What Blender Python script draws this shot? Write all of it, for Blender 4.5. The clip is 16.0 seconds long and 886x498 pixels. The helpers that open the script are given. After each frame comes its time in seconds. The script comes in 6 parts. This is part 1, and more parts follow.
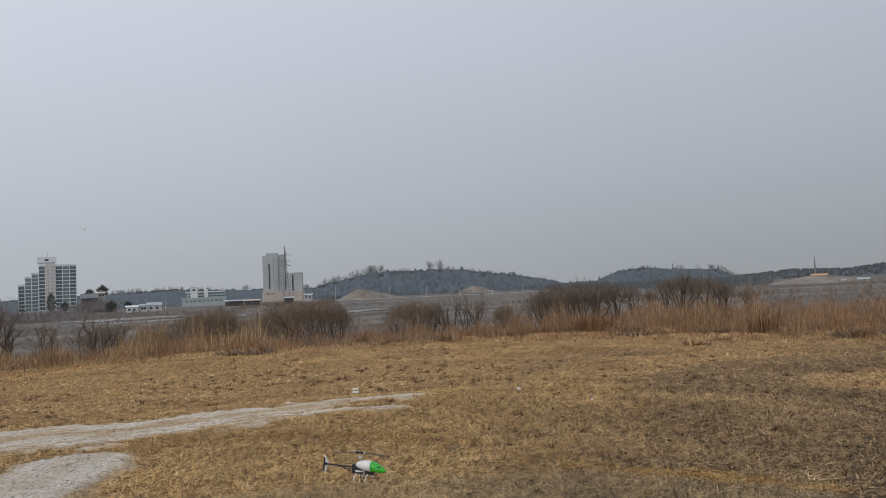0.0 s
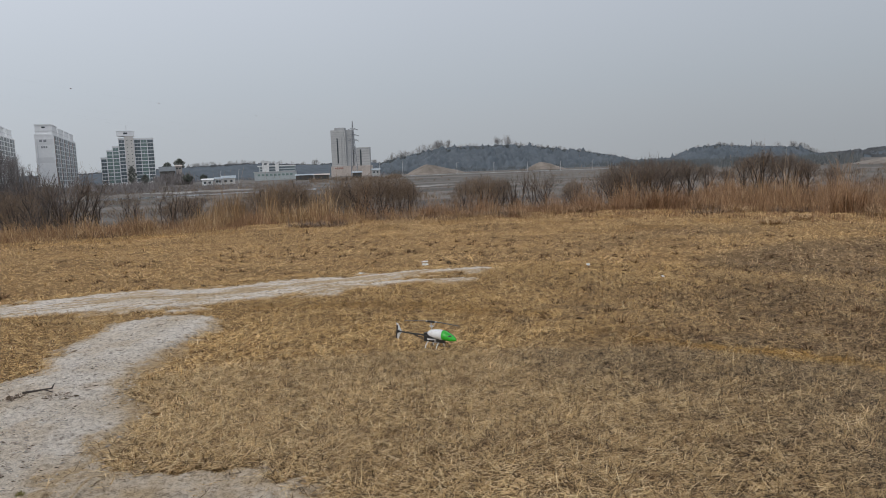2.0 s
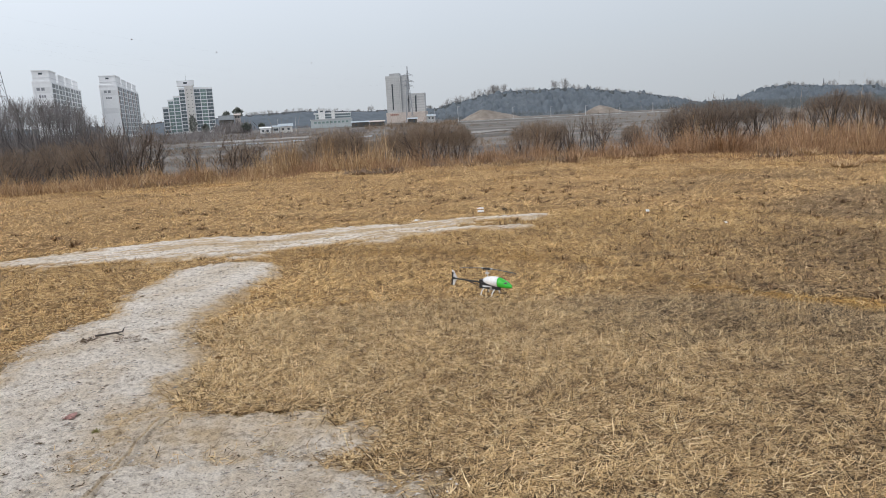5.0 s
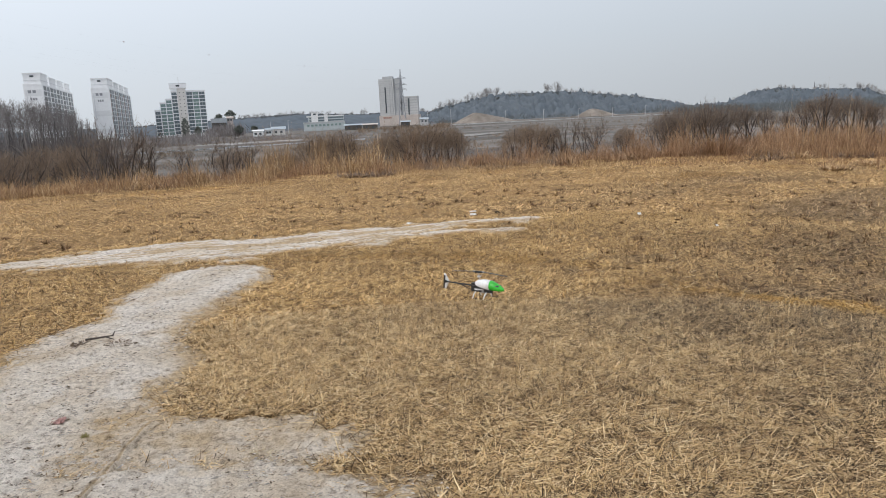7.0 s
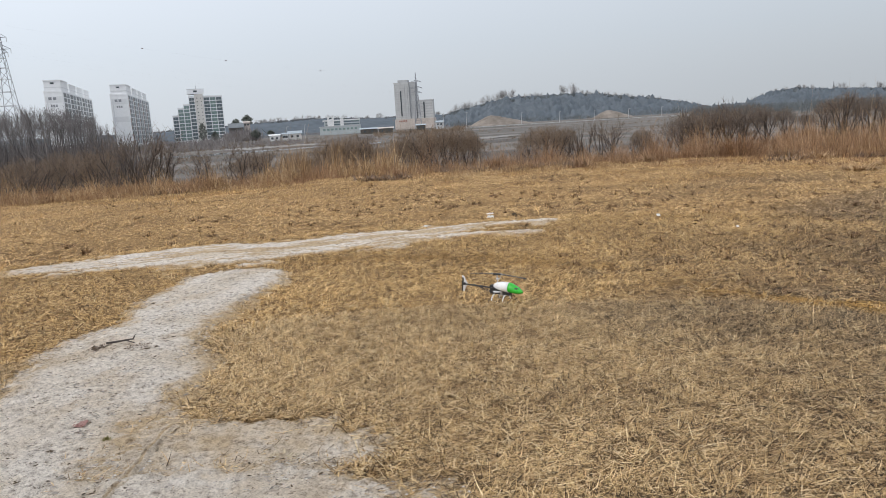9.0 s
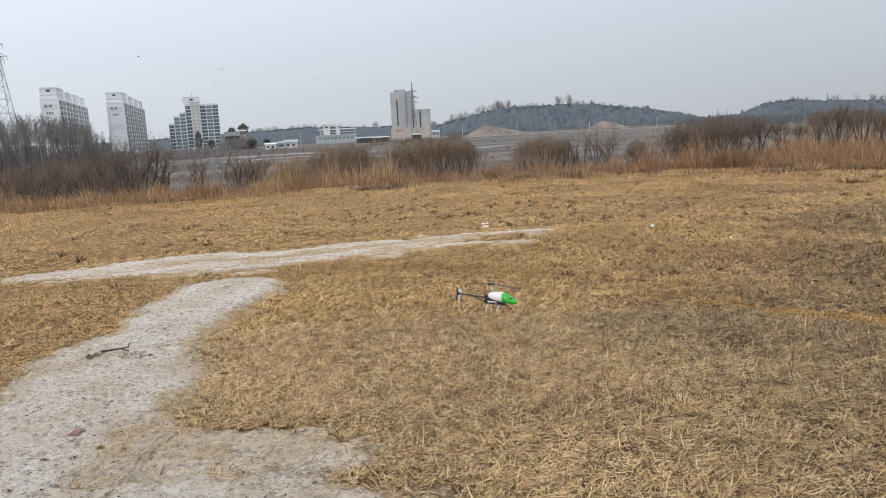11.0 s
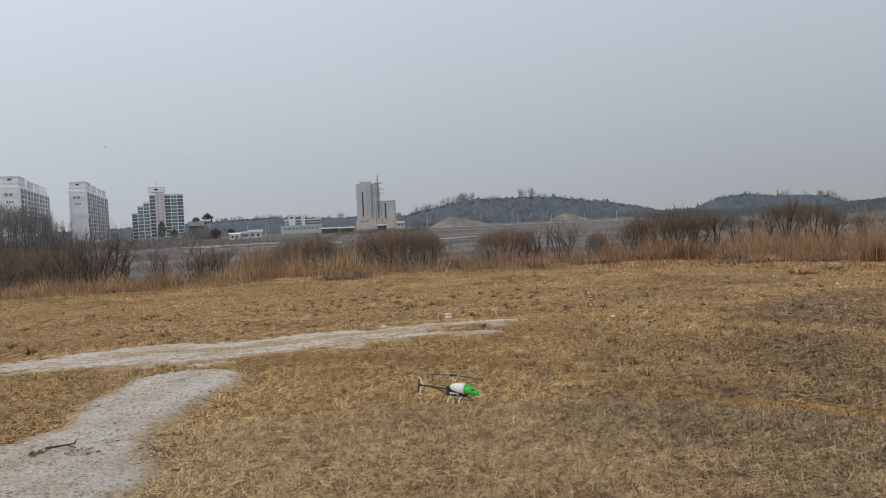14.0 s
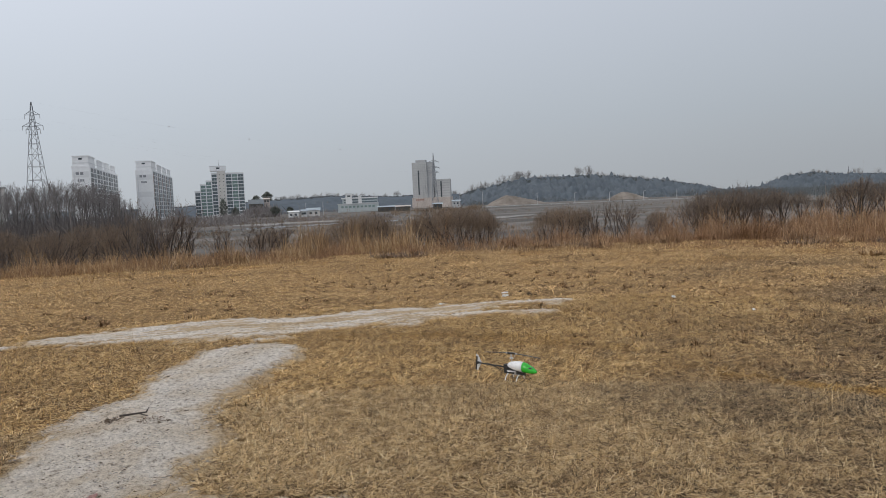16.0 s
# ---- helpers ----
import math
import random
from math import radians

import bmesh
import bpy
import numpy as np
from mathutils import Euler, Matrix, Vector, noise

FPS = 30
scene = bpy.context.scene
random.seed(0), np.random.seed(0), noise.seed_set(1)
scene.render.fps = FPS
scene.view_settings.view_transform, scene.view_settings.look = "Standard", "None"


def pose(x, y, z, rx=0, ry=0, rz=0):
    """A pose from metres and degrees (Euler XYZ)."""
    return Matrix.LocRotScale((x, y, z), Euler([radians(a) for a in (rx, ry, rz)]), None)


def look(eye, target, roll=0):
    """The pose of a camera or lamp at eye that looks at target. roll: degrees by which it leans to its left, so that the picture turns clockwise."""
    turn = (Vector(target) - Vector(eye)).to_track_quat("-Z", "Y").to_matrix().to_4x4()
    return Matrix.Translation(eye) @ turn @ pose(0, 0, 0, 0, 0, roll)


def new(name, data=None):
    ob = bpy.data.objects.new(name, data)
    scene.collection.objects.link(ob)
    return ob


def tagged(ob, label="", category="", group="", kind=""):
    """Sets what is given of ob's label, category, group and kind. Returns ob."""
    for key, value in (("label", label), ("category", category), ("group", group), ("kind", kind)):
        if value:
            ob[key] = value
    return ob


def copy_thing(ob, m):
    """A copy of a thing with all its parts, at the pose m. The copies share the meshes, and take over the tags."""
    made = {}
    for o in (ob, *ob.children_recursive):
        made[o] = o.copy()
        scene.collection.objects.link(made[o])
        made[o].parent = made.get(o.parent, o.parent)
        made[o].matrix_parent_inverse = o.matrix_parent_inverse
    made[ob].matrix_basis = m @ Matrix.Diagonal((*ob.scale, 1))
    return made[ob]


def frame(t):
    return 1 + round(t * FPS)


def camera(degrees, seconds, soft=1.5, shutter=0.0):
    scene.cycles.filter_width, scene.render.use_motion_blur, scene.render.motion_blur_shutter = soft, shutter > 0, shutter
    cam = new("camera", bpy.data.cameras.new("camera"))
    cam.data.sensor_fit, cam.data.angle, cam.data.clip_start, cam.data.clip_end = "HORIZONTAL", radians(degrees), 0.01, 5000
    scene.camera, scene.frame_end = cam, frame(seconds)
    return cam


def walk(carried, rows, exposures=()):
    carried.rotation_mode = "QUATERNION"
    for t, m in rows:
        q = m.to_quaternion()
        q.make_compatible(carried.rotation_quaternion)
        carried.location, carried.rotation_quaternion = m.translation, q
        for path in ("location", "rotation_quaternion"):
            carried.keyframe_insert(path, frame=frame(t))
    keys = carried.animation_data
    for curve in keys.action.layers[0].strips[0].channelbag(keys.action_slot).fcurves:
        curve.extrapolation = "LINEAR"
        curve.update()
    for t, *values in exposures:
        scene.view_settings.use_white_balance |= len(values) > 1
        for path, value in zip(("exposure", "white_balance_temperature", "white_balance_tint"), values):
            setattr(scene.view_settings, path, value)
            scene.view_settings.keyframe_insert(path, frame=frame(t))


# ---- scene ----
cam = camera(62.2, 16.0, soft=0.85)
EYE = 1.6
# seconds, place (x, y, z over the eye's height), yaw, pitch, roll
ROWS = [
    (0.0, 0.044, -0.091, 0.020, 0.00, 3.00, 2.64),
    (0.5, 0.020, -0.037, 0.004, 7.87, 2.64, 2.83),
    (1.0, 0.035, -0.043, 0.030, 6.41, 1.26, 3.09),
    (1.5, 0.005, -0.022, 0.003, 5.64, -0.52, 2.37),
    (2.0, -0.006, -0.013, -0.005, 5.20, -6.44, 2.16),
    (2.5, 0.005, -0.004, -0.005, 6.77, -8.50, 2.39),
    (3.0, -0.005, 0.006, -0.006, 7.42, -9.62, 2.65),
    (3.5, -0.006, -0.006, -0.008, 9.09, -9.68, 3.14),
    (4.0, -0.017, 0.008, -0.008, 9.99, -9.82, 3.01),
    (4.5, -0.018, 0.012, -0.007, 9.55, -10.37, 2.73),
    (5.0, -0.007, 0.021, -0.006, 9.48, -10.42, 2.96),
    (7.5, 0.004, 0.023, -0.004, 8.77, -10.19, 2.99),
    (8.0, 0.004, 0.029, -0.005, 8.69, -10.35, 3.20),
    (8.5, -0.002, 0.032, -0.006, 9.10, -10.24, 3.41),
    (9.0, -0.019, 0.042, -0.013, 10.13, -9.92, 3.40),
    (11.5, -0.008, 0.013, -0.003, 9.78, -9.18, 3.04),
    (12.0, -0.005, 0.017, -0.004, 10.08, -9.14, 3.22),
    (12.5, 0.011, 0.037, 0.019, 8.74, -3.23, 3.03),
    (13.0, -0.001, 0.022, 0.003, 8.16, -1.71, 2.62),
    (13.5, 0.001, 0.014, 0.001, 8.15, -1.52, 2.80),
    (14.0, 0.021, -0.006, -0.001, 7.09, -2.31, 2.72),
    (14.5, -0.033, -0.012, -0.016, 9.47, -3.26, 2.84),
    (15.0, -0.035, -0.002, -0.012, 12.86, -3.43, 2.99),
    (15.5, 0.018, -0.023, 0.011, 11.95, -3.77, 2.69),
    (16.0, -0.005, -0.017, -0.004, 11.42, -3.78, 2.62),
]
EXPOSURES = [(0.0, -0.56), (1.0, -0.57), (2.0, -0.47), (2.5, -0.21), (3.0, -0.02), (5.0, 0.03), (12.0, 0.03), (12.5, -0.14), (13.4, -0.37), (14.0, -0.43), (16.0, -0.42)]
walk(cam, [(t, pose(x, y, EYE + z, 90 + p, r, a)) for t, x, y, z, a, p, r in ROWS], EXPOSURES)

# ---- sky and sun ----
SUN_AZ, SUN_EL = radians(-128), radians(40)   # veiled sun, behind to the left
SUN_DIR = Vector((math.sin(SUN_AZ) * math.cos(SUN_EL), math.cos(SUN_AZ) * math.cos(SUN_EL), math.sin(SUN_EL)))


def make_world():
    w = bpy.data.worlds.new("overcast_sky")
    w.use_nodes = True
    nt = w.node_tree
    nt.nodes.clear()
    N, L = nt.nodes.new, nt.links.new
    sky = N("ShaderNodeTexSky")
    sky.sky_type = "NISHITA"
    sky.sun_disc = False
    sky.sun_elevation, sky.sun_rotation = SUN_EL, SUN_AZ
    sky.dust_density, sky.air_density = 6.0, 1.2
    bg_sky = N("ShaderNodeBackground")
    bg_sky.inputs["Strength"].default_value = 0.02
    L(sky.outputs[0], bg_sky.inputs["Color"])
    # cloud deck: darker and bluer low down, brighter overhead and towards the veiled sun
    tc = N("ShaderNodeTexCoord")
    sep = N("ShaderNodeSeparateXYZ")
    L(tc.outputs["Generated"], sep.inputs[0])
    ramp = N("ShaderNodeValToRGB")
    e = ramp.color_ramp.elements
    e[0].position, e[0].color = 0.0, (0.478, 0.511, 0.546, 1)
    e[1].position, e[1].color = 1.0, (0.80, 0.84, 0.90, 1)
    k = e.new(0.10)
    k.color = (0.494, 0.541, 0.600, 1)
    k = e.new(0.30)
    k.color = (0.595, 0.635, 0.712, 1)
    L(sep.outputs[2], ramp.inputs[0])
    dot = N("ShaderNodeVectorMath")
    dot.operation = "DOT_PRODUCT"
    L(tc.outputs["Generated"], dot.inputs[0])
    dot.inputs[1].default_value = SUN_DIR
    mr = N("ShaderNodeMapRange")
    mr.inputs["From Min"].default_value, mr.inputs["From Max"].default_value = -0.7, 0.3
    mr.inputs["To Min"].default_value, mr.inputs["To Max"].default_value = 0.95, 1.50
    L(dot.outputs["Value"], mr.inputs["Value"])
    # faint unevenness of the cloud
    nz = N("ShaderNodeTexNoise")
    nz.inputs["Scale"].default_value, nz.inputs["Detail"].default_value = 1.6, 3.0
    L(tc.outputs["Generated"], nz.inputs["Vector"])
    mr2 = N("ShaderNodeMapRange")
    mr2.inputs["To Min"].default_value, mr2.inputs["To Max"].default_value = 0.95, 1.05
    L(nz.outputs[0], mr2.inputs["Value"])
    mul = N("ShaderNodeMath")
    mul.operation = "MULTIPLY"
    L(mr.outputs[0], mul.inputs[0])
    L(mr2.outputs[0], mul.inputs[1])
    bg = N("ShaderNodeBackground")
    L(ramp.outputs[0], bg.inputs["Color"])
    L(mul.outputs[0], bg.inputs["Strength"])
    add = N("ShaderNodeAddShader")
    L(bg_sky.outputs[0], add.inputs[0])
    L(bg.outputs[0], add.inputs[1])
    out = N("ShaderNodeOutputWorld")
    L(add.outputs[0], out.inputs[0])
    scene.world = w


make_world()
sun_data = bpy.data.lights.new("sun", "SUN")
sun_data.energy, sun_data.angle, sun_data.color = 0.93, radians(24), (1.0, 0.96, 0.9)
sun = new("sun", sun_data)
sun.matrix_world = look(SUN_DIR * 50, (0, 0, 0))

# ---- materials ----
def material(name, base, rough=0.85, spec=0.3, metal=0.0):
    """A Principled material with a plain base colour; returns it with its tree and shader."""
    m = bpy.data.materials.new(name)
    m.use_nodes = True
    b = m.node_tree.nodes["Principled BSDF"]
    b.inputs["Base Color"].default_value = (*base, 1)
    b.inputs["Roughness"].default_value = rough
    b.inputs["Specular IOR Level"].default_value = spec
    b.inputs["Metallic"].default_value = metal
    return m


def ramp_node(nt, stops):
    r = nt.nodes.new("ShaderNodeValToRGB")
    e = r.color_ramp.elements
    while len(e) < len(stops):
        e.new(0.5)
    for el, (p, c) in zip(e, stops):
        el.position, el.color = p, (*c, 1)
    return r


def noise_node(nt, scale, detail=4.0, rough=0.6, stretch=None):
    tc = nt.nodes.new("ShaderNodeTexCoord")
    n = nt.nodes.new("ShaderNodeTexNoise")
    n.inputs["Scale"].default_value, n.inputs["Detail"].default_value, n.inputs["Roughness"].default_value = scale, detail, rough
    if stretch:
        mp = nt.nodes.new("ShaderNodeMapping")
        mp.inputs["Scale"].default_value = stretch
        nt.links.new(tc.outputs["Object"], mp.inputs[0])
        nt.links.new(mp.outputs[0], n.inputs["Vector"])
    else:
        nt.links.new(tc.outputs["Object"], n.inputs["Vector"])
    return n


def mix_node(nt, fac, a, b, mode="MIX"):
    m = nt.nodes.new("ShaderNodeMix")
    m.data_type, m.blend_type = "RGBA", mode
    for sock, v in ((m.inputs[0], fac), (m.inputs[6], a), (m.inputs[7], b)):
        if isinstance(v, (int, float)):
            sock.default_value = v
        elif isinstance(v, tuple):
            sock.default_value = (*v, 1)
        else:
            nt.links.new(v, sock)
    return m.outputs[2]


def attr(nt, name):
    a = nt.nodes.new("ShaderNodeAttribute")
    a.attribute_name = name
    return a.outputs["Fac"]


def bump(nt, height, strength, distance):
    b = nt.nodes.new("ShaderNodeBump")
    b.inputs["Strength"].default_value, b.inputs["Distance"].default_value = strength, distance
    nt.links.new(height, b.inputs["Height"])
    nt.links.new(b.outputs[0], nt.nodes["Principled BSDF"].inputs["Normal"])


def paint(m, colour):
    m.node_tree.links.new(colour, m.node_tree.nodes["Principled BSDF"].inputs["Base Color"])
    return m


def weathered(name, stops, scale, rough=0.85, bump_d=0.0, scale2=None, spec=0.3, metal=0.0, stretch=None, grain=0.25):
    """Colour from noise at two scales, with matching relief."""
    m = material(name, stops[0][1], rough, spec, metal)
    nt = m.node_tree
    n1 = noise_node(nt, scale, 5, 0.65, stretch)
    n2 = noise_node(nt, scale2 or scale * 9, 4, 0.6)
    r = ramp_node(nt, stops)
    nt.links.new(n1.outputs[0], r.inputs[0])
    g = ramp_node(nt, [(0.3, (1 - grain,) * 3), (0.7, (1 + grain * 0.6,) * 3)])
    nt.links.new(n2.outputs[0], g.inputs[0])
    paint(m, mix_node(nt, 1.0, r.outputs[0], g.outputs[0], "MULTIPLY"))
    if bump_d:
        bump(nt, n2.outputs[0], 0.6, bump_d)
    return m


def straw_material(name, stops, rough=0.75, gap=(0.66, 0.60, 0.54), light=1.16):
    """Dry stalks: each one a colour of its own; the zone attribute greys it, rust reddens it."""
    m = material(name, stops[0][1], rough, 0.25)
    nt = m.node_tree
    geo = nt.nodes.new("ShaderNodeNewGeometry")
    r = ramp_node(nt, stops)
    # greyed patches hold more dark, rotted stalks
    shift = nt.nodes.new("ShaderNodeMath")
    shift.operation = "MULTIPLY_ADD"
    nt.links.new(attr(nt, "zone"), shift.inputs[0])
    shift.inputs[1].default_value = -0.22
    nt.links.new(geo.outputs["Random Per Island"], shift.inputs[2])
    nt.links.new(shift.outputs[0], r.inputs[0])
    big = noise_node(nt, 0.55, 3)
    g = ramp_node(nt, [(0.3, (0.74, 0.70, 0.66)), (0.7, (1.12, 1.1, 1.06))])
    nt.links.new(big.outputs[0], g.inputs[0])
    c = mix_node(nt, 1.0, r.outputs[0], g.outputs[0], "MULTIPLY")
    patch = noise_node(nt, 8.5, 3, 0.6)
    g = ramp_node(nt, [(0.36, gap), (0.44, (0.98, 0.96, 0.94)), (0.62, (light, light * 0.99, light * 0.96))])
    nt.links.new(patch.outputs[0], g.inputs[0])
    c = mix_node(nt, 0.85, c, mix_node(nt, 1.0, c, g.outputs[0], "MULTIPLY"))
    hsv = nt.nodes.new("ShaderNodeHueSaturation")
    hsv.inputs["Saturation"].default_value, hsv.inputs["Value"].default_value = 0.78, 0.70
    nt.links.new(c, hsv.inputs["Color"])
    c = mix_node(nt, attr(nt, "zone"), c, mix_node(nt, 1.0, hsv.outputs[0], (1.03, 0.985, 0.89), "MULTIPLY"))
    c = mix_node(nt, attr(nt, "rust"), c, mix_node(nt, 1.0, c, (0.68, 0.585, 0.335), "MULTIPLY"))
    return paint(m, c)


def ground_material():
    """Cropped dead turf: thatch over dark soil, greyer where worn; coarser tints far off."""
    m = material("dead_turf", (0.25, 0.17, 0.08), 0.95, 0.15)
    nt = m.node_tree
    fibre = noise_node(nt, 70, 6, 0.8, (1, 2.0, 1))
    r = ramp_node(nt, [(0.36, (0.034, 0.022, 0.012)), (0.455, (0.145, 0.091, 0.042)), (0.57, (0.37, 0.243, 0.110)), (0.72, (0.64, 0.45, 0.225))])
    nt.links.new(fibre.outputs[0], r.inputs[0])
    patch = noise_node(nt, 8.5, 3, 0.6)
    g = ramp_node(nt, [(0.34, (0.62, 0.57, 0.52)), (0.44, (0.98, 0.96, 0.94)), (0.64, (1.2, 1.19, 1.17))])
    nt.links.new(patch.outputs[0], g.inputs[0])
    spotted = mix_node(nt, 1.0, r.outputs[0], g.outputs[0], "MULTIPLY")
    big = noise_node(nt, 0.45, 5, 0.6)
    g = ramp_node(nt, [(0.32, (0.66, 0.60, 0.55)), (0.5, (0.98, 0.95, 0.9)), (0.7, (1.15, 1.05, 0.92))])
    nt.links.new(big.outputs[0], g.inputs[0])
    c = mix_node(nt, 1.0, spotted, g.outputs[0], "MULTIPLY")
    hsv = nt.nodes.new("ShaderNodeHueSaturation")
    hsv.inputs["Saturation"].default_value, hsv.inputs["Value"].default_value = 0.85, 0.48
    nt.links.new(c, hsv.inputs["Color"])
    c = mix_node(nt, attr(nt, "zone"), c, mix_node(nt, 1.0, hsv.outputs[0], (1.03, 0.985, 0.89), "MULTIPLY"))
    c = mix_node(nt, attr(nt, "rust"), c, mix_node(nt, 1.0, c, (0.80, 0.66, 0.46), "MULTIPLY"))
    # flood plain and far land
    far = noise_node(nt, 0.012, 6, 0.6, (1, 5, 1))
    fr = ramp_node(nt, [(0.38, (0.092, 0.084, 0.077)), (0.5, (0.132, 0.120, 0.108)), (0.6, (0.195, 0.176, 0.157)), (0.7, (0.105, 0.097, 0.09))])
    nt.links.new(far.outputs[0], fr.inputs[0])
    c = mix_node(nt, attr(nt, "plain"), c, fr.outputs[0])
    bump(nt, fibre.outputs[0], 0.7, 0.02)
    return paint(m, c)


def bare_material():
    """Pale trodden sand with dark crumbs, shade between lumps painted as mottles, and a tan rim."""
    m = material("bare_sand", (0.5, 0.47, 0.43), 0.95, 0.15)
    nt = m.node_tree
    fine = noise_node(nt, 85, 5, 0.75)
    mid = noise_node(nt, 24, 6, 0.72)
    # the darkest stops stand in for soft shade between small lumps
    r = ramp_node(nt, [(0.31, (0.23, 0.192, 0.158)), (0.41, (0.50, 0.445, 0.388)), (0.52, (0.675, 0.613, 0.540)), (0.7, (0.78, 0.722, 0.648))])
    nt.links.new(mid.outputs[0], r.inputs[0])
    g = ramp_node(nt, [(0.32, (0.36, 0.33, 0.31)), (0.42, (0.95, 0.94, 0.93)), (0.62, (1.2, 1.2, 1.2))])
    nt.links.new(fine.outputs[0], g.inputs[0])
    c = mix_node(nt, 1.0, r.outputs[0], g.outputs[0], "MULTIPLY")
    # thin dark cracks and bits of bark trodden in, painted where relief shades too weakly
    crack = noise_node(nt, 30, 3, 0.55, (1.0, 2.6, 1))
    g = ramp_node(nt, [(0.30, (0.40, 0.37, 0.34)), (0.37, (1.0, 1.0, 1.0))])
    nt.links.new(crack.outputs[0], g.inputs[0])
    c = mix_node(nt, 1.0, c, g.outputs[0], "MULTIPLY")
    big = noise_node(nt, 1.4, 4, 0.6)
    t = ramp_node(nt, [(0.42, (1.04, 1.04, 1.04)), (0.66, (0.92, 0.87, 0.79))])
    nt.links.new(big.outputs[0], t.inputs[0])
    c = mix_node(nt, 1.0, c, t.outputs[0], "MULTIPLY")
    c = mix_node(nt, attr(nt, "rim"), c, mix_node(nt, 1.0, c, (0.78, 0.66, 0.49), "MULTIPLY"))
    bump(nt, mix_node(nt, 0.5, mid.outputs[0], fine.outputs[0]), 1.0, 0.045)
    return paint(m, c)


M = {}
M["turf"] = ground_material()
M["sand"] = bare_material()
M["straw"] = straw_material("cut_straw", [(0.0, (0.046, 0.030, 0.016)), (0.27, (0.180, 0.118, 0.057)), (0.42, (0.425, 0.285, 0.132)), (0.7, (0.66, 0.465, 0.236)), (1.0, (0.83, 0.67, 0.43))])
M["straw_mid"] = straw_material("golden_cut_straw", [(0.0, (0.055, 0.033, 0.015)), (0.24, (0.215, 0.130, 0.054)), (0.45, (0.535, 0.339, 0.136)), (0.75, (0.76, 0.512, 0.226)), (1.0, (0.88, 0.67, 0.36))])
M["reed"] = straw_material("dry_reed", [(0.0, (0.17, 0.105, 0.055)), (0.4, (0.345, 0.228, 0.122)), (0.8, (0.53, 0.38, 0.222)), (1.0, (0.68, 0.54, 0.36))])
M["weed"] = straw_material("rusty_weed", [(0.0, (0.130, 0.075, 0.045)), (0.5, (0.292, 0.175, 0.102)), (1.0, (0.48, 0.332, 0.205))])
M["weed_gold"] = straw_material("faded_weed", [(0.0, (0.14, 0.09, 0.052)), (0.4, (0.29, 0.195, 0.115)), (0.8, (0.45, 0.325, 0.20)), (1.0, (0.58, 0.455, 0.31))])
M["scrub"] = straw_material("dark_scrub", [(0.0, (0.10, 0.073, 0.058)), (0.6, (0.19, 0.14, 0.11)), (1.0, (0.30, 0.235, 0.185))])
M["bark"] = weathered("willow_bark", [(0.35, (0.048, 0.039, 0.034)), (0.65, (0.095, 0.078, 0.068))], 3)
M["twig"] = straw_material("brown_twig", [(0.0, (0.118, 0.088, 0.066)), (0.5, (0.215, 0.162, 0.122)), (1.0, (0.33, 0.262, 0.205))])
M["twig_dark"] = straw_material("dark_twig", [(0.0, (0.098, 0.077, 0.063)), (0.5, (0.168, 0.133, 0.110)), (1.0, (0.26, 0.213, 0.178))])
M["undergrowth"] = straw_material("dark_undergrowth", [(0.0, (0.085, 0.078, 0.080)), (0.5, (0.130, 0.120, 0.122)), (1.0, (0.20, 0.185, 0.183))])
M["twig_grey"] = straw_material("grey_twig", [(0.0, (0.155, 0.147, 0.155)), (0.5, (0.225, 0.215, 0.223)), (1.0, (0.31, 0.30, 0.306))])
# blue-grey distance haze is mixed into the base colours of far woods and hills
M["wood_far"] = straw_material("haze_tinted_pines", [(0.0, (0.122, 0.144, 0.164)), (0.5, (0.134, 0.156, 0.176)), (1.0, (0.150, 0.170, 0.188))])
# crowns coloured paler than bark, so haze seems to fade them towards the sky
M["bare_far"] = straw_material("haze_paled_bare_crowns", [(0.0, (0.33, 0.337, 0.358)), (0.5, (0.39, 0.397, 0.418)), (1.0, (0.46, 0.465, 0.485))])
M["hill"] = weathered("haze_tinted_hillside", [(0.3, (0.084, 0.102, 0.120)), (0.5, (0.096, 0.114, 0.132)), (0.7, (0.110, 0.126, 0.143))], 0.02, grain=0.18, scale2=0.09)
M["mound"] = weathered("bare_earth_mound", [(0.35, (0.165, 0.138, 0.115)), (0.5, (0.215, 0.184, 0.156)), (0.65, (0.285, 0.248, 0.214))], 0.05, scale2=0.3)
M["plaster"] = weathered("white_painted_concrete", [(0.35, (0.81, 0.815, 0.82)), (0.65, (0.87, 0.875, 0.88))], 0.06, 0.8, grain=0.05)
M["plaster_warm"] = weathered("cream_painted_concrete", [(0.35, (0.64, 0.615, 0.58)), (0.65, (0.71, 0.685, 0.65))], 0.06, 0.8, grain=0.06)
M["band"] = weathered("grey_painted_concrete", [(0.35, (0.68, 0.69, 0.70)), (0.65, (0.73, 0.745, 0.75))], 0.06, 0.8, grain=0.05)
M["concrete"] = weathered("raw_concrete", [(0.35, (0.43, 0.435, 0.435)), (0.65, (0.485, 0.49, 0.49))], 0.06, 0.85, grain=0.08)
M["concrete_dark"] = weathered("dark_raw_concrete", [(0.35, (0.355, 0.362, 0.37)), (0.65, (0.405, 0.412, 0.42))], 0.06, 0.85, grain=0.08)
M["glass"] = material("dark_window_glass", (0.075, 0.088, 0.097), 0.3, 0.12)
M["glass_green"] = material("greenish_window_glass", (0.20, 0.275, 0.265), 0.3, 0.25)
M["glass_blue"] = material("blue_grey_window_glass", (0.135, 0.165, 0.18), 0.3, 0.25)
M["orange"] = weathered("faded_orange_sheet", [(0.35, (0.46, 0.40, 0.36)), (0.65, (0.53, 0.47, 0.43))], 0.2)
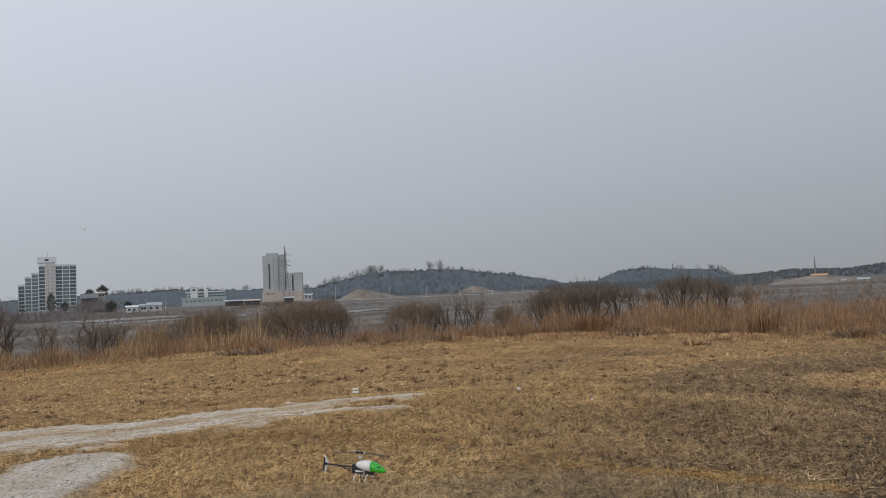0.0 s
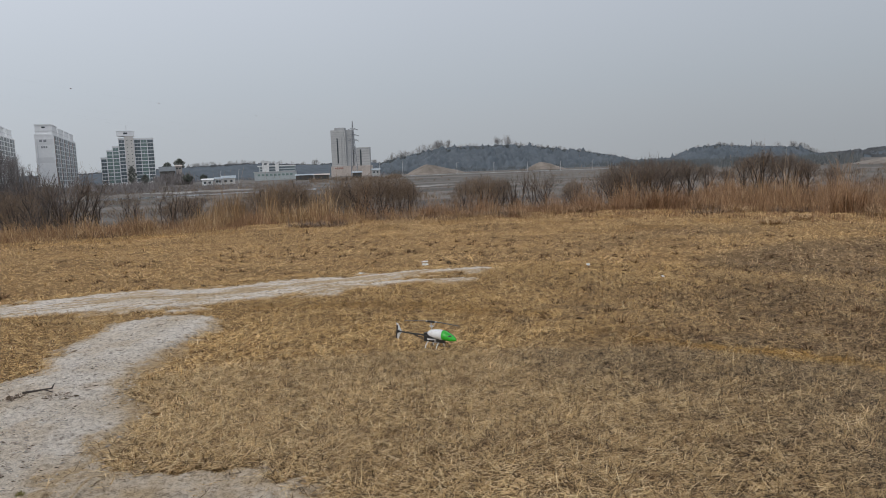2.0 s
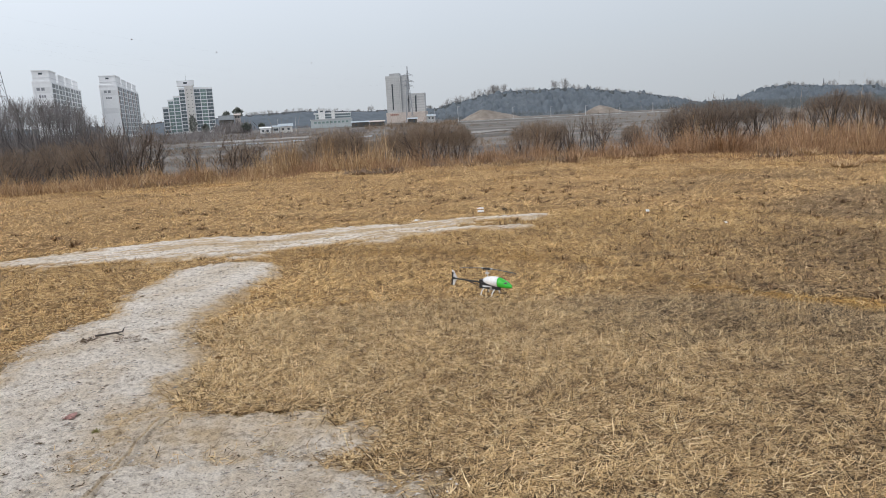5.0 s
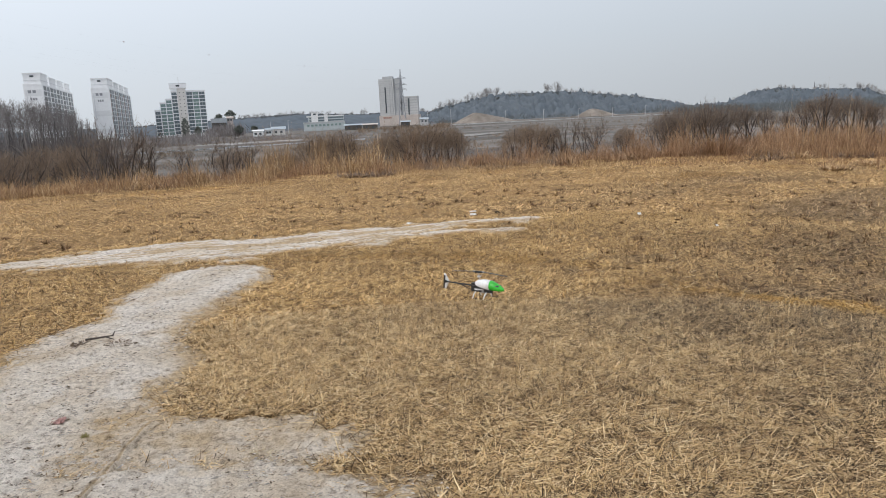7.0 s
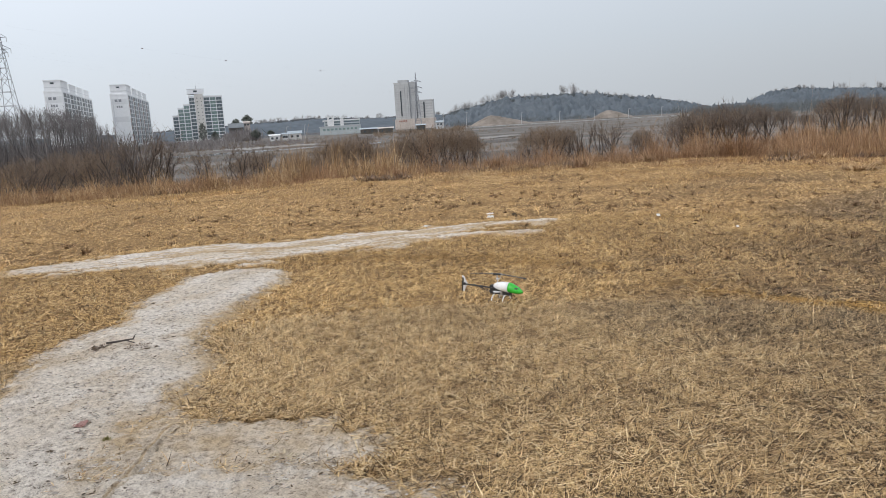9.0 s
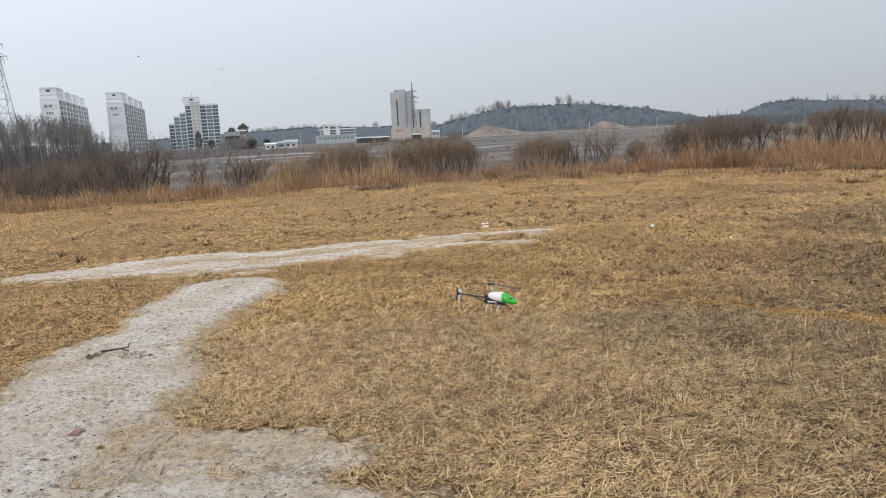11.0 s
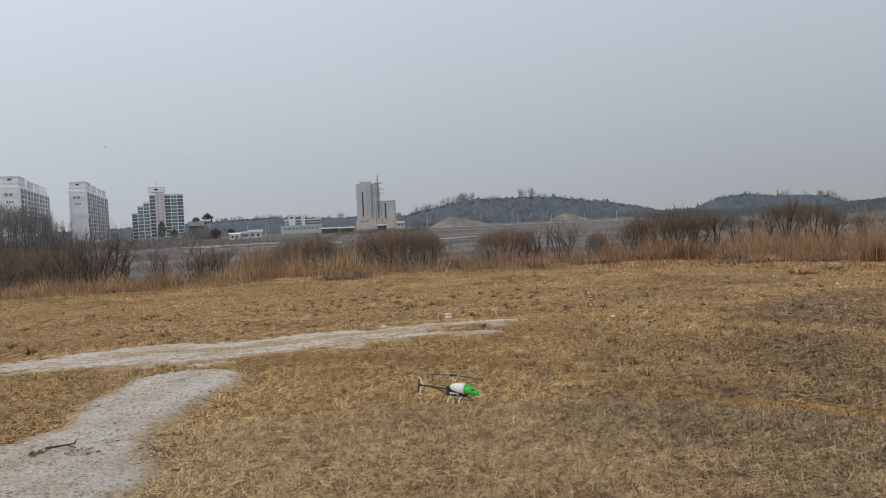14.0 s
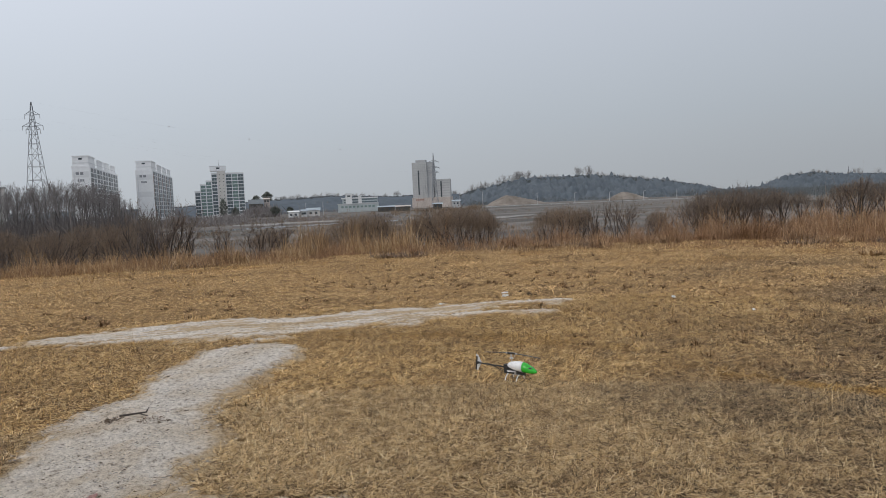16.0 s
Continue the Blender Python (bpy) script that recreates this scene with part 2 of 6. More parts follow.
M["orange_bright"] = weathered("bright_orange_sheet", [(0.35, (0.58, 0.30, 0.15)), (0.65, (0.66, 0.38, 0.21))], 0.2)
M["band_pale"] = weathered("pale_grey_painted_concrete", [(0.35, (0.73, 0.735, 0.74)), (0.65, (0.77, 0.775, 0.78))], 0.06, 0.8, grain=0.05)
M["brick_red"] = weathered("faded_red_paint", [(0.35, (0.34, 0.20, 0.17)), (0.65, (0.42, 0.26, 0.22))], 0.3)
M["steel"] = weathered("galvanised_steel", [(0.35, (0.24, 0.25, 0.27)), (0.65, (0.32, 0.33, 0.35))], 0.4, 0.6)
M["roof_dark"] = weathered("dark_grey_sheet_roof", [(0.35, (0.13, 0.145, 0.155)), (0.65, (0.18, 0.195, 0.205))], 0.3, 0.5)
M["roof_blue"] = weathered("blue_grey_sheet_roof", [(0.35, (0.28, 0.33, 0.37)), (0.65, (0.38, 0.42, 0.45))], 0.3, 0.5)
M["white"] = weathered("white_sheet", [(0.35, (0.68, 0.68, 0.67)), (0.65, (0.78, 0.78, 0.77))], 2, 0.6)
M["paper"] = weathered("white_paper", [(0.35, (0.82, 0.82, 0.80)), (0.65, (0.88, 0.88, 0.87))], 20, 0.7, grain=0.06)
M["pole"] = weathered("grey_pole", [(0.35, (0.42, 0.42, 0.42)), (0.65, (0.52, 0.52, 0.52))], 1)
M["black"] = weathered("black_carbon_plastic", [(0.35, (0.015, 0.015, 0.016)), (0.65, (0.035, 0.035, 0.037))], 30, 0.45, spec=0.5)
M["green"] = weathered("glossy_green_canopy_paint", [(0.35, (0.03, 0.42, 0.03)), (0.65, (0.045, 0.52, 0.045))], 9, 0.22, spec=0.5)
M["canopy_white"] = weathered("glossy_white_canopy_paint", [(0.35, (0.76, 0.76, 0.76)), (0.65, (0.82, 0.82, 0.82))], 9, 0.22, spec=0.5)
M["metal"] = weathered("brushed_aluminium", [(0.35, (0.45, 0.45, 0.46)), (0.65, (0.6, 0.6, 0.61))], 40, 0.35, metal=0.9)
M["ball"] = material("dark_marker_ball", (0.26, 0.19, 0.18), 0.5)
M["water"] = weathered("grey_river_water", [(0.35, (0.05, 0.055, 0.055)), (0.65, (0.09, 0.095, 0.095))], 0.05, 0.12, 0.02, spec=0.5)
M["clod"] = weathered("dark_clod", [(0.35, (0.05, 0.035, 0.022)), (0.65, (0.13, 0.09, 0.055))], 14, 0.95, 0.004)
M["red"] = weathered("faded_red_paper", [(0.35, (0.46, 0.24, 0.21)), (0.65, (0.55, 0.36, 0.32))], 20, 0.8)
M["leaf"] = weathered("dead_orange_leaf", [(0.35, (0.42, 0.22, 0.11)), (0.65, (0.55, 0.32, 0.18))], 30, 0.7)
M["leaf_yellow"] = weathered("yellow_green_leaf", [(0.35, (0.34, 0.31, 0.13)), (0.65, (0.44, 0.40, 0.18))], 30, 0.7)
M["leaf_brown"] = straw_material("withered_brown_leaf", [(0.0, (0.045, 0.026, 0.016)), (0.5, (0.13, 0.075, 0.042)), (1.0, (0.30, 0.19, 0.12))])
M["chaff"] = straw_material("bleached_straw", [(0.0, (0.34, 0.28, 0.19)), (0.6, (0.50, 0.43, 0.31)), (1.0, (0.64, 0.57, 0.44))])
M["straw_plain"] = weathered("pale_chaff", [(0.35, (0.40, 0.32, 0.20)), (0.65, (0.55, 0.47, 0.33))], 30, 0.8)
M["bank"] = weathered("grey_brown_earth_bank", [(0.35, (0.085, 0.078, 0.07)), (0.65, (0.125, 0.113, 0.098))], 0.05)
M["tuft"] = straw_material("withered_brown_tuft", [(0.0, (0.075, 0.045, 0.025)), (0.6, (0.17, 0.10, 0.055)), (1.0, (0.30, 0.19, 0.10))])
M["pine"] = straw_material("dark_pine_needles", [(0.0, (0.11, 0.13, 0.12)), (0.5, (0.16, 0.185, 0.17)), (1.0, (0.22, 0.24, 0.22))])
M["straw_pale"] = straw_material("pale_stubble", [(0.0, (0.50, 0.34, 0.16)), (0.5, (0.70, 0.52, 0.27)), (1.0, (0.86, 0.72, 0.46))])

M["straw_far"] = straw_material("far_cut_straw", [(0.0, (0.31, 0.196, 0.088)), (0.25, (0.54, 0.346, 0.155)), (0.6, (0.75, 0.502, 0.238)), (1.0, (0.88, 0.65, 0.35))], gap=(0.80, 0.76, 0.72), light=1.10)
# farthest pines and slopes: the haze is painted in as their blue-grey
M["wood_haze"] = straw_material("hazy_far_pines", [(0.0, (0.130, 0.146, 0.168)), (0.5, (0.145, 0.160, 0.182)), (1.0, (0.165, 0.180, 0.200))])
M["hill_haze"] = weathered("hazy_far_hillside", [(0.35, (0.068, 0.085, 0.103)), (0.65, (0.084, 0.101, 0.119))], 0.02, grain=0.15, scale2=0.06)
M["bark_grey"] = weathered("grey_tree_bark", [(0.35, (0.075, 0.07, 0.072)), (0.65, (0.13, 0.122, 0.122))], 0.6)
M["sandbar"] = weathered("pale_river_sand", [(0.35, (0.22, 0.207, 0.190)), (0.65, (0.31, 0.295, 0.273))], 0.06)
M["hall"] = weathered("pale_green_cladding", [(0.35, (0.40, 0.435, 0.44)), (0.65, (0.46, 0.495, 0.50))], 0.08, 0.7, grain=0.06)
M["grey_crumb"] = weathered("grey_brown_crumb", [(0.35, (0.24, 0.21, 0.18)), (0.65, (0.36, 0.325, 0.285))], 30, 0.95)
M["sand_crumb"] = weathered("pale_sand_crumb", [(0.35, (0.49, 0.44, 0.385)), (0.65, (0.67, 0.62, 0.56))], 30, 0.95)
# ---- building helpers ----
rng = np.random.default_rng(7)


def mesh_np(name, verts, faces, mat, attrs=None, smooth=False):
    """A mesh object from arrays; faces is one array of equal-sided faces, or several."""
    me = bpy.data.meshes.new(name)
    groups = faces if isinstance(faces, list) else [faces]
    sizes = np.concatenate([np.full(len(f), f.shape[1]) for f in groups])
    flat = np.concatenate([f.ravel() for f in groups]).astype(np.int32)
    me.vertices.add(len(verts))
    me.vertices.foreach_set("co", np.asarray(verts, np.float32).ravel())
    me.loops.add(len(flat))
    me.loops.foreach_set("vertex_index", flat)
    me.polygons.add(len(sizes))
    me.polygons.foreach_set("loop_start", np.concatenate([[0], np.cumsum(sizes)[:-1]]).astype(np.int32))
    if smooth:
        me.polygons.foreach_set("use_smooth", np.ones(len(sizes), bool))
    for key, val in (attrs or {}).items():
        me.attributes.new(key, "FLOAT", "POINT").data.foreach_set("value", np.asarray(val, np.float32))
    me.materials.append(mat)
    me.update(calc_edges=True)
    me.validate()
    return new(name, me)


def part(name, bm, mat, parent=None, label=""):
    """One bmesh as one mesh object, under its thing."""
    me = bpy.data.meshes.new(name)
    bm.to_mesh(me)
    bm.free()
    me.materials.append(mat)
    ob = new(name, me)
    ob.parent = parent
    if label:
        ob["label"] = label
    return ob


def share(name, ob, m, parent):
    """Another object on the mesh of ob, under parent at the pose m."""
    o = new(name, ob.data)
    o.parent, o.matrix_basis = parent, m
    return o


def thing(name, m, label, category, group="", kind=""):
    ob = new(name)
    ob.empty_display_size = 0.2
    ob.matrix_basis = m
    return tagged(ob, label, category, group, kind)


def box(bm, x0, x1, y0, y1, z0, z1, bevel=0.0):
    r = bmesh.ops.create_cube(bm, size=1.0, matrix=Matrix.Translation(((x0 + x1) / 2, (y0 + y1) / 2, (z0 + z1) / 2)) @ Matrix.Diagonal((x1 - x0, y1 - y0, z1 - z0, 1)))
    if bevel:
        vs = set(r["verts"])
        bmesh.ops.bevel(bm, geom=[e for e in bm.edges if set(e.verts) <= vs], offset=bevel, segments=2, affect="EDGES", profile=0.5)
    return bm


def rod(bm, a, b, r0, r1=None, sides=6):
    a, b = Vector(a), Vector(b)
    d = b - a
    m = Matrix.Translation((a + b) / 2) @ d.to_track_quat("Z", "Y").to_matrix().to_4x4()
    bmesh.ops.create_cone(bm, cap_ends=True, segments=sides, radius1=r0, radius2=r0 if r1 is None else r1, depth=d.length, matrix=m)
    return bm


def at(az, dist, z=0.0):
    """A place by bearing (degrees right of ahead) and distance."""
    return Vector((dist * math.sin(radians(az)), dist * math.cos(radians(az)), z))


def wob(x, y, k, seed):
    """Smooth unevenness of the plane, about -1 to 1, with waves about k metres long."""
    out = np.zeros_like(np.asarray(x, float))
    g = np.random.default_rng(seed)
    for i in range(7):
        a, ph, s = g.uniform(0, 6.283), g.uniform(0, 6.283), g.uniform(0.6, 1.7)
        out = out + np.sin((np.cos(a) * x + np.sin(a) * y) * 6.283 / (k * s) + ph + 0.8 * np.sin((np.sin(a) * x - np.cos(a) * y) * 6.283 / (k * s * 1.4)))
    return out / 3.2


def smooth(e0, e1, v):
    t = np.clip((v - e0) / (e1 - e0), 0, 1)
    return t * t * (3 - 2 * t)


def edge_radius(az):
    """How far off the mown field ends, by bearing in degrees."""
    return np.interp(az, [-60, -41, -30, -20, -8, 5, 12, 20, 40], [24, 23, 22.6, 22.4, 21.6, 22.2, 21.6, 20.4, 18.8])


def height(x, y):
    """The land: a level field, a bank falling to the flood plain, and far land."""
    x, y = np.asarray(x, float), np.asarray(y, float)
    r = np.hypot(x, y)
    az = np.degrees(np.arctan2(x, y))
    er = edge_radius(np.clip(az, -60, 40))
    z = 0.012 * wob(x, y, 2.3, 3) + 0.03 * wob(x, y, 9, 4) * smooth(6, 14, r)
    left = smooth(0, -14, az)
    right = smooth(9, 17, az)
    z = z - (0.55 + 0.45 * left - 0.4 * right) * smooth(er + 1, er + 9, r) - (1.6 + 0.4 * right) * smooth(er + 7 + 12 * right, er + 26 + 16 * right, r)
    z = z + 0.12 * wob(x, y, 7, 5) * smooth(er, er + 6, r) * smooth(90, 50, r)
    z = z - 0.6 * smooth(50, 90, r)
    z = z - 0.7 * smooth(215, 300, r)
    return np.where(r > 260, np.minimum(z, 1.6 - r * 0.0085), z)


def ground_z(x, y):
    return float(height(np.array([x]), np.array([y]))[0])


# worn tracks on the field, as centre lines with half widths
def line_mask(x, y, pts):
    """Signed distance inside a band of varying half width (positive inside)."""
    best = np.full(np.shape(x), -9.0)
    for (x0, y0, w0), (x1, y1, w1) in zip(pts[:-1], pts[1:]):
        dx, dy = x1 - x0, y1 - y0
        t = np.clip(((x - x0) * dx + (y - y0) * dy) / (dx * dx + dy * dy), 0, 1)
        d = (w0 + (w1 - w0) * t) - np.hypot(x - x0 - t * dx, y - y0 - t * dy)
        best = np.maximum(best, d)
    return best


TRACK = [(-7.5, 7.72, 0.05), (-6.95, 8.05, 0.3), (-6.5, 8.4, 0.5), (-5.9, 8.68, 0.7), (-5.2, 8.88, 0.82), (-4.2, 9.2, 0.88), (-3.2, 9.75, 0.70), (-2.4, 10.2, 0.48), (-1.7, 10.52, 0.30), (-0.65, 10.88, 0.28), (-0.4, 11.0, 0.14)]
STRIPE = [(-5.8, 8.8, 0.04), (-5.1, 9.02, 0.1), (-4.0, 9.3, 0.14), (-2.8, 10.0, 0.12), (-1.9, 10.3, 0.1)]
TRACK_NEAR = [(-3.2, 9.3, 0.34), (-2.5, 9.66, 0.36), (-1.9, 9.86, 0.2), (-1.3, 9.98, 0.2), (-0.72, 10.0, 0.12)]
PATH = [(-3.82, 7.44, 0.62), (-3.78, 7.0, 0.66), (-3.72, 6.45, 0.66), (-3.58, 5.9, 0.60), (-3.47, 5.3, 0.66), (-3.32, 4.7, 0.62), (-3.12, 4.2, 0.74), (-3.08, 3.7, 0.80), (-3.1, 2.2, 0.95), (-3.0, 0.5, 1.15), (-2.9, -1.4, 0.95), (-2.75, -3.7, 0.05)]
APRON = [(-2.5, 2.4, 0.6), (-1.9, 2.5, 0.58), (-1.35, 2.62, 0.58), (-1.02, 2.5, 0.62), (-0.9, 2.0, 0.66), (-1.0, 1.3, 0.7), (-1.6, 1.2, 1.0), (-2.0, 1.6, 0.9)]
RUT = [(-2.38, 4.3, 0.0), (-2.29, 3.8, 0.0), (-2.23, 3.5, 0.0), (-2.165, 3.08, 0.0), (-2.09, 2.65, 0.0), (-1.9, 1.6, 0.0)]
SOIL = [(-2.6, 3.3, 0.5), (-2.1, 3.25, 0.5), (-1.55, 3.4, 0.36), (-1.3, 3.3, 0.3)]


def bare(x, y):
    w = 0.06 * wob(x, y, 0.5, 11) + 0.10 * wob(x, y, 1.7, 12) + 0.035 * wob(x, y, 0.2, 13)
    a = np.maximum(line_mask(x, y, TRACK), line_mask(x, y, TRACK_NEAR))
    u, v = 0.9 * x + 0.43 * y, -0.43 * x + 0.9 * y
    a = a + 0.20 * wob(u * 0.18, v, 0.3, 14) + 0.10 * wob(u * 0.3, v, 0.12, 15)
    b = np.maximum(line_mask(x, y, PATH), line_mask(x, y, APRON))
    b = b + 0.9 * w + 0.03 * wob(x, y, 0.11, 16)
    return a + 0.9 * w, b, np.minimum(line_mask(x, y, SOIL) + w + 0.08 * wob(x, y, 0.4, 17) + 0.05 * wob(x, y, 0.13, 18), 0.35 - b)


RUST = [(0.75, 6.78, 0.04), (1.22, 6.44, 0.10), (1.62, 6.14, 0.15), (2.05, 5.87, 0.24), (2.4, 5.64, 0.2), (2.8, 5.42, 0.1)]
RUST_FAR = [(-3.0, 8.35, 0.1), (-1.6, 8.35, 0.24), (-0.5, 8.0, 0.22), (0.3, 7.5, 0.12)]


def zones(x, y):
    """How grey and how rusty the dead grass is."""
    ragged = 0.6 * wob(x, y, 1.6, 21) + 0.45 * wob(x, y, 0.6, 22)
    g = 0.85 * smooth(0.3, 2.2, 0.8 * x + ragged) * smooth(11.5, 7.0, y + 0.8 * wob(x, y, 2, 23))
    # a dark, rotted patch where the cover is thin, and a greyer stretch before it
    spot = 0.6 * smooth(0.5, -0.5, np.hypot((x - 0.85) / 0.95, (y - 5.75) / 1.1) - 0.75 + 0.45 * ragged + 0.3 * wob(x * 0.5, y, 0.35, 29))
    near = 0.15 * smooth(5.2, 3.6, y) * smooth(-1.3, 0.1, x + 0.3 * ragged)
    far = 0.8 * smooth(-0.8, 0.6, wob(x, y, 3.5, 24)) * smooth(-0.5, 4, x) * smooth(20, 12, y)
    left = 0.15 * smooth(-2.5, -4.5, x) * smooth(8.5, 6.5, y) * smooth(-0.6, 0.6, wob(x, y, 1.2, 25))
    rust = 0.9 * smooth(-0.05, 0.12, line_mask(x, y, RUST) + 0.10 * wob(x, y, 0.5, 26))
    rust = np.maximum(rust, 0.55 * smooth(-0.12, 0.12, line_mask(x, y, RUST_FAR) + 0.14 * wob(x, y, 0.7, 27)))
    rust = np.maximum(rust, 0.45 * smooth(0.2, 0.9, wob(x, y, 2.2, 28)) * smooth(14, 18, y))
    grey = np.maximum.reduce([g, spot, near, far, left])
    return np.clip(grey, 0, 1) * (1 - rust), rust


# ---- ground ----
def make_ground():
    radii = np.concatenate([[0.3], np.arange(0.8, 12, 0.12), np.arange(12, 34, 0.3), np.geomspace(34, 260, 50), np.geomspace(265, 4500, 30)])
    azs = np.radians(np.concatenate([np.arange(-60, 45, 0.7), np.arange(45, 300, 4.0)]))
    R, A = np.meshgrid(radii, azs, indexing="ij")
    x, y = (R * np.sin(A)).ravel(), (R * np.cos(A)).ravel()
    z = height(x, y)
    nr, na = len(radii), len(azs)
    i, j = np.meshgrid(np.arange(nr - 1), np.arange(na), indexing="ij")
    k = (j + 1) % na
    faces = np.stack([i * na + j, i * na + k, (i + 1) * na + k, (i + 1) * na + j], -1).reshape(-1, 4)
    verts = np.stack([x, y, z], 1)
    verts = np.vstack([verts, [[0, 0, ground_z(0, 0)]]])
    c = len(verts) - 1
    cap = np.stack([np.full(na, c), (np.arange(na) + 1) % na, np.arange(na)], -1)
    zone, rust = zones(x, y)
    plain = smooth(26, 45, np.hypot(x, y))
    ob = mesh_np("ground", verts, [faces, cap], M["turf"], {"zone": np.append(zone * 0.9, 0), "rust": np.append(rust, 0), "plain": np.append(plain, 0)}, True)
    tagged(ob, "level field of cropped dead brown grass by a river", "ground", kind="structure")


def make_bare(name, which, x0, x1, y0, y1, step, label):
    """A sheet of bare sand; its rim dips under the turf along an uneven line."""
    xs, ys = np.arange(x0, x1, step), np.arange(y0, y1, step)
    X, Y = np.meshgrid(xs, ys, indexing="ij")
    x, y = X.ravel(), Y.ravel()
    m = bare(x, y)[which]
    keep = m > -0.25
    z = height(x, y) + np.clip(m * 0.16, -0.03, 0.018 if which == 2 else 0.030) + (0.006 * wob(x, y, 0.16, 31) + 0.005 * wob(x, y, 0.08, 32)) * (m > 0.06)
    z = z + np.random.default_rng(77).normal(0, 0.0046 if step < 0.04 else 0.0035, len(x)) * (m > 0.05)
    nx, ny = len(xs), len(ys)
    i, j = np.meshgrid(np.arange(nx - 1), np.arange(ny - 1), indexing="ij")
    f = np.stack([i * ny + j, (i + 1) * ny + j, (i + 1) * ny + j + 1, i * ny + j + 1], -1).reshape(-1, 4)
    f = f[keep[f].all(1)]
    used = np.unique(f)
    remap = np.full(len(x), -1)
    remap[used] = np.arange(len(used))
    rim = 1 - smooth(0.02, 0.26, m[used] + 0.05 * wob(x, y, 0.15, 40)[used])
    if which == 2:
        rim = np.clip(0.6 + 0.25 * wob(x, y, 0.35, 36)[used] + 0.15 * wob(x, y, 0.1, 37)[used], 0, 1)
    if which == 0:
        # tan streaks along the wheel lines
        u, v = 0.9 * x + 0.43 * y, -0.43 * x + 0.9 * y
        rim = np.clip(rim + 0.9 * smooth(0.05, 0.7, wob(u * 0.16, v, 0.22, 33)[used]) + smooth(-0.1, 0.06, line_mask(x, y, STRIPE)[used] + 0.06 * wob(u * 0.3, v, 0.15, 39)[used]), 0, 1)
    if which == 1:
        # trampled tan fringe along the grass on the field side
        rim = rim + 0.55 * smooth(0.42, 0.10, m[used] + 0.08 * wob(x, y, 0.25, 44)[used]) * smooth(-3.3, -3.0, x[used] + 0.18 * (y[used] - 4.5)) * smooth(6.4, 5.2, y[used]) * smooth(3.2, 3.6, y[used])
        rim = rim + 0.5 * smooth(0.12, 0.42, line_mask(x, y, SOIL)[used] + 0.12 * wob(x, y, 0.3, 38)[used]) * smooth(-2.8, -2.3, x[used]) * smooth(-0.06, 0.06, (y - 3.0 - 0.35 * (x + 1.89) + 0.06 * wob(x, y, 0.4, 30))[used])
        rim = np.clip(rim + 0.35 * smooth(0.2, 0.9, wob(x, y, 0.9, 34)[used] + 0.35 * wob(x, y, 0.2, 35)[used]), 0, 1)
    ob = mesh_np(name, np.stack([x, y, z], 1)[used], remap[f], M["sand"], {"rim": rim}, True)
    tagged(ob, label, "path", kind="structure")


make_ground()
make_bare("track", 0, -9, 0.6, 6, 12, 0.04, "pale worn wheel track of dry sand across grass")
make_bare("path", 1, -5.2, 0.6, -4.5, 8.8, 0.025, "pale trodden sandy footpath with dark crumbs")
make_bare("soil_patch", 2, -3.2, -0.6, 2.6, 4.2, 0.025, "tan bare soil patch between path and grass")


def make_rut():
    """A thin wheel rut pressed into the sand: two low lips and a trough."""
    ys = np.arange(3.5, 1.5, -0.02)
    line = np.array(RUT)
    cx = np.interp(-ys, -line[:, 1], line[:, 0]) + 0.008 * np.sin(ys * 9) + 0.005 * np.sin(ys * 31)
    fade = smooth(3.5, 3.3, ys)
    offs = np.array([-0.045, -0.026, -0.014, -0.005, 0.005, 0.014, 0.026, 0.045]) - 0.015
    lift = np.array([-0.02, 0.000, 0.004, -0.004, -0.004, 0.004, 0.000, -0.02])
    # tan of the rut, deepened in the trough to paint its soft shade
    shade_tint = np.array([0.6, 0.5, 0.5, 1.0, 1.0, 0.5, 0.5, 0.6])
    n, m = len(ys), len(offs)
    x = (cx[:, None] + offs[None, :] * (1 + 0.3 * wob(ys, cx, 0.3, 48))[:, None]).ravel()
    y = np.repeat(ys, m)
    z = height(x, y) + 0.035 + (np.tile(lift, n) + np.random.default_rng(9).normal(0, 0.0035, n * m)) * np.repeat(0.35 + 0.65 * fade, m)
    i, j = np.meshgrid(np.arange(n - 1), np.arange(m - 1), indexing="ij")
    f = np.stack([i * m + j, i * m + j + 1, (i + 1) * m + j + 1, (i + 1) * m + j], -1).reshape(-1, 4)
    ob = mesh_np("wheel_rut", np.stack([x, y, z], 1), f[:, ::-1], M["sand"], {"rim": np.tile(shade_tint, n)}, True)
    tagged(ob, "narrow wheel rut pressed into tan sand", "rut", kind="structure")


make_rut()


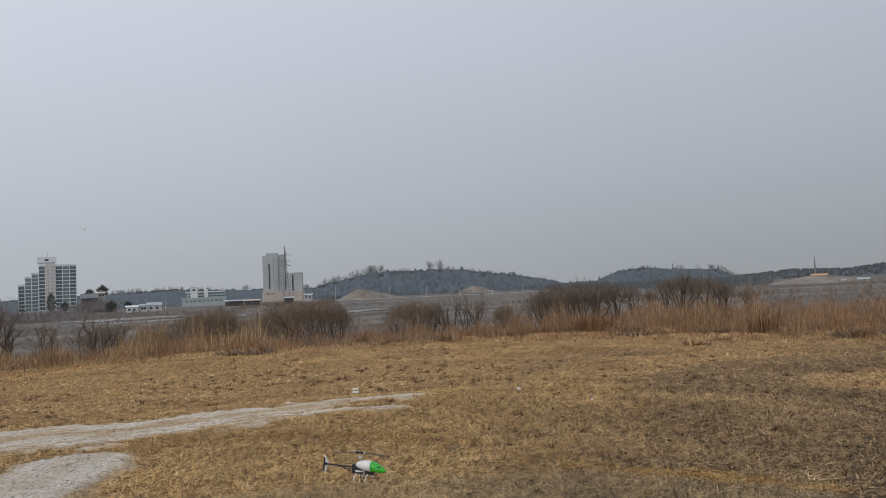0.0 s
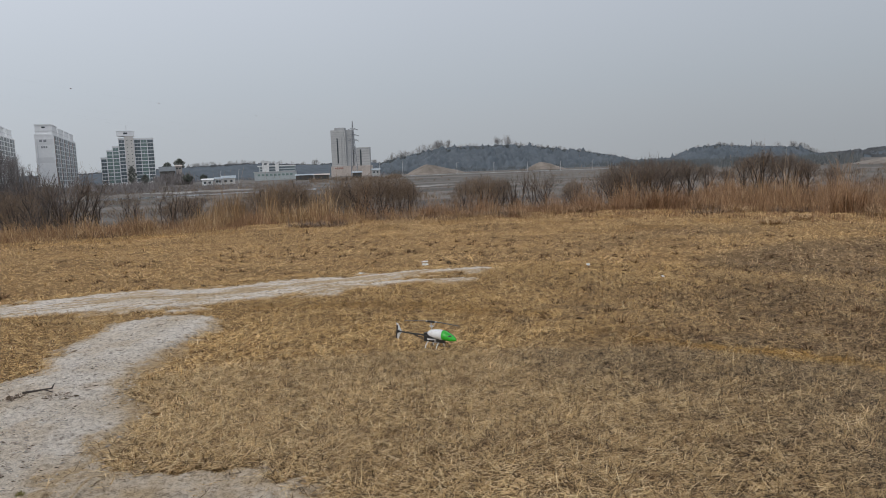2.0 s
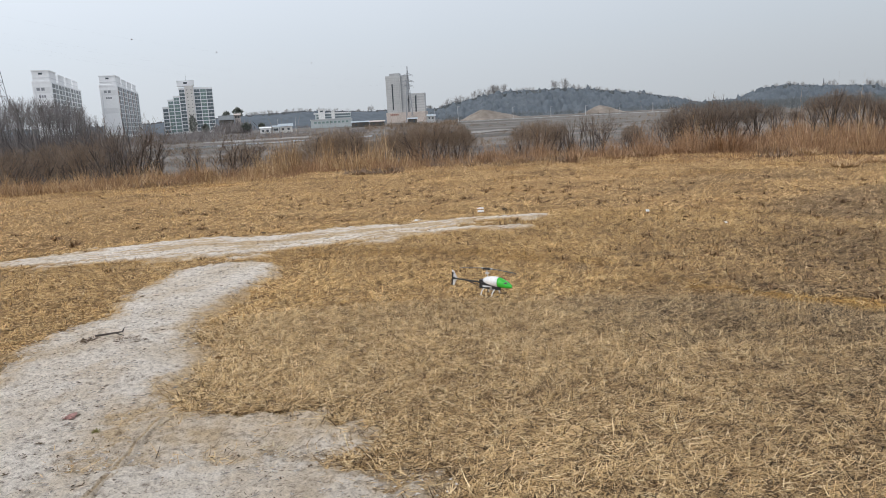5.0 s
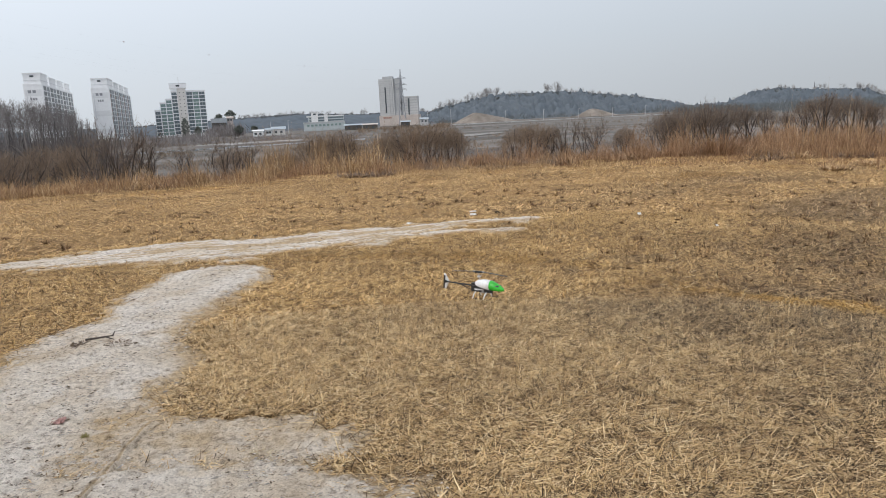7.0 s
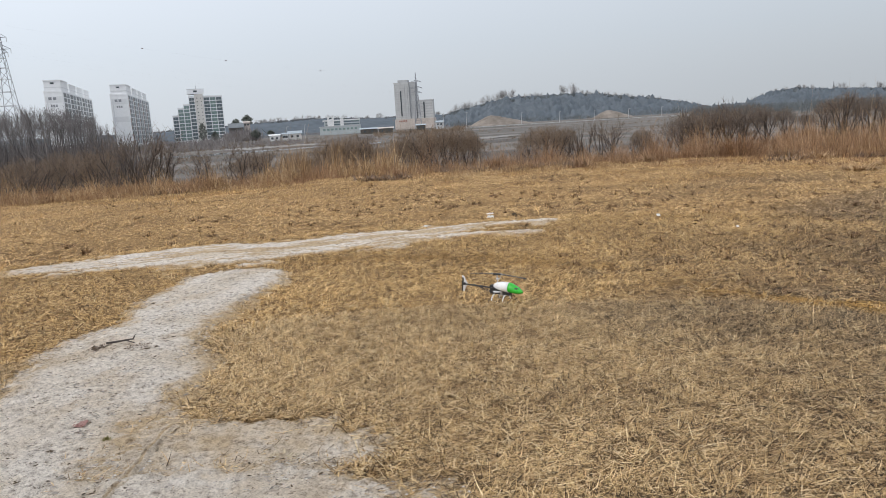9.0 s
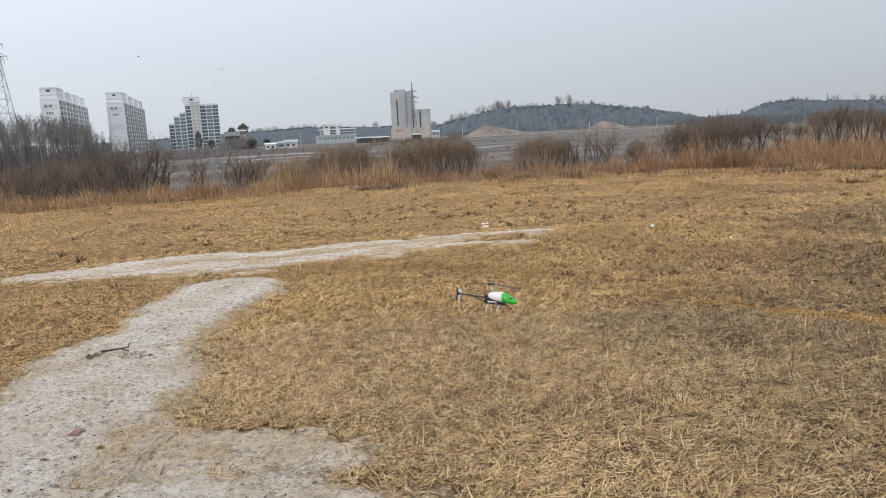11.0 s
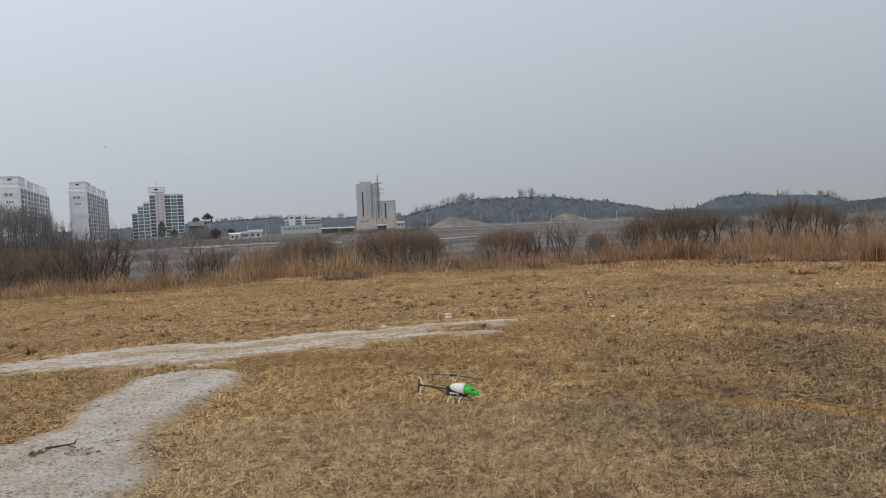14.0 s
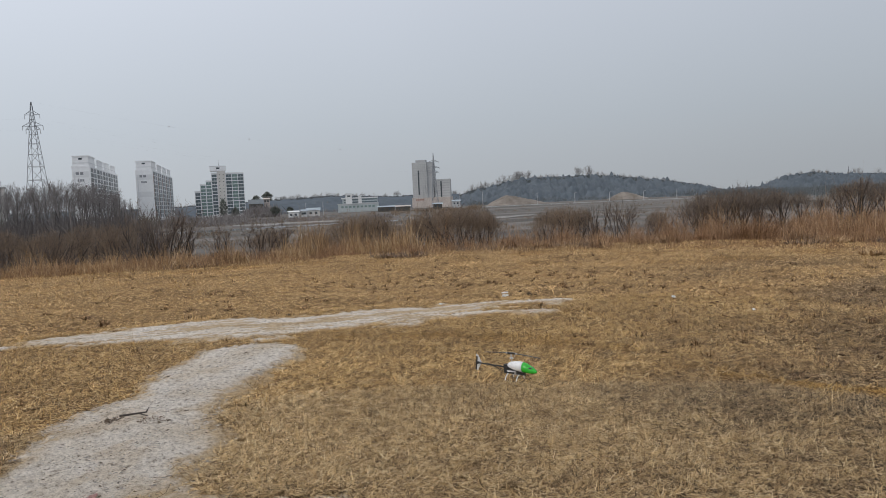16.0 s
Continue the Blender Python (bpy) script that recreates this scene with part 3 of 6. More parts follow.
# ---- grass ----
def blades(x, y, length, width, lean, heading, curl, z=None, attrs=True, face=None):
    """Arrays for tapered, bent blades: five points and two faces each."""
    n = len(x)
    z = height(x, y) if z is None else z
    hx, hy = np.cos(heading), np.sin(heading)
    if face is None:
        sx, sy = -hy, hx
    else:
        sx, sy = np.cos(face), np.sin(face)
    s0, c0 = np.sin(lean), np.cos(lean)
    l2 = np.clip(lean + curl, 0.02, 1.62)
    s1, c1 = np.sin(l2), np.cos(l2)
    h = length / 2
    base = np.stack([x, y, z], 1)
    mid = base + np.stack([hx * s0 * h, hy * s0 * h, c0 * h], 1)
    tip = mid + np.stack([hx * s1 * h, hy * s1 * h, np.maximum(c1, -0.05) * h], 1)
    side = np.stack([sx, sy, np.zeros(n)], 1) * (width / 2)[:, None]
    v = np.stack([base - side, base + side, mid + side * 0.8, mid - side * 0.8, tip], 1).reshape(-1, 3)
    o = np.arange(n)[:, None] * 5
    return v, [o + np.array([[0, 1, 2, 3]]), o + np.array([[3, 2, 4]])]


def scatter(n, r0, r1, a0, a1):
    r = np.sqrt(rng.uniform(r0 * r0, r1 * r1, n))
    a = np.radians(rng.uniform(a0, a1, n))
    return r * np.sin(a), r * np.cos(a)


def on_turf(x, y, chance=0.02):
    a, b, c = bare(x, y)
    d = np.maximum(np.maximum(a, b), c)
    return (d < 0.01 + 0.22 * rng.random(len(x)) ** 3.0) | (rng.random(len(x)) < chance * (d < 0.35))


def lawn(name, n, r0, r1, l0, l1, w, lying, label, z_up=0.008, lo=-46, hi=36, mat="straw"):
    x, y = scatter(n, r0, r1, lo, hi)
    # clumped: thin out where the cover is poor
    cover = 0.80 + 0.28 * wob(x, y, 0.5, 41) + 0.28 * wob(x, y, 0.12, 42)
    k = on_turf(x, y) & (rng.random(n) < np.clip(cover, 0.25, 1))
    x, y = x[k], y[k]
    n = len(x)
    length = rng.uniform(l0, l1, n) * (0.75 + 0.5 * rng.random(n) ** 3)
    lie = rng.random(n) < lying
    lean = np.where(lie, rng.uniform(1.32, 1.58, n), rng.uniform(0.25, 1.2, n))
    length = np.where(lie, length, length * 0.7)
    head = rng.uniform(0, 6.283, n) + 0.0
    head = np.where(rng.random(n) < 0.15, 0.25 + 0.5 * wob(x, y, 1.3, 43) * 2 + rng.normal(0, 0.5, n), head)
    z = height(x, y) + np.where(lie, rng.uniform(0, z_up * 2.2, n), -0.004)
    curl = rng.normal(0.08, 1.0, n) * np.where(rng.random(n) < 0.25, 0.75, 0.3)
    v, f = blades(x, y, length, w * rng.uniform(0.6, 1.4, n), lean, head, curl, z)
    zone, rust = zones(x, y)
    ob = mesh_np(name, v, f, M[mat], {"zone": np.repeat(zone, 5), "rust": np.repeat(rust, 5)})
    tagged(ob, label, "grass", kind="stuff")


lawn("grass", 345000, 2.2, 6.2, 0.04, 0.14, 0.0044, 0.975, "matted pale brown cut straw lying on turf", 0.012, lo=-48, hi=28)
lawn("grass", 245000, 6.0, 11.5, 0.05, 0.15, 0.0058, 0.97, "matted golden brown cut straw on the field", lo=-48, hi=31, mat="straw_mid")
lawn("grass", 180000, 11.3, 23.5, 0.05, 0.13, 0.012, 0.93, "short golden brown dead grass stubble", lo=-49, hi=34, mat="straw_far")
lawn("grass", 36000, 0.35, 2.4, 0.04, 0.14, 0.006, 0.95, "matted pale brown cut straw lying on turf", 0.014, 0, 360)
lawn("grass", 60000, 2.2, 6.5, 0.05, 0.15, 0.011, 0.95, "matted pale brown cut straw lying on turf", 0.014, 27, 313)
# ---- rough growth along the field's edge ----
def thicket(name, n, a0, a1, d0, d1, h0, h1, w, mat, label, category, lean=0.25, clump=3.0, bushy=0):
    """Upright dry stems between two distances past the field's edge."""
    az = rng.uniform(a0, a1, n)
    d = edge_radius(az) + rng.uniform(d0, d1, n)
    x, y = d * np.sin(np.radians(az)), d * np.cos(np.radians(az))
    tall = 0.62 + 0.38 * wob(x, y, clump, 51) + 0.18 * wob(x, y, clump * 0.3, 52)
    k = rng.random(n) < np.clip(tall + 0.25, 0.15, 1)
    x, y, tall, az = x[k], y[k], np.clip(tall[k], 0.3, 1.25), az[k]
    n = len(x)
    fade = np.minimum(smooth(a0, a0 + 2.5, az), smooth(a1, a1 - 2.5, az))
    length = rng.uniform(h0, h1, n) * tall ** 2.3 * (0.55 + 0.45 * fade)
    tilt, head = np.abs(rng.normal(0, lean, n)), rng.uniform(0, 6.283, n)
    v, f = blades(x, y, length, w * rng.uniform(0.6, 1.5, n), tilt, head, np.abs(rng.normal(0.1, 0.6 if bushy else 0.3, n)), face=rng.normal(0, 0.6, n))
    if bushy:
        # side twigs from the upper half of each stem
        X, Y, H, T, L = (np.repeat(q, bushy) for q in (x, y, head, tilt, length))
        k = rng.uniform(0.25, 0.5, len(X)) * L
        q = len(X)
        v2, f2 = blades(X + np.cos(H) * np.sin(T) * k, Y + np.sin(H) * np.sin(T) * k, L * rng.uniform(0.25, 0.5, q), w * 0.6 * rng.uniform(0.6, 1.4, q), rng.uniform(0.2, 1.2, q), rng.uniform(0, 6.283, q), rng.normal(0, 0.4, q), height(X, Y) + np.cos(T) * k, face=rng.normal(0, 0.6, q))
        f = f + [a + len(v) for a in f2]
        v = np.concatenate([v, v2])
    ob = mesh_np(name, v, f, M[mat], {"zone": np.zeros(len(v)), "rust": np.zeros(len(v))})
    return tagged(ob, label, category, kind="stuff")


thicket("dry_grass", 26000, -46, -22, -0.6, 5, 0.15, 0.85, 0.007, "reed", "tawny dead grass bank at the field's edge", "grass", 0.7, clump=1.6)
thicket("dead_weeds", 9000, -46, -20, -0.5, 3.5, 0.2, 0.6, 0.008, "weed", "low rust-brown dead weeds on the bank", "weeds", 0.6, clump=1.3, bushy=2)
thicket("reeds", 12000, -24.5, -11.5, 1.2, 7, 0.65, 1.45, 0.008, "reed", "tall golden dry reeds at the field's edge", "reeds", 0.24, clump=1.6)
thicket("dead_weeds", 5000, -25, -12, 0.6, 6, 0.3, 0.75, 0.010, "weed", "rust-brown dead weeds among reeds", "weeds", 0.4, clump=1.8, bushy=3)
thicket("dry_grass", 16000, -15, 6, -1.2, 4, 0.08, 0.34, 0.007, "reed", "low tawny dead grass at the field's edge", "grass", 0.9, clump=0.9)
thicket("dead_weeds", 9500, -14, 10, 1.6, 9, 0.45, 1.15, 0.006, "weed", "rust-brown dead weeds behind the grass", "weeds", 0.5, clump=1.2, bushy=3)
thicket("dead_weeds", 13000, 12, 37, 6, 22, 0.5, 1.1, 0.007, "weed", "dense rust-brown dead weeds on the bank", "weeds", 0.7, clump=1.8, bushy=2)
thicket("dead_weeds", 14000, 3, 36, 1.2, 9, 0.5, 1.3, 0.007, "weed", "rust-brown dead weeds at the field's edge", "weeds", 0.6, clump=1.1, bushy=3)
thicket("dry_grass", 18000, 4, 36, -1.4, 4, 0.06, 0.28, 0.007, "weed", "tawny dead grass in front of weeds", "grass", 1.0, clump=0.9)
thicket("reeds", 1500, 6, 36, 3, 9, 0.9, 1.7, 0.006, "reed", "pale plumed reeds among rusty weeds", "reeds", 0.25)
thicket("dark_scrub", 6500, -38, -14, 3, 16, 0.45, 1.2, 0.009, "scrub", "dark brown low scrub on the bank", "scrub", 0.5, clump=2.0, bushy=4)
thicket("dark_scrub", 6000, -20, 36, 5, 14, 0.4, 0.95, 0.010, "scrub", "dark brown low scrub below the bank", "scrub", 0.5, clump=2.0, bushy=3)
thicket("dark_scrub", 1800, -50, -36, 3, 16, 0.2, 0.55, 0.009, "scrub", "low grey-brown scrub on open rough ground", "scrub", 0.6, clump=2.0, bushy=3)


# ---- leafless willows and trees ----
def prune(segs, keep):
    """Cut the segments not kept, with all that grows from them."""
    out, where = [], {-1: -1}
    for i, (s, k) in enumerate(zip(segs, keep)):
        if k and s[6] in where:
            where[i] = len(out)
            out.append((*s[:6], where[s[6]]))
    return out


def branches(seed, stems, spread, levels, kids, thick, up=0.5, trunk=0.0, least=0.005, length0=0.6, foot_w=0.1, flare=(0.5, 1.05), dome=0.0, dome_top=99.8, bend=0.12, clear=0.0, shell=0):
    """Segments (a, b, ra, rb, level) of a bare woody plant 1 m high with its foot at the origin."""
    g = np.random.default_rng(seed)
    segs = []

    def grow(p, d, length, r, level, parent):
        steps = 4 if level == 1 else 3 if level < levels else 1
        for i in range(steps):
            d = (d + Vector(g.normal(0, bend, 3)) + Vector((0, 0, up * 0.12))).normalized()
            q = p + d * (length / steps)
            r2 = max(r * 0.8, least)
            segs.append((p, q, r, r2, level, stem, parent))
            parent = len(segs) - 1
            here = parent
            if level < levels:
                for _ in range(kids + (level > 1)):
                    if g.random() < 0.8:
                        side = Vector(g.normal(0, 1, 3))
                        nd = (d + side.normalized() * g.uniform(*flare) + Vector((0, 0, up * 0.3))).normalized()
                        grow(p.lerp(q, g.uniform(0.1, 1)), nd, length * g.uniform(0.4, 0.66), max(r2 * 0.55, least), level + 1, here)
            p, r = q, r2

    for stem in range(stems):
        a = g.uniform(0, 6.283)
        t = g.uniform(0.05, 1) * spread
        d = Vector((math.cos(a) * t, math.sin(a) * t, 1)).normalized()
        foot = Vector((math.cos(a) * foot_w * t, math.sin(a) * foot_w * t, -0.02))
        if trunk:
            top = foot + Vector((g.normal(0, 0.03), g.normal(0, 0.03), 1)) * trunk
            segs.append((foot, top, thick * 1.3, thick, 0, stem, -1))
            foot = top
        grow(foot, d, length0 * g.uniform(0.75, 1.1), thick * g.uniform(0.7, 1.1), 1, len(segs) - 1 if trunk else -1)
    k = 1 / np.percentile([s[1].z for s in segs], dome_top)
    segs = [(a * k, b * k, *rest) for a, b, *rest in segs]
    if clear:
        # lower limbs bare of twigs
        segs = prune(segs, [s[4] <= 2 or s[0].z > clear or g.random() < 0.25 + 0.4 * s[0].z / clear for s in segs])
    if dome:
        # browsed and wind-shorn to a rounded outline
        segs = prune(segs, [(math.hypot(s[1].x, s[1].y) / dome) ** 2 + (max(s[1].z - 0.3, 0) / (0.7 * (1 + 0.06 * noise.noise(s[1] * 9)))) ** 2 < 1 for s in segs])
    for _ in range(shell):
        # fine outer twigs that give the crown its soft rounded outline
        u = Vector(g.normal(0, 1, 3))
        u.z = abs(u.z) * 1.1 - 0.05
        u.normalize()
        t = g.uniform(0.25, 1) ** 0.45 * (0.9 + 0.12 * noise.noise(u * 2.6 + Vector((seed, 0, 0))))
        p = Vector((u.x * dome * t, u.y * dome * t, 0.36 + u.z * 0.62 * t))
        if g.random() > (p.z - 0.4) / 0.3:
            continue
        d = (u * 0.7 + Vector((0, 0, 0.3)) + Vector(g.normal(0, 0.5, 3))).normalized()
        segs.append((p - d * 0.06, p + d * g.uniform(0.02, 0.07), least * 0.75, least, 9, 0, -1))
    return segs


def twigs(name, segs, mat, parent, label=""):
    """Fine tapering twigs, one sliver each."""
    a = np.array([s[0][:] for s in segs])
    b = np.array([s[1][:] for s in segs])
    r = np.array([s[2] for s in segs]) * 1.5
    g = np.random.default_rng(len(segs))
    side = np.cross(b - a, g.normal(0, 1, a.shape) * [1, 1, 0.4])
    side /= np.linalg.norm(side, axis=1)[:, None] + 1e-9
    v = np.stack([a - side * r[:, None], a + side * r[:, None], b], 1).reshape(-1, 3)
    ob = mesh_np(name, v, np.arange(len(v)).reshape(-1, 3), mat, {"zone": np.zeros(len(v)), "rust": np.zeros(len(v))})
    ob.parent = parent
    if label:
        ob["label"] = label
    return ob


def tubes(name, segs, mat, parent, sides=3, label=""):
    pa = np.array([s[0][:] for s in segs])
    pb = np.array([s[1][:] for s in segs])
    ra, rb = np.array([s[2] for s in segs]), np.array([s[3] for s in segs])
    d = pb - pa
    d /= np.linalg.norm(d, axis=1)[:, None] + 1e-9
    ref = np.where(np.abs(d[:, 2:3]) > 0.9, [[1.0, 0, 0]], [[0, 0, 1.0]])
    u = np.cross(d, ref)
    u /= np.linalg.norm(u, axis=1)[:, None] + 1e-9
    w = np.cross(d, u)
    ring = []
    for p, r in ((pa, ra), (pb, rb)):
        for k in range(sides):
            a = 2 * math.pi * k / sides
            ring.append(p + (u * math.cos(a) + w * math.sin(a)) * r[:, None])
    v = np.stack(ring, 1).reshape(-1, 3)
    o = np.arange(len(segs))[:, None] * (2 * sides)
    f = [o + np.array([[k, (k + 1) % sides, sides + (k + 1) % sides, sides + k]]) for k in range(sides)]
    ob = mesh_np(name, v, np.concatenate(f), mat, {"zone": np.zeros(len(v)), "rust": np.zeros(len(v))})
    ob.parent = parent
    if label:
        ob["label"] = label
    return ob


def woody(name, label, category, segs, bark, twig, group, limbs=1, trunk=False):
    t = thing(name, Matrix(), label, category, group)
    for k in sorted({s[5] for s in segs if s[4] <= limbs}):
        tubes("trunk" if trunk else "stem", [s for s in segs if s[4] <= limbs and s[5] == k], M[bark], t, 4)
    twigs("crown", [s for s in segs if s[4] > limbs], M[twig], t, "bare fine twigs")
    return t


used_once = set()


def plant(proto, az, dist, top, turn, wide=1.0):
    """Stand a plant at a bearing and distance; top: the degrees over the eye to which it reaches."""
    p = at(az, dist)
    z = ground_z(p.x, p.y) - 0.08
    size = EYE + dist * math.tan(radians(top)) - z
    m = pose(p.x, p.y, z, 0, 0, turn)
    ob = copy_thing(proto, m) if proto.name in used_once else proto
    used_once.add(proto.name)
    ob.matrix_basis = m
    ob.scale = (size * wide, size * wide, size)
    return ob


BUSHES = [woody("willow_bush", "leafless grey-brown willow bush on the river bank", "bush", branches(s, 9, 1.1, 4, 2, 0.020, 0.22, least=0.0014, dome=0.66, dome_top=93, bend=0.17, flare=(0.4, 0.95), clear=0.5, foot_w=0.16, shell=6500), "bark", "twig", "willow bushes", 2) for s in (101, 102, 103)]
# open-limbed small willows, with fewer and darker limbs
SMALL = [woody("willow_tree", "small leafless dark willow with open crooked limbs", "tree", branches(s, 5, 0.9, 4, 2, 0.017, 0.35, trunk=0.12, least=0.0012, foot_w=0.3, bend=0.16, clear=0.55, flare=(0.4, 0.85), length0=0.7), "bark", "twig_dark", "small willows", 2) for s in (111, 112)]
DARK = [woody("willow_tree", "dense leafless dark willow with a rounded crown", "tree", branches(s, 5, 0.75, 4, 2, 0.018, 0.4, trunk=0.10, least=0.0013, foot_w=0.22, bend=0.17, clear=0.55, flare=(0.4, 0.9), length0=0.7, dome=0.5, dome_top=95, shell=4200), "bark", "twig_dark", "dense willows", 2) for s in (121, 122)]


def plant_all(kinds, wide_by, rows):
    """Rows of bearing, distance, top (degrees), turn, width factor, which kind."""
    for az, d, top, turn, wide, k in rows:
        plant(kinds[k], az, d, top, turn, wide * wide_by)


# far bank beyond the grove
plant_all(BUSHES, 1.0, [(-45.5, 40, 0.0, 330, 0.9, 2), (-42.6, 42, -0.2, 100, 0.9, 1), (-39.8, 40, -0.4, 190, 0.9, 0), (-37.4, 42, -0.2, 140, 0.8, 2), (-35.6, 38, -0.1, 10, 0.75, 1)])
# behind the reeds
plant_all(BUSHES, 0.88, [(-25.0, 36, -1.2, 300, 0.9, 2), (-21.4, 34, -1.5, 40, 0.9, 0), (-18.8, 34, -0.5, 250, 1.0, 0), (-17.4, 34, -0.32, 30, 1.0, 2), (-16.3, 35, -0.55, 180, 0.9, 1)])
# in the middle of the bank
plant_all(BUSHES, 0.88, [(-13.4, 37, -0.55, 0, 0.75, 0), (-12.1, 38, -0.15, 210, 0.95, 2), (-10.6, 36, 0.0, 70, 1.0, 1), (-9.0, 37, -0.1, 40, 0.9, 2), (-8.2, 36, -0.6, 15, 0.6, 0)])
# below the wooded hill
plant_all(BUSHES, 0.88, [(-3.4, 37, -0.7, 120, 0.75, 0), (-2.2, 36, -0.45, 200, 0.95, 1), (-0.9, 37, -0.75, 290, 0.7, 2), (4.7, 38, -1.2, 90, 0.65, 1)])
# before the second hill
plant_all(DARK, 1.0, [(7.6, 38, 0.0, 60, 0.8, 0), (9.0, 39, 0.35, 260, 0.95, 1), (10.5, 38, 0.35, 100, 0.9, 0), (11.9, 39, 0.3, 330, 0.9, 1)])
# at the end of the bank
plant_all(DARK, 1.0, [(13.2, 38, 0.0, 130, 0.95, 0), (14.5, 38, -0.25, 230, 0.8, 1), (15.7, 40, -0.7, 20, 0.7, 0)])
# past the end of the bank
plant_all(DARK, 1.0, [(16.9, 36, 0.1, 90, 0.85, 1), (18.1, 35, 0.55, 310, 1.1, 0), (19.6, 36, 0.35, 15, 1.0, 1), (21.0, 35, -0.2, 170, 0.9, 0), (22.6, 35, -0.7, 250, 0.85, 1)])
# far bank beyond the grove
plant_all(SMALL, 1.5, [(-41, 33, -0.8, 90, 0.8, 1), (-39.4, 27, -1.0, 30, 0.9, 1), (-36.2, 33, -0.4, 200, 0.8, 0)])
# by the river flats
plant_all(SMALL, 1.5, [(-34.3, 29, 0.6, 130, 0.65, 1), (-33.2, 30, 1.1, 260, 0.65, 0), (-32.2, 29, 1.0, 10, 0.6, 1), (-30.5, 30, 0.0, 100, 0.65, 0), (-28.4, 31, -0.4, 310, 0.5, 0), (-25.8, 31, 0.0, 160, 0.6, 0), (-24.2, 30, -0.4, 45, 0.5, 1)])
# below the wooded hill
plant_all(SMALL, 1.5, [(0.6, 37, -0.25, 0, 0.5, 0), (1.8, 38, -0.25, 120, 0.5, 1), (2.7, 37, -0.25, 60, 0.5, 0), (4.4, 37, -1.0, 10, 0.6, 1)])
# before the second hill
plant_all(SMALL, 1.5, [(7.3, 38, -0.1, 330, 0.5, 1), (9.9, 37, 0.42, 20, 0.6, 0), (11.4, 37, 0.35, 240, 0.5, 0)])
# past the end of the bank
plant_all(SMALL, 1.5, [(17.7, 34, 0.2, 75, 0.7, 1), (20.3, 35, -0.2, 280, 0.6, 1)])

TREES = [woody("bare_tree", "leafless grey tree in a dense riverside grove", "tree", branches(s, 1, 0.08, 4, 3, 0.0095, 0.6, flare=(0.35, 0.75), trunk=0.40, least=0.0008, length0=0.55, bend=0.12, dome=0.30, dome_top=96, shell=500), "bark_grey", "twig_grey", "grove of bare trees", 1, True) for s in (201, 202, 203)]
g2 = np.random.default_rng(5)
for i in range(58):
    az = -34.6 - 13.2 * (i / 57) + g2.uniform(-0.3, 0.3)
    top = np.interp(az, [-47, -43, -39, -36, -35.2, -34.6], [2.6, 2.8, 2.9, 2.7, 2.2, 1.3]) + g2.uniform(-0.6, 0.15)
    plant(TREES[int(g2.integers(0, 3))], az, g2.uniform(105, 150), top, g2.uniform(0, 360), g2.uniform(0.8, 1.1))

# ---- hills and woods ----
def ridge(name, prof, dist, depth, label, canopy=0.6, mat="hill"):
    """A hill seen along its ridge: bearings and heights (degrees) at one distance."""
    pa, pe = np.array(prof).T
    azs = np.arange(pa[0], pa[-1] + 0.01, 0.12)
    el = np.interp(azs, pa, pe)
    rows = np.concatenate([np.linspace(-1, 0.1, 36), np.linspace(0.2, 1, 5)])
    V = []
    for t in rows:
        r = dist + t * depth
        lift = (1 - t * t) ** 1.0
        foot = 1.6 - r * 0.0085 - 1.5
        top = 1.6 + dist * np.tan(np.radians(el)) - 4.0
        zz = foot + (top - foot) * lift
        a = np.radians(azs)
        V.append(np.stack([r * np.sin(a), r * np.cos(a), zz + (1.2 * wob(r * np.sin(a), r * np.cos(a), 70, 61) + 1.3 * canopy * wob(r * np.sin(a), r * np.cos(a), 13, 62) + 0.7 * canopy * wob(r * np.sin(a), r * np.cos(a), 4.5, 63)) * np.minimum(lift * 4, 1)], 1))
    n = len(azs)
    v = np.concatenate(V)
    i, j = np.meshgrid(np.arange(len(rows) - 1), np.arange(n - 1), indexing="ij")
    f = np.stack([i * n + j, i * n + j + 1, (i + 1) * n + j + 1, (i + 1) * n + j], -1).reshape(-1, 4)
    ob = mesh_np(name, v, f[:, ::-1], M[mat], None, True)
    tagged(ob, label, "hill", kind="structure")
    return azs, el


def woods(name, prof, dist, depth, n, mat, h0, h1, label, front=1.0, thin=1.0, back=0.3, tops=False):
    """Many small crowns over a hill: uneven little cones of leaf or twig."""
    pa, pe = np.array(prof).T
    az = rng.uniform(pa[0], pa[-1], n)
    t = rng.uniform(-front, back, n) if not tops else rng.uniform(-0.25, 0.15, n)
    el = np.interp(az, pa, pe)
    r = dist + t * depth
    foot = 1.6 - r * 0.0085 - 1.5
    top = 1.6 + dist * np.tan(np.radians(el)) - 4.0
    z = foot + (top - foot) * (1 - t * t) - 1
    h = rng.uniform(h0, h1, n)
    w = h * rng.uniform(0.6, 1.0, n) * thin
    x, y = r * np.sin(np.radians(az)), r * np.cos(np.radians(az))
    m = 3
    X, Y, Z, Hh, Ww = (np.repeat(q, m) for q in (x, y, z, h, w))
    q = n * m
    v, f = blades(X + rng.normal(0, 0.35, q) * Ww, Y + rng.normal(0, 0.35, q) * Ww, Hh * rng.uniform(0.7, 1.05, q), Ww * rng.uniform(0.8, 1.5, q), np.abs(rng.normal(0, 0.15, q)), rng.uniform(0, 6.283, q), rng.normal(0.1, 0.15, q), Z, face=rng.normal(0, 0.3, q))
    ob = mesh_np(name, v, f, M[mat], {"zone": np.zeros(len(v)), "rust": np.zeros(len(v))})
    tagged(ob, label, "woodland", kind="stuff")


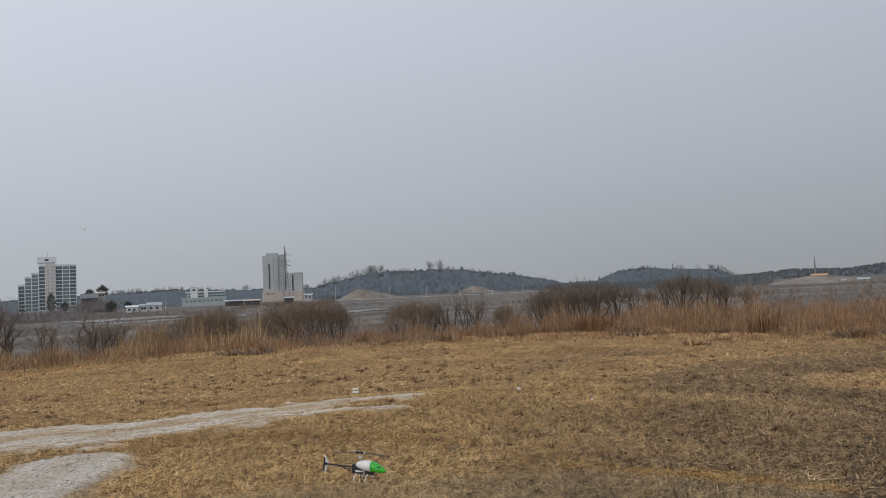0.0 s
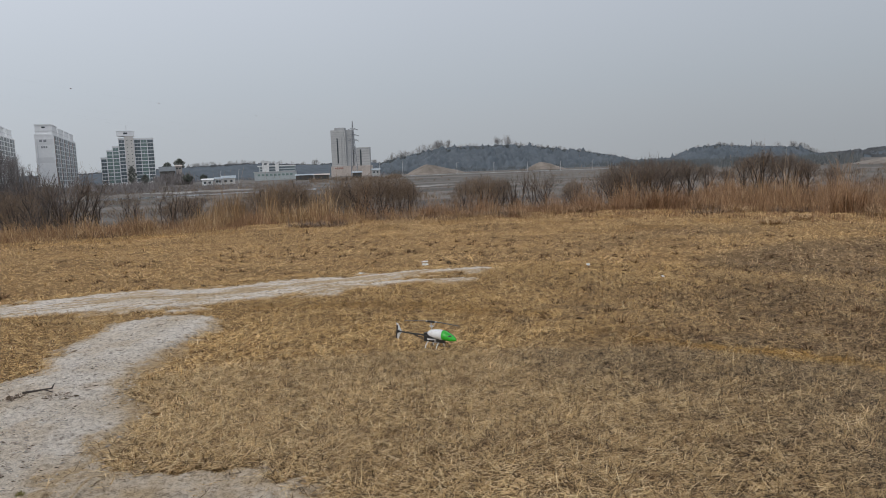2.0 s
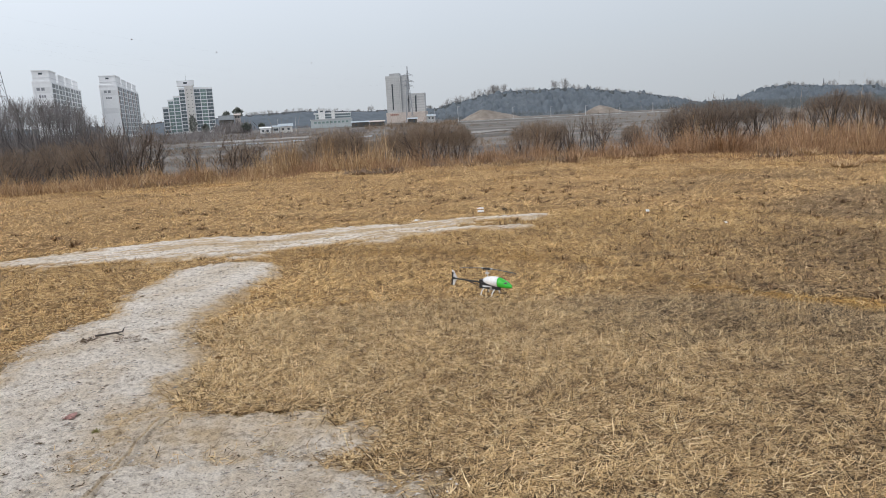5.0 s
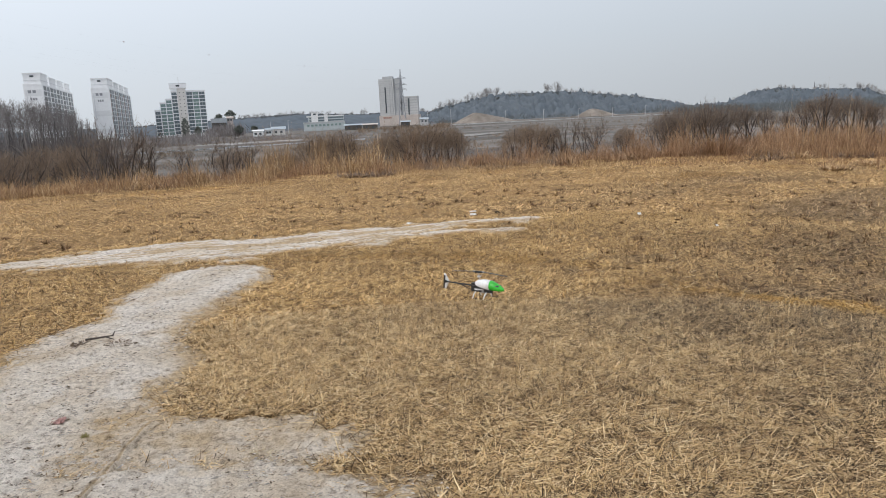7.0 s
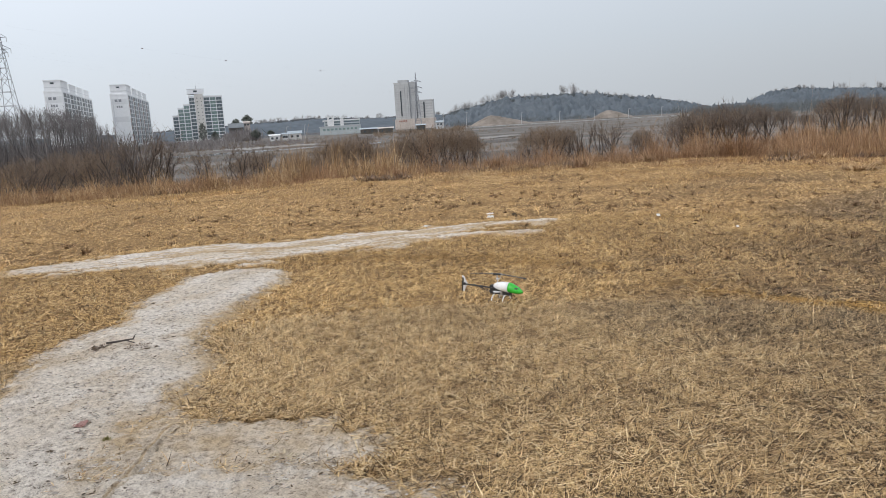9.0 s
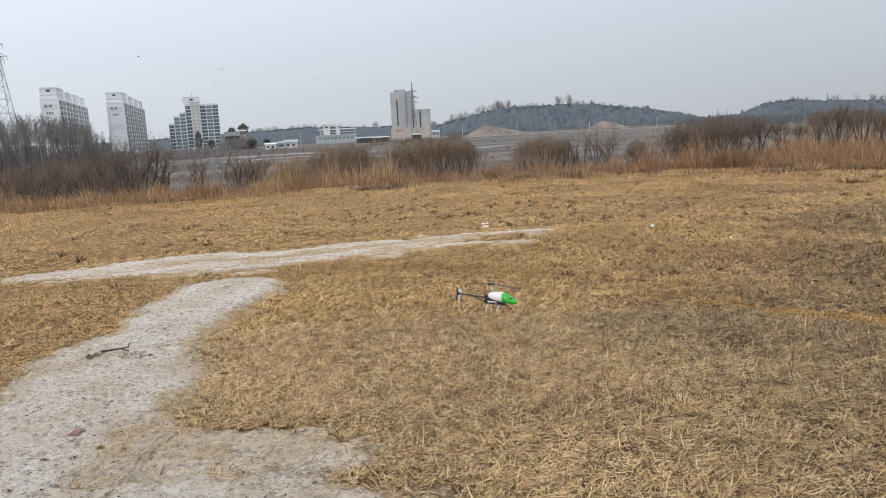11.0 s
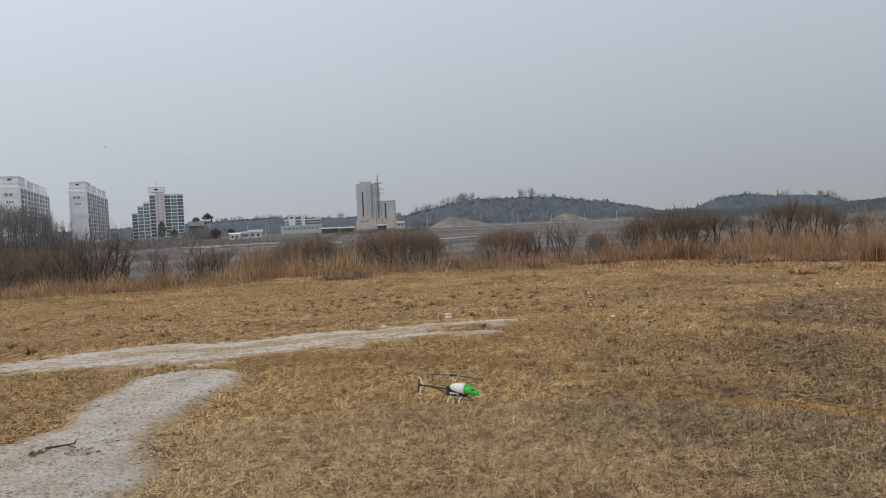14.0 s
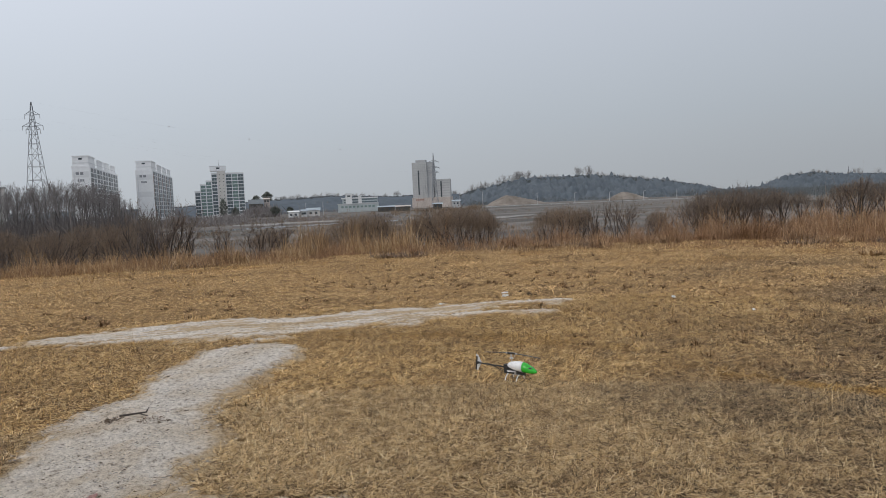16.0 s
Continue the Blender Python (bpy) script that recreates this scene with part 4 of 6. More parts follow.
HILL_MID = [(-10.5, 0.15), (-9.4, 0.65), (-7.2, 1.1), (-4.2, 1.45), (-0.6, 1.5), (2.5, 1.2), (5.4, 0.8), (8.1, 0.25), (9.5, -0.1)]
HILL_LEFT = [(-48, 0.5), (-31, 0.5), (-25, 0.7), (-20, 0.85), (-15.5, 0.6), (-12, 0.6), (-8, 0.5), (-3, 0.2)]
HILL_RIGHT = [(9.5, -0.1), (11.8, 0.02), (12.4, 0.22), (13.7, 0.65), (15.3, 0.85), (17.2, 0.6), (18.9, 0.55), (20.6, 0.42), (21.7, -0.1), (22.8, -0.6), (24, -0.8)]
HILL_FAR = [(18, -0.1), (22, -0.1), (25.4, 0.15), (28.9, 0.05), (31.1, 0.3), (36, 0.4), (48, 0.4)]
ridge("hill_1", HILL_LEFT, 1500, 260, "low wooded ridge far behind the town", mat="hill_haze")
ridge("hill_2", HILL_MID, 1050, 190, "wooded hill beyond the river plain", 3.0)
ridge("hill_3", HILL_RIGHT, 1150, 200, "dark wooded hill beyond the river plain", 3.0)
ridge("hill_4", HILL_FAR, 1900, 260, "low far hills in haze-tinted blue-grey", mat="hill_haze")
woods("pine_wood", HILL_LEFT, 1500, 260, 900, "wood_haze", 2.5, 5, "far pine wood on a ridge, haze-tinted blue-grey", tops=True)
# pines on both hills carry the haze in their colour
woods("pine_wood", HILL_MID, 1050, 190, 900, "wood_far", 3, 5.5, "haze-tinted blue-grey pines along a hilltop", tops=True)
woods("pine_wood", HILL_RIGHT, 1150, 200, 800, "wood_far", 3, 5.5, "haze-tinted blue-grey pines along a hilltop", tops=True)
woods("pine_wood", HILL_FAR, 1900, 260, 1500, "wood_haze", 5, 9, "far wood on low hills, haze-tinted blue-grey")


def belt(name, a0, a1, d0, d1, n, mat, h0, h1, label, wide=0.5, thick=1.0):
    """A low wood or hedge on the flood plain: loose uneven crowns of crossed twigs."""
    az, d = rng.uniform(a0, a1, n), rng.uniform(d0, d1, n)
    x, y = d * np.sin(np.radians(az)), d * np.cos(np.radians(az))
    z = height(x, y) - 0.2
    h = rng.uniform(h0, h1, n) * (0.75 + 0.3 * wob(x, y, 25, 71))
    m = 16
    X, Y, Z = np.repeat(x, m), np.repeat(y, m), np.repeat(z, m)
    Hh = np.repeat(h, m)
    q = n * m
    ox, oy = rng.normal(0, wide * 0.3, q) * Hh, rng.normal(0, wide * 0.3, q) * Hh
    up = rng.uniform(0, 0.45, q) * Hh
    v, f = blades(X + ox, Y + oy, Hh * rng.uniform(0.3, 0.6, q), Hh * thick * rng.uniform(0.02, 0.05, q), np.abs(rng.normal(0, 0.5, q)), rng.uniform(0, 6.283, q), rng.normal(0, 0.3, q), Z + up, face=rng.normal(0, 0.5, q) - np.radians(np.repeat(az, m)))
    ob = mesh_np(name, v, f, M[mat], {"zone": np.zeros(len(v)), "rust": np.zeros(len(v))})
    tagged(ob, label, "woodland", kind="stuff")


belt("scrub_wood", -35.8, -32.5, 75, 120, 160, "twig", 2.0, 3.8, "brown undergrowth at the end of a bare grove", 0.9)
belt("scrub_wood", -48, -34.6, 60, 160, 3400, "undergrowth", 4.5, 7.5, "dark grey undergrowth beneath bare trees", 0.8, 0.36)
belt("scrub_wood", -36, -14, 60, 185, 900, "twig", 0.7, 1.6, "brown scrub on the river flats", 1.2)
belt("scrub_wood", -14, 10, 62, 190, 700, "twig", 0.6, 1.4, "brown scrub on the river flats", 1.2)
belt("scrub_wood", 10, 36, 62, 190, 500, "twig_dark", 0.9, 1.9, "brown scrub thicket on the river flats", 0.9)
belt("hedge", -34, -10, 225, 470, 700, "twig", 0.8, 2.2, "grey bare hedges before the town", 1.0)
belt("hedge", -34, -15, 228, 340, 450, "twig_grey", 1.2, 2.8, "dark grey bare hedges along the river", 1.0)
belt("hedge", -10, 24, 215, 620, 600, "twig", 0.6, 1.8, "grey bare hedges below the hills", 1.0)
belt("hedge", 16, 38, 130, 420, 420, "twig", 1.0, 2.4, "brown bare hedges and scrub on a terrace", 1.0)
belt("hedge", -35.5, -26.5, 260, 400, 420, "twig_grey", 3.5, 6.5, "dark grey bare trees at the foot of towers", 0.8)
belt("hedge", -26.5, -20.5, 300, 390, 160, "twig_grey", 1.6, 3.2, "dark grey bare hedges before low sheds", 0.9)
belt("hedge", -26.6, -24.2, 470, 508, 150, "twig_grey", 7, 11, "dark grey bare trees before houses", 0.8)
belt("hedge", -15.5, -8.5, 330, 440, 220, "twig", 1.8, 3.6, "brown bare hedges at the foot of a concrete tower", 0.9)
# belts added in the haze-tinted colour to cover the brown plain
belt("foot_wood", -9.5, 23, 560, 850, 520, "wood_far", 4, 8, "haze-tinted blue-grey wood at the foot of the hills", 0.9)
belt("foot_wood", 8.5, 24, 300, 560, 800, "wood_far", 3.5, 6.5, "haze-tinted blue-grey wood on the plain below the hills", 0.9)
belt("bare_wood", -33, -9, 700, 900, 420, "twig_grey", 2.5, 5, "far bare grey trees behind the town", 0.55)
FAR_TREES = [branches(k, 1, 0.1, 3, 3, 0.008, 0.6, flare=(0.35, 0.75), trunk=0.25, least=0.003, length0=0.65, bend=0.12, dome=0.34, dome_top=97, shell=260) for k in (211, 212, 213)]
g4 = np.random.default_rng(17)


def crest(prof, dist, rows):
    """Bare trees standing up out of a ridge: rows of first and last bearing, how many, least and most height in metres."""
    pa, pe = np.array(prof).T
    out = []
    for a0, a1, n, h0, h1 in rows:
        for _ in range(n):
            az = g4.uniform(a0, a1)
            el = float(np.interp(az, pa, pe))
            lift = math.degrees(g4.uniform(h0, h1) / dist)
            segs = FAR_TREES[int(g4.integers(0, 3))]
            base = EYE + dist * math.tan(radians(el)) - 10.0
            size = EYE + dist * math.tan(radians(el + lift)) - base
            p = at(az, dist, base)
            m = pose(p.x, p.y, p.z, 0, 0, g4.uniform(0, 360)) @ Matrix.Diagonal((size * g4.uniform(0.8, 1.5), size, size, 1))
            out += [(m @ q[0], m @ q[1], q[2] * size) for q in segs]
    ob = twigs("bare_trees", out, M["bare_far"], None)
    tagged(ob, "haze-paled bare grey trees standing along a wooded ridge", "trees", kind="stuff")


crest(HILL_MID, 1045, [(-9.6, -7.2, 22, 2, 12), (-7.2, -4.4, 26, 3, 17), (-4.4, -2.0, 14, 1, 7), (-1.3, 0.2, 8, 5, 17), (0.2, 2.6, 22, 1, 8), (2.8, 4.8, 16, 1, 6), (5.0, 8.8, 26, 0, 5)])
crest(HILL_RIGHT, 1145, [(12.0, 15.0, 22, 0, 6), (15.0, 17.0, 14, 1, 6), (17.2, 21.8, 30, 1, 11)])
crest(HILL_LEFT, 1495, [(-25.0, -20.0, 48, 0, 8), (-20.0, -15.8, 40, 0, 7), (-15.3, -14.3, 6, 6, 13), (-12.0, -9.0, 26, 1, 8), (-33, -30, 14, 0, 5)])


def mound(name, az, dist, half, top, label, mat="mound", skew=0.0):
    """A bare earth heap on the plain; half: half its width in degrees."""
    c = at(az, dist)
    z0 = ground_z(c.x, c.y) - 0.3
    h = EYE + dist * math.tan(radians(top)) - z0
    w = dist * math.tan(radians(half))
    n, k = 24, 8
    V = [(c.x + skew * w, c.y, z0 + h)]
    for i in range(1, k + 1):
        t = i / k
        for j in range(n):
            a = 6.283 * j / n
            u = 1 + 0.12 * math.sin(3 * a + az) + 0.07 * math.sin(7 * a)
            V.append((c.x + w * t * u * math.cos(a) + skew * w * (1 - t), c.y + w * 0.6 * t * u * math.sin(a), z0 + h * (0.55 * (1 - t) + 0.45 * (0.5 + 0.5 * math.cos(math.pi * t)) ** 0.7) + 0.03 * h * math.sin(5 * a + 9 * t) * math.sin(math.pi * t)))
    F4 = [[1 + (i - 1) * n + j, 1 + (i - 1) * n + (j + 1) % n, 1 + i * n + (j + 1) % n, 1 + i * n + j] for i in range(1, k) for j in range(n)]
    F3 = [[0, 1 + (j + 1) % n, 1 + j] for j in range(n)]
    ob = mesh_np(name, np.array(V), [np.array(F4)[:, ::-1], np.array(F3)[:, ::-1]], M[mat], None, True)
    return tagged(ob, label, "mound")


mound("earth_mound", -5.8, 520, 2.35, 0.18, "bare tan earth mound below a wooded hill", skew=-0.3)
mound("earth_mound", 2.6, 540, 1.7, 0.04, "bare tan earth mound beside a road", skew=-0.15)
mound("earth_mound", 27.0, 330, 4.2, -0.32, "broad bare earth terrace beneath far hills")


def sand_bar(a0, a1, r0, r1, label):
    """A flat pale bar of sand or gravel on the plain."""
    n, m = 50, 5
    a = np.radians(np.linspace(a0, a1, n))
    t = np.linspace(0, 1, m)
    taper = np.sin(np.linspace(0, math.pi, n)) ** 0.4
    V = []
    for k in t:
        r = (r0 + r1) / 2 + (k - 0.5) * (r1 - r0) * taper * (1 + 0.25 * np.sin(a * 140 + k)) + 2 * np.sin(a * 60)
        x, y = r * np.sin(a), r * np.cos(a)
        V.append(np.stack([x, y, height(x, y) + 0.10 + 0.15 * math.sin(math.pi * k)], 1))
    v = np.concatenate(V)
    i, j = np.meshgrid(np.arange(m - 1), np.arange(n - 1), indexing="ij")
    f = np.stack([i * n + j, i * n + j + 1, (i + 1) * n + j + 1, (i + 1) * n + j], -1).reshape(-1, 4)
    ob = mesh_np("sand_bar", v, f[:, ::-1], M["sandbar"], None, True)
    tagged(ob, label, "sand bar", kind="structure")


sand_bar(-27.5, -19.5, 213, 252, "pale grey sand bar beside the river")
sand_bar(-7.4, -4.4, 165, 181, "narrow pale strip of bare sand on the flats")


def make_river():
    """A reach of calm grey water on the flood plain."""
    n = 121
    a = np.radians(np.linspace(-58, -15, n))
    V = []
    for r0 in (192.0, 198.0, 204.0, 210.0):
        r = r0 + 7 * np.sin(a * 9 + r0) + 10 * np.sin(a * 3.1)
        x, y = r * np.sin(a), r * np.cos(a)
        V.append(np.stack([x, y, height(x, y) + 0.06], 1))
    v = np.concatenate(V)
    i, j = np.meshgrid(np.arange(3), np.arange(n - 1), indexing="ij")
    f = np.stack([i * n + j, i * n + j + 1, (i + 1) * n + j + 1, (i + 1) * n + j], -1).reshape(-1, 4)
    ob = mesh_np("water", v, f[:, ::-1], M["water"], None, True)
    tagged(ob, "calm pale grey river water in the plain", "river", kind="structure")


make_river()

# ---- town ----
def zz(el, dist):
    return EYE + dist * math.tan(radians(el))


def frame_of(a, b):
    """A pose at a whose x axis runs level towards b."""
    return Matrix.Translation((a.x, a.y, 0)) @ pose(0, 0, 0, 0, 0, math.degrees(math.atan2(b.y - a.y, b.x - a.x)))


def walls(name, parent, x0, x1, y0, y1, z0, z1, mat, bevel=0.0, label=""):
    return part(name, box(bmesh.new(), x0, x1, y0, y1, z0, z1, bevel), M[mat], parent, label)


def windows(parent, face, cols, z0, floors, storey, w, h, mat, frame_mat="plaster"):
    """Framed panes proud of a wall: one window with frame and pane, repeated. cols: centres along the wall."""
    bmf, bmp = bmesh.new(), bmesh.new()
    t = 0.08
    for a, b, c, d in ((-w / 2, w / 2, h / 2 - t, h / 2), (-w / 2, w / 2, -h / 2, -h / 2 + t), (-w / 2, -w / 2 + t, -h / 2 + t, h / 2 - t), (w / 2 - t, w / 2, -h / 2 + t, h / 2 - t), (-t / 2, t / 2, -h / 2 + t, h / 2 - t)):
        box(bmf, a, b, -0.12, 0.0, c, d)
    box(bmp, -w / 2 + t, w / 2 - t, -0.05, 0.0, -h / 2 + t, h / 2 - t)
    first = None
    for c in cols:
        for k in range(floors):
            m = face @ Matrix.Translation((c, -0.003, z0 + (k + 0.5) * storey))
            if first is None:
                f = part("window", bmf, M[frame_mat], parent)
                f.matrix_basis = m
                p = part("pane", bmp, M[mat], f)
                first = (f, p)
            else:
                f = share("window", first[0], m, parent)
                share("pane", first[1], Matrix(), f)


def slab_tower(az0, az1, az2, top, d, el2, floors, label, bars, accent=""):
    """A long white apartment slab: blank gable towards us, glazed balconies down its side, lift rooms on the roof."""
    a, b = at(az0, d), at(az1, d)
    d2 = (zz(top, d) - EYE) / math.tan(radians(el2))
    c = at(az2, d2)
    side = c - b
    L = side.length
    t = thing("apartment_building", frame_of(b, c), label, "building", "white apartment towers")
    # local: x along the side, y to the left of it (across the gable)
    W = (b - a).length * 1.02
    z0, z1 = ground_z(b.x, b.y) - 0.5, zz(top, d)
    storey = (z1 - z0 - 3.0) / floors
    walls("wall", t, 0, L, 0, W, z0, z1, "plaster", 0.0)
    walls("parapet", t, -0.12, L + 0.12, -0.12, W + 0.12, z1, z1 + 0.9, "plaster")
    for k in range(1, floors, 4):
        walls("painted_band", t, -0.1, -0.004, 0.4, W - 0.4, z0 + 3 + k * storey, z0 + 3 + (k + 1.2) * storey, "band_pale", 0.0, "light grey painted band")
    # balcony slabs and party walls stand proud of the glazing
    for k in range(floors + 1):
        walls("balcony", t, 1.5, L - 1.5, -0.15, -0.003, z0 + 3 + k * storey - 0.25, z0 + 3 + k * storey + 0.25, "band")
    bays = 10
    step = (L - 3.0) / bays
    for k in range(bays + 1):
        x, half = 1.5 + step * k, 0.9 if k % 2 == 0 else 0.35
        walls("party_wall", t, max(x - half, 0.05), min(x + half, L - 0.05), -0.2, -0.004, z0 + 1, z1 - 0.2, "plaster")
    # glazing of every second bay differs
    for first, mat in ((0, "glass"), (1, "glass_blue")):
        windows(t, Matrix(), [1.5 + step * (k + 0.5) for k in range(first, bays, 2)], z0 + 3, floors, storey, step - 1.3, storey - 0.55, mat, "steel")
    if accent:
        for k in range(0, bays, 2):
            walls("balcony_panel", t, 2.6 + step * k, 2.6 + step * k + 1.6, -0.22, -0.16, z0 + 4, z1 - 1.5, accent, 0.0, "dull red painted panel strip")
    # writing on the gable: plain bars, two above and three below
    for i in range(2):
        walls("lettering", t, -0.16, -0.01, W / 2 - 1.3 + i * 2.4, W / 2 + 0.4 + i * 2.4, z1 - 4.3, z1 - 2.7, "steel", 0.0, "dark plain painted bar")
    for i in range(bars):
        walls("lettering", t, -0.16, -0.01, W / 2 - 1.5 + i * 1.3, W / 2 - 0.6 + i * 1.3, z1 - 8.2, z1 - 6.9, "steel", 0.0, "dark plain painted bar")
    walls("stair_window", t, -0.14, -0.01, W - 1.6, W - 1.1, z1 - 20, z1 - 3, "band", 0.0, "narrow grey stair window strip")
    for k in range(4):
        x = 0.6 + L * 0.245 * k
        hgt = 7.0 if k == 0 else 6.2
        r = walls("lift_room", t, x, x + L * 0.19, 0.5, W - 0.5, z1 + 0.9, z1 + hgt - 0.6, "plaster")
        walls("cap", r, x - 0.3, x + L * 0.19 + 0.3, 0.2, W - 0.2, z1 + hgt - 0.6, z1 + hgt, "plaster")
        walls("ledge", r, x - 0.2, x + L * 0.19 + 0.2, 0.3, W - 0.3, z1 + 2.6, z1 + 3.0, "band")
        walls("louvre", r, x - 0.1, x - 0.004, W / 2 - 1, W / 2 + 1, z1 + hgt - 2.4, z1 + hgt - 1.4, "glass")
    return t


slab_tower(-38.02, -36.9, -35.14, 3.45, 480, 2.80, 11, "long white apartment slab with grey bands and roof lift rooms", 3)
slab_tower(-33.95, -32.83, -31.5, 3.10, 540, 2.51, 11, "long white apartment slab with dark glazed balconies", 3, "brick_red")


def flat_block(az0, az1, top, stair, d, floors, label):
    """A long flat-roofed block with a white stair room, half hidden by trees."""
    a, b = at(az0, d), at(az1, d)
    t = thing("office_building", frame_of(a, b), label, "building")
    W = (b - a).length
    z0, z1 = ground_z(a.x, a.y) - 0.5, zz(top, d)
    storey = (z1 - z0 - 1.5) / floors
    walls("wall", t, 0, W, 0, 14, z0, z1, "plaster_warm")
    walls("roof_slab", t, -0.4, W + 0.4, -0.4, 14.4, z1, z1 + 0.6, "concrete")
    for k in range(5):
        x = W * (k + 0.5) / 5
        walls("pilaster", t, x - 0.35, x + 0.35, -0.25, -0.004, z0, z1 - 0.1, "plaster_warm")
    windows(t, Matrix(), [W * (k + 1) / 5 for k in range(4)], z0 + 1.5, floors, storey, W / 5 - 1.6, storey - 1.3, "glass", "steel")
    r = walls("stair_room", t, W * 0.41, W * 0.75, 2, 9, z1 + 0.6, zz(stair, d) - 0.3, "plaster")
    walls("cap", r, W * 0.40, W * 0.76, 1.8, 9.2, zz(stair, d) - 0.3, zz(stair, d), "plaster")
    walls("louvre", r, W * 0.56, W * 0.6, 1.9, 1.996, z1 + 2.2, z1 + 3.2, "glass")
    rod(bm := bmesh.new(), (W * 0.72, 5, zz(stair, d)), (W * 0.72, 5, zz(stair, d) + 3.5), 0.08, 0.05, 6)
    part("aerial", bm, M["steel"], t)


flat_block(-46.0, -42.12, 2.15, 2.66, 330, 4, "cream flat-roofed block with a white stair room behind trees")


def stepped_tower():
    d = 620
    a, b = at(-30.0, d), at(-26.45, d)
    t = thing("apartment_building", frame_of(a, b), "white apartment tower stepping down one side beyond the river", "building", "white apartment towers")
    W = (b - a).length
    X = lambda az: W * (az + 30.0) / 3.55
    z0 = ground_z(b.x, b.y) - 0.5
    storey = 2.72
    steps = [(-30.0, -29.6, 1.43), (-29.6, -29.2, 1.95), (-29.2, -28.78, 2.2), (-28.78, -28.36, 2.75), (-27.76, -26.45, 2.74)]
    for i, (l, r, top) in enumerate(steps):
        y0 = 0.0 if i < 4 else 0.4
        w = walls("wall", t, X(l), X(r) - 0.02, y0, 15, z0, zz(top, d), "plaster")
        walls("parapet", w, X(l) - 0.2, X(r) + 0.1, y0 - 0.3, 15.2, zz(top, d), zz(top, d) + 0.8, "plaster")
        n = int((zz(top, d) - z0 - 1.0) / storey)
        zb = zz(top, d) - n * storey - 0.4
        wd = X(r) - X(l)
        cols = [X(l) + wd / 2] if i < 4 else [X(l) + wd * 0.17, X(l) + wd * 0.5, X(l) + wd * 0.83]
        ww = wd - 0.6 if i < 4 else wd * 0.30
        for c, mat in zip(cols, ("glass_blue", "glass_green", "glass_blue") if i == 4 else (("glass_blue", "glass_green", "glass_green", "glass_blue")[i],)):
            windows(t, Matrix.Translation((0, y0, 0)), [c], zb, n, storey, ww, 2.25, mat, "band")
        for k in range(n):
            walls("floor_edge", t, X(l) + 0.3, X(r) - 0.4, y0 - 0.4, y0 - 0.13, zb + k * storey - 0.13, zb + k * storey + 0.15, "plaster")
    core = walls("stair_core", t, X(-28.36), X(-27.78), -0.8, 13, z0, zz(2.95, d), "plaster_warm", 0.0, "cream stair core with small windows")
    windows(t, Matrix.Translation((0, -0.8, 0)), [X(-28.2), X(-27.92)], z0 + 3.4, 12, storey, 0.9, 0.8, "glass", "plaster_warm")
    top = walls("lift_room", t, X(-28.85), X(-27.68), -1.2, 12, zz(2.95, d), zz(3.28, d), "plaster")
    walls("cap", top, X(-28.88), X(-27.65), -1.3, 12.1, zz(3.28, d), zz(3.28, d) + 0.4, "band")
    walls("louvre", top, X(-28.4), X(-28.15), -1.32, -1.21, zz(3.08, d), zz(3.2, d), "glass")
    part("mast", rod(bmesh.new(), (X(-28.2), 3, zz(3.28, d)), (X(-28.2), 3, zz(3.28, d) + 5), 0.15, 0.08), M["steel"], top)


stepped_tower()


def office_tower():
    d = 640
    a, b = at(-13.72, d), at(-12.57, d)
    t = thing("office_building", frame_of(a, at(-12.57, d - 3)), "unfinished grey concrete tower with lower wing and orange base", "building")
    W = (b - a).length
    z0 = ground_z(b.x, b.y) - 0.5
    z1 = zz(2.97, d)
    X = lambda az: W * (az + 13.87) / 1.15
    foot = zz(0.28, d)
    walls("wall", t, 0, W, 0, 10, foot, z1, "concrete")
    walls("parapet", t, -0.1, W + 0.1, -0.1, 10.1, z1, z1 + 0.5, "concrete")
    walls("side_wall", t, W + 0.02, X(-12.25), 1.2, 9, foot, z1 + 0.6, "concrete_dark", 0.0, "darker grey set-back wall")
    walls("lift_room", t, X(-13.6), X(-12.85), 2, 9, z1 + 0.5, z1 + 2.6, "concrete_dark")
    k = 0
    while foot + k * 1.5 < z1 - 1:
        z = foot + k * 1.5
        walls("panel_joint", t, 0.05, W - 0.05, -0.05, -0.004, z, z + (0.28 if k % 2 else 0.16), "concrete_dark", 0.0, "fine dark joint between wall panels")
        walls("panel_joint", t, W + 0.1, X(-12.25) - 0.05, 1.14, 1.196, z, z + 0.2, "concrete")
        k += 1
    walls("slot_window", t, X(-13.42), X(-13.33), -0.3, -0.06, zz(0.5, d), zz(2.4, d), "glass", 0.0, "dark vertical window slot")
    for az in (-13.1, -12.9):
        walls("pilaster", t, X(az), X(az) + 0.5, -0.35, -0.06, foot, z1 - 0.5, "concrete")
    wing = walls("wing", t, X(-12.2), X(-10.98), 3, 9, foot, zz(1.66, d), "concrete")
    for k in range(7):
        z = foot + 0.8 + k * 2.2
        walls("strip_window", wing, X(-11.95), X(-11.0), 2.9, 2.996, z, z + 0.7, "concrete_dark", 0.0, "dull recessed strip")
    walls("slot_window", wing, X(-11.72), X(-11.62), 2.6, 2.89, foot, zz(1.5, d), "glass", 0.0, "dark vertical window slot")
    walls("base_storey", t, -0.6, X(-10.9), -2, 10, z0, foot, "orange", 0.0, "faded orange sheeted base storey")
    for k in range(5):
        walls("lettering", t, X(-13.6) + k * 1.5, X(-13.6) + k * 1.5 + 1.1, -2.2, -2.004, foot - 2.4, foot - 1.0, "brick_red", 0.0, "dull red plain bar")


office_tower()


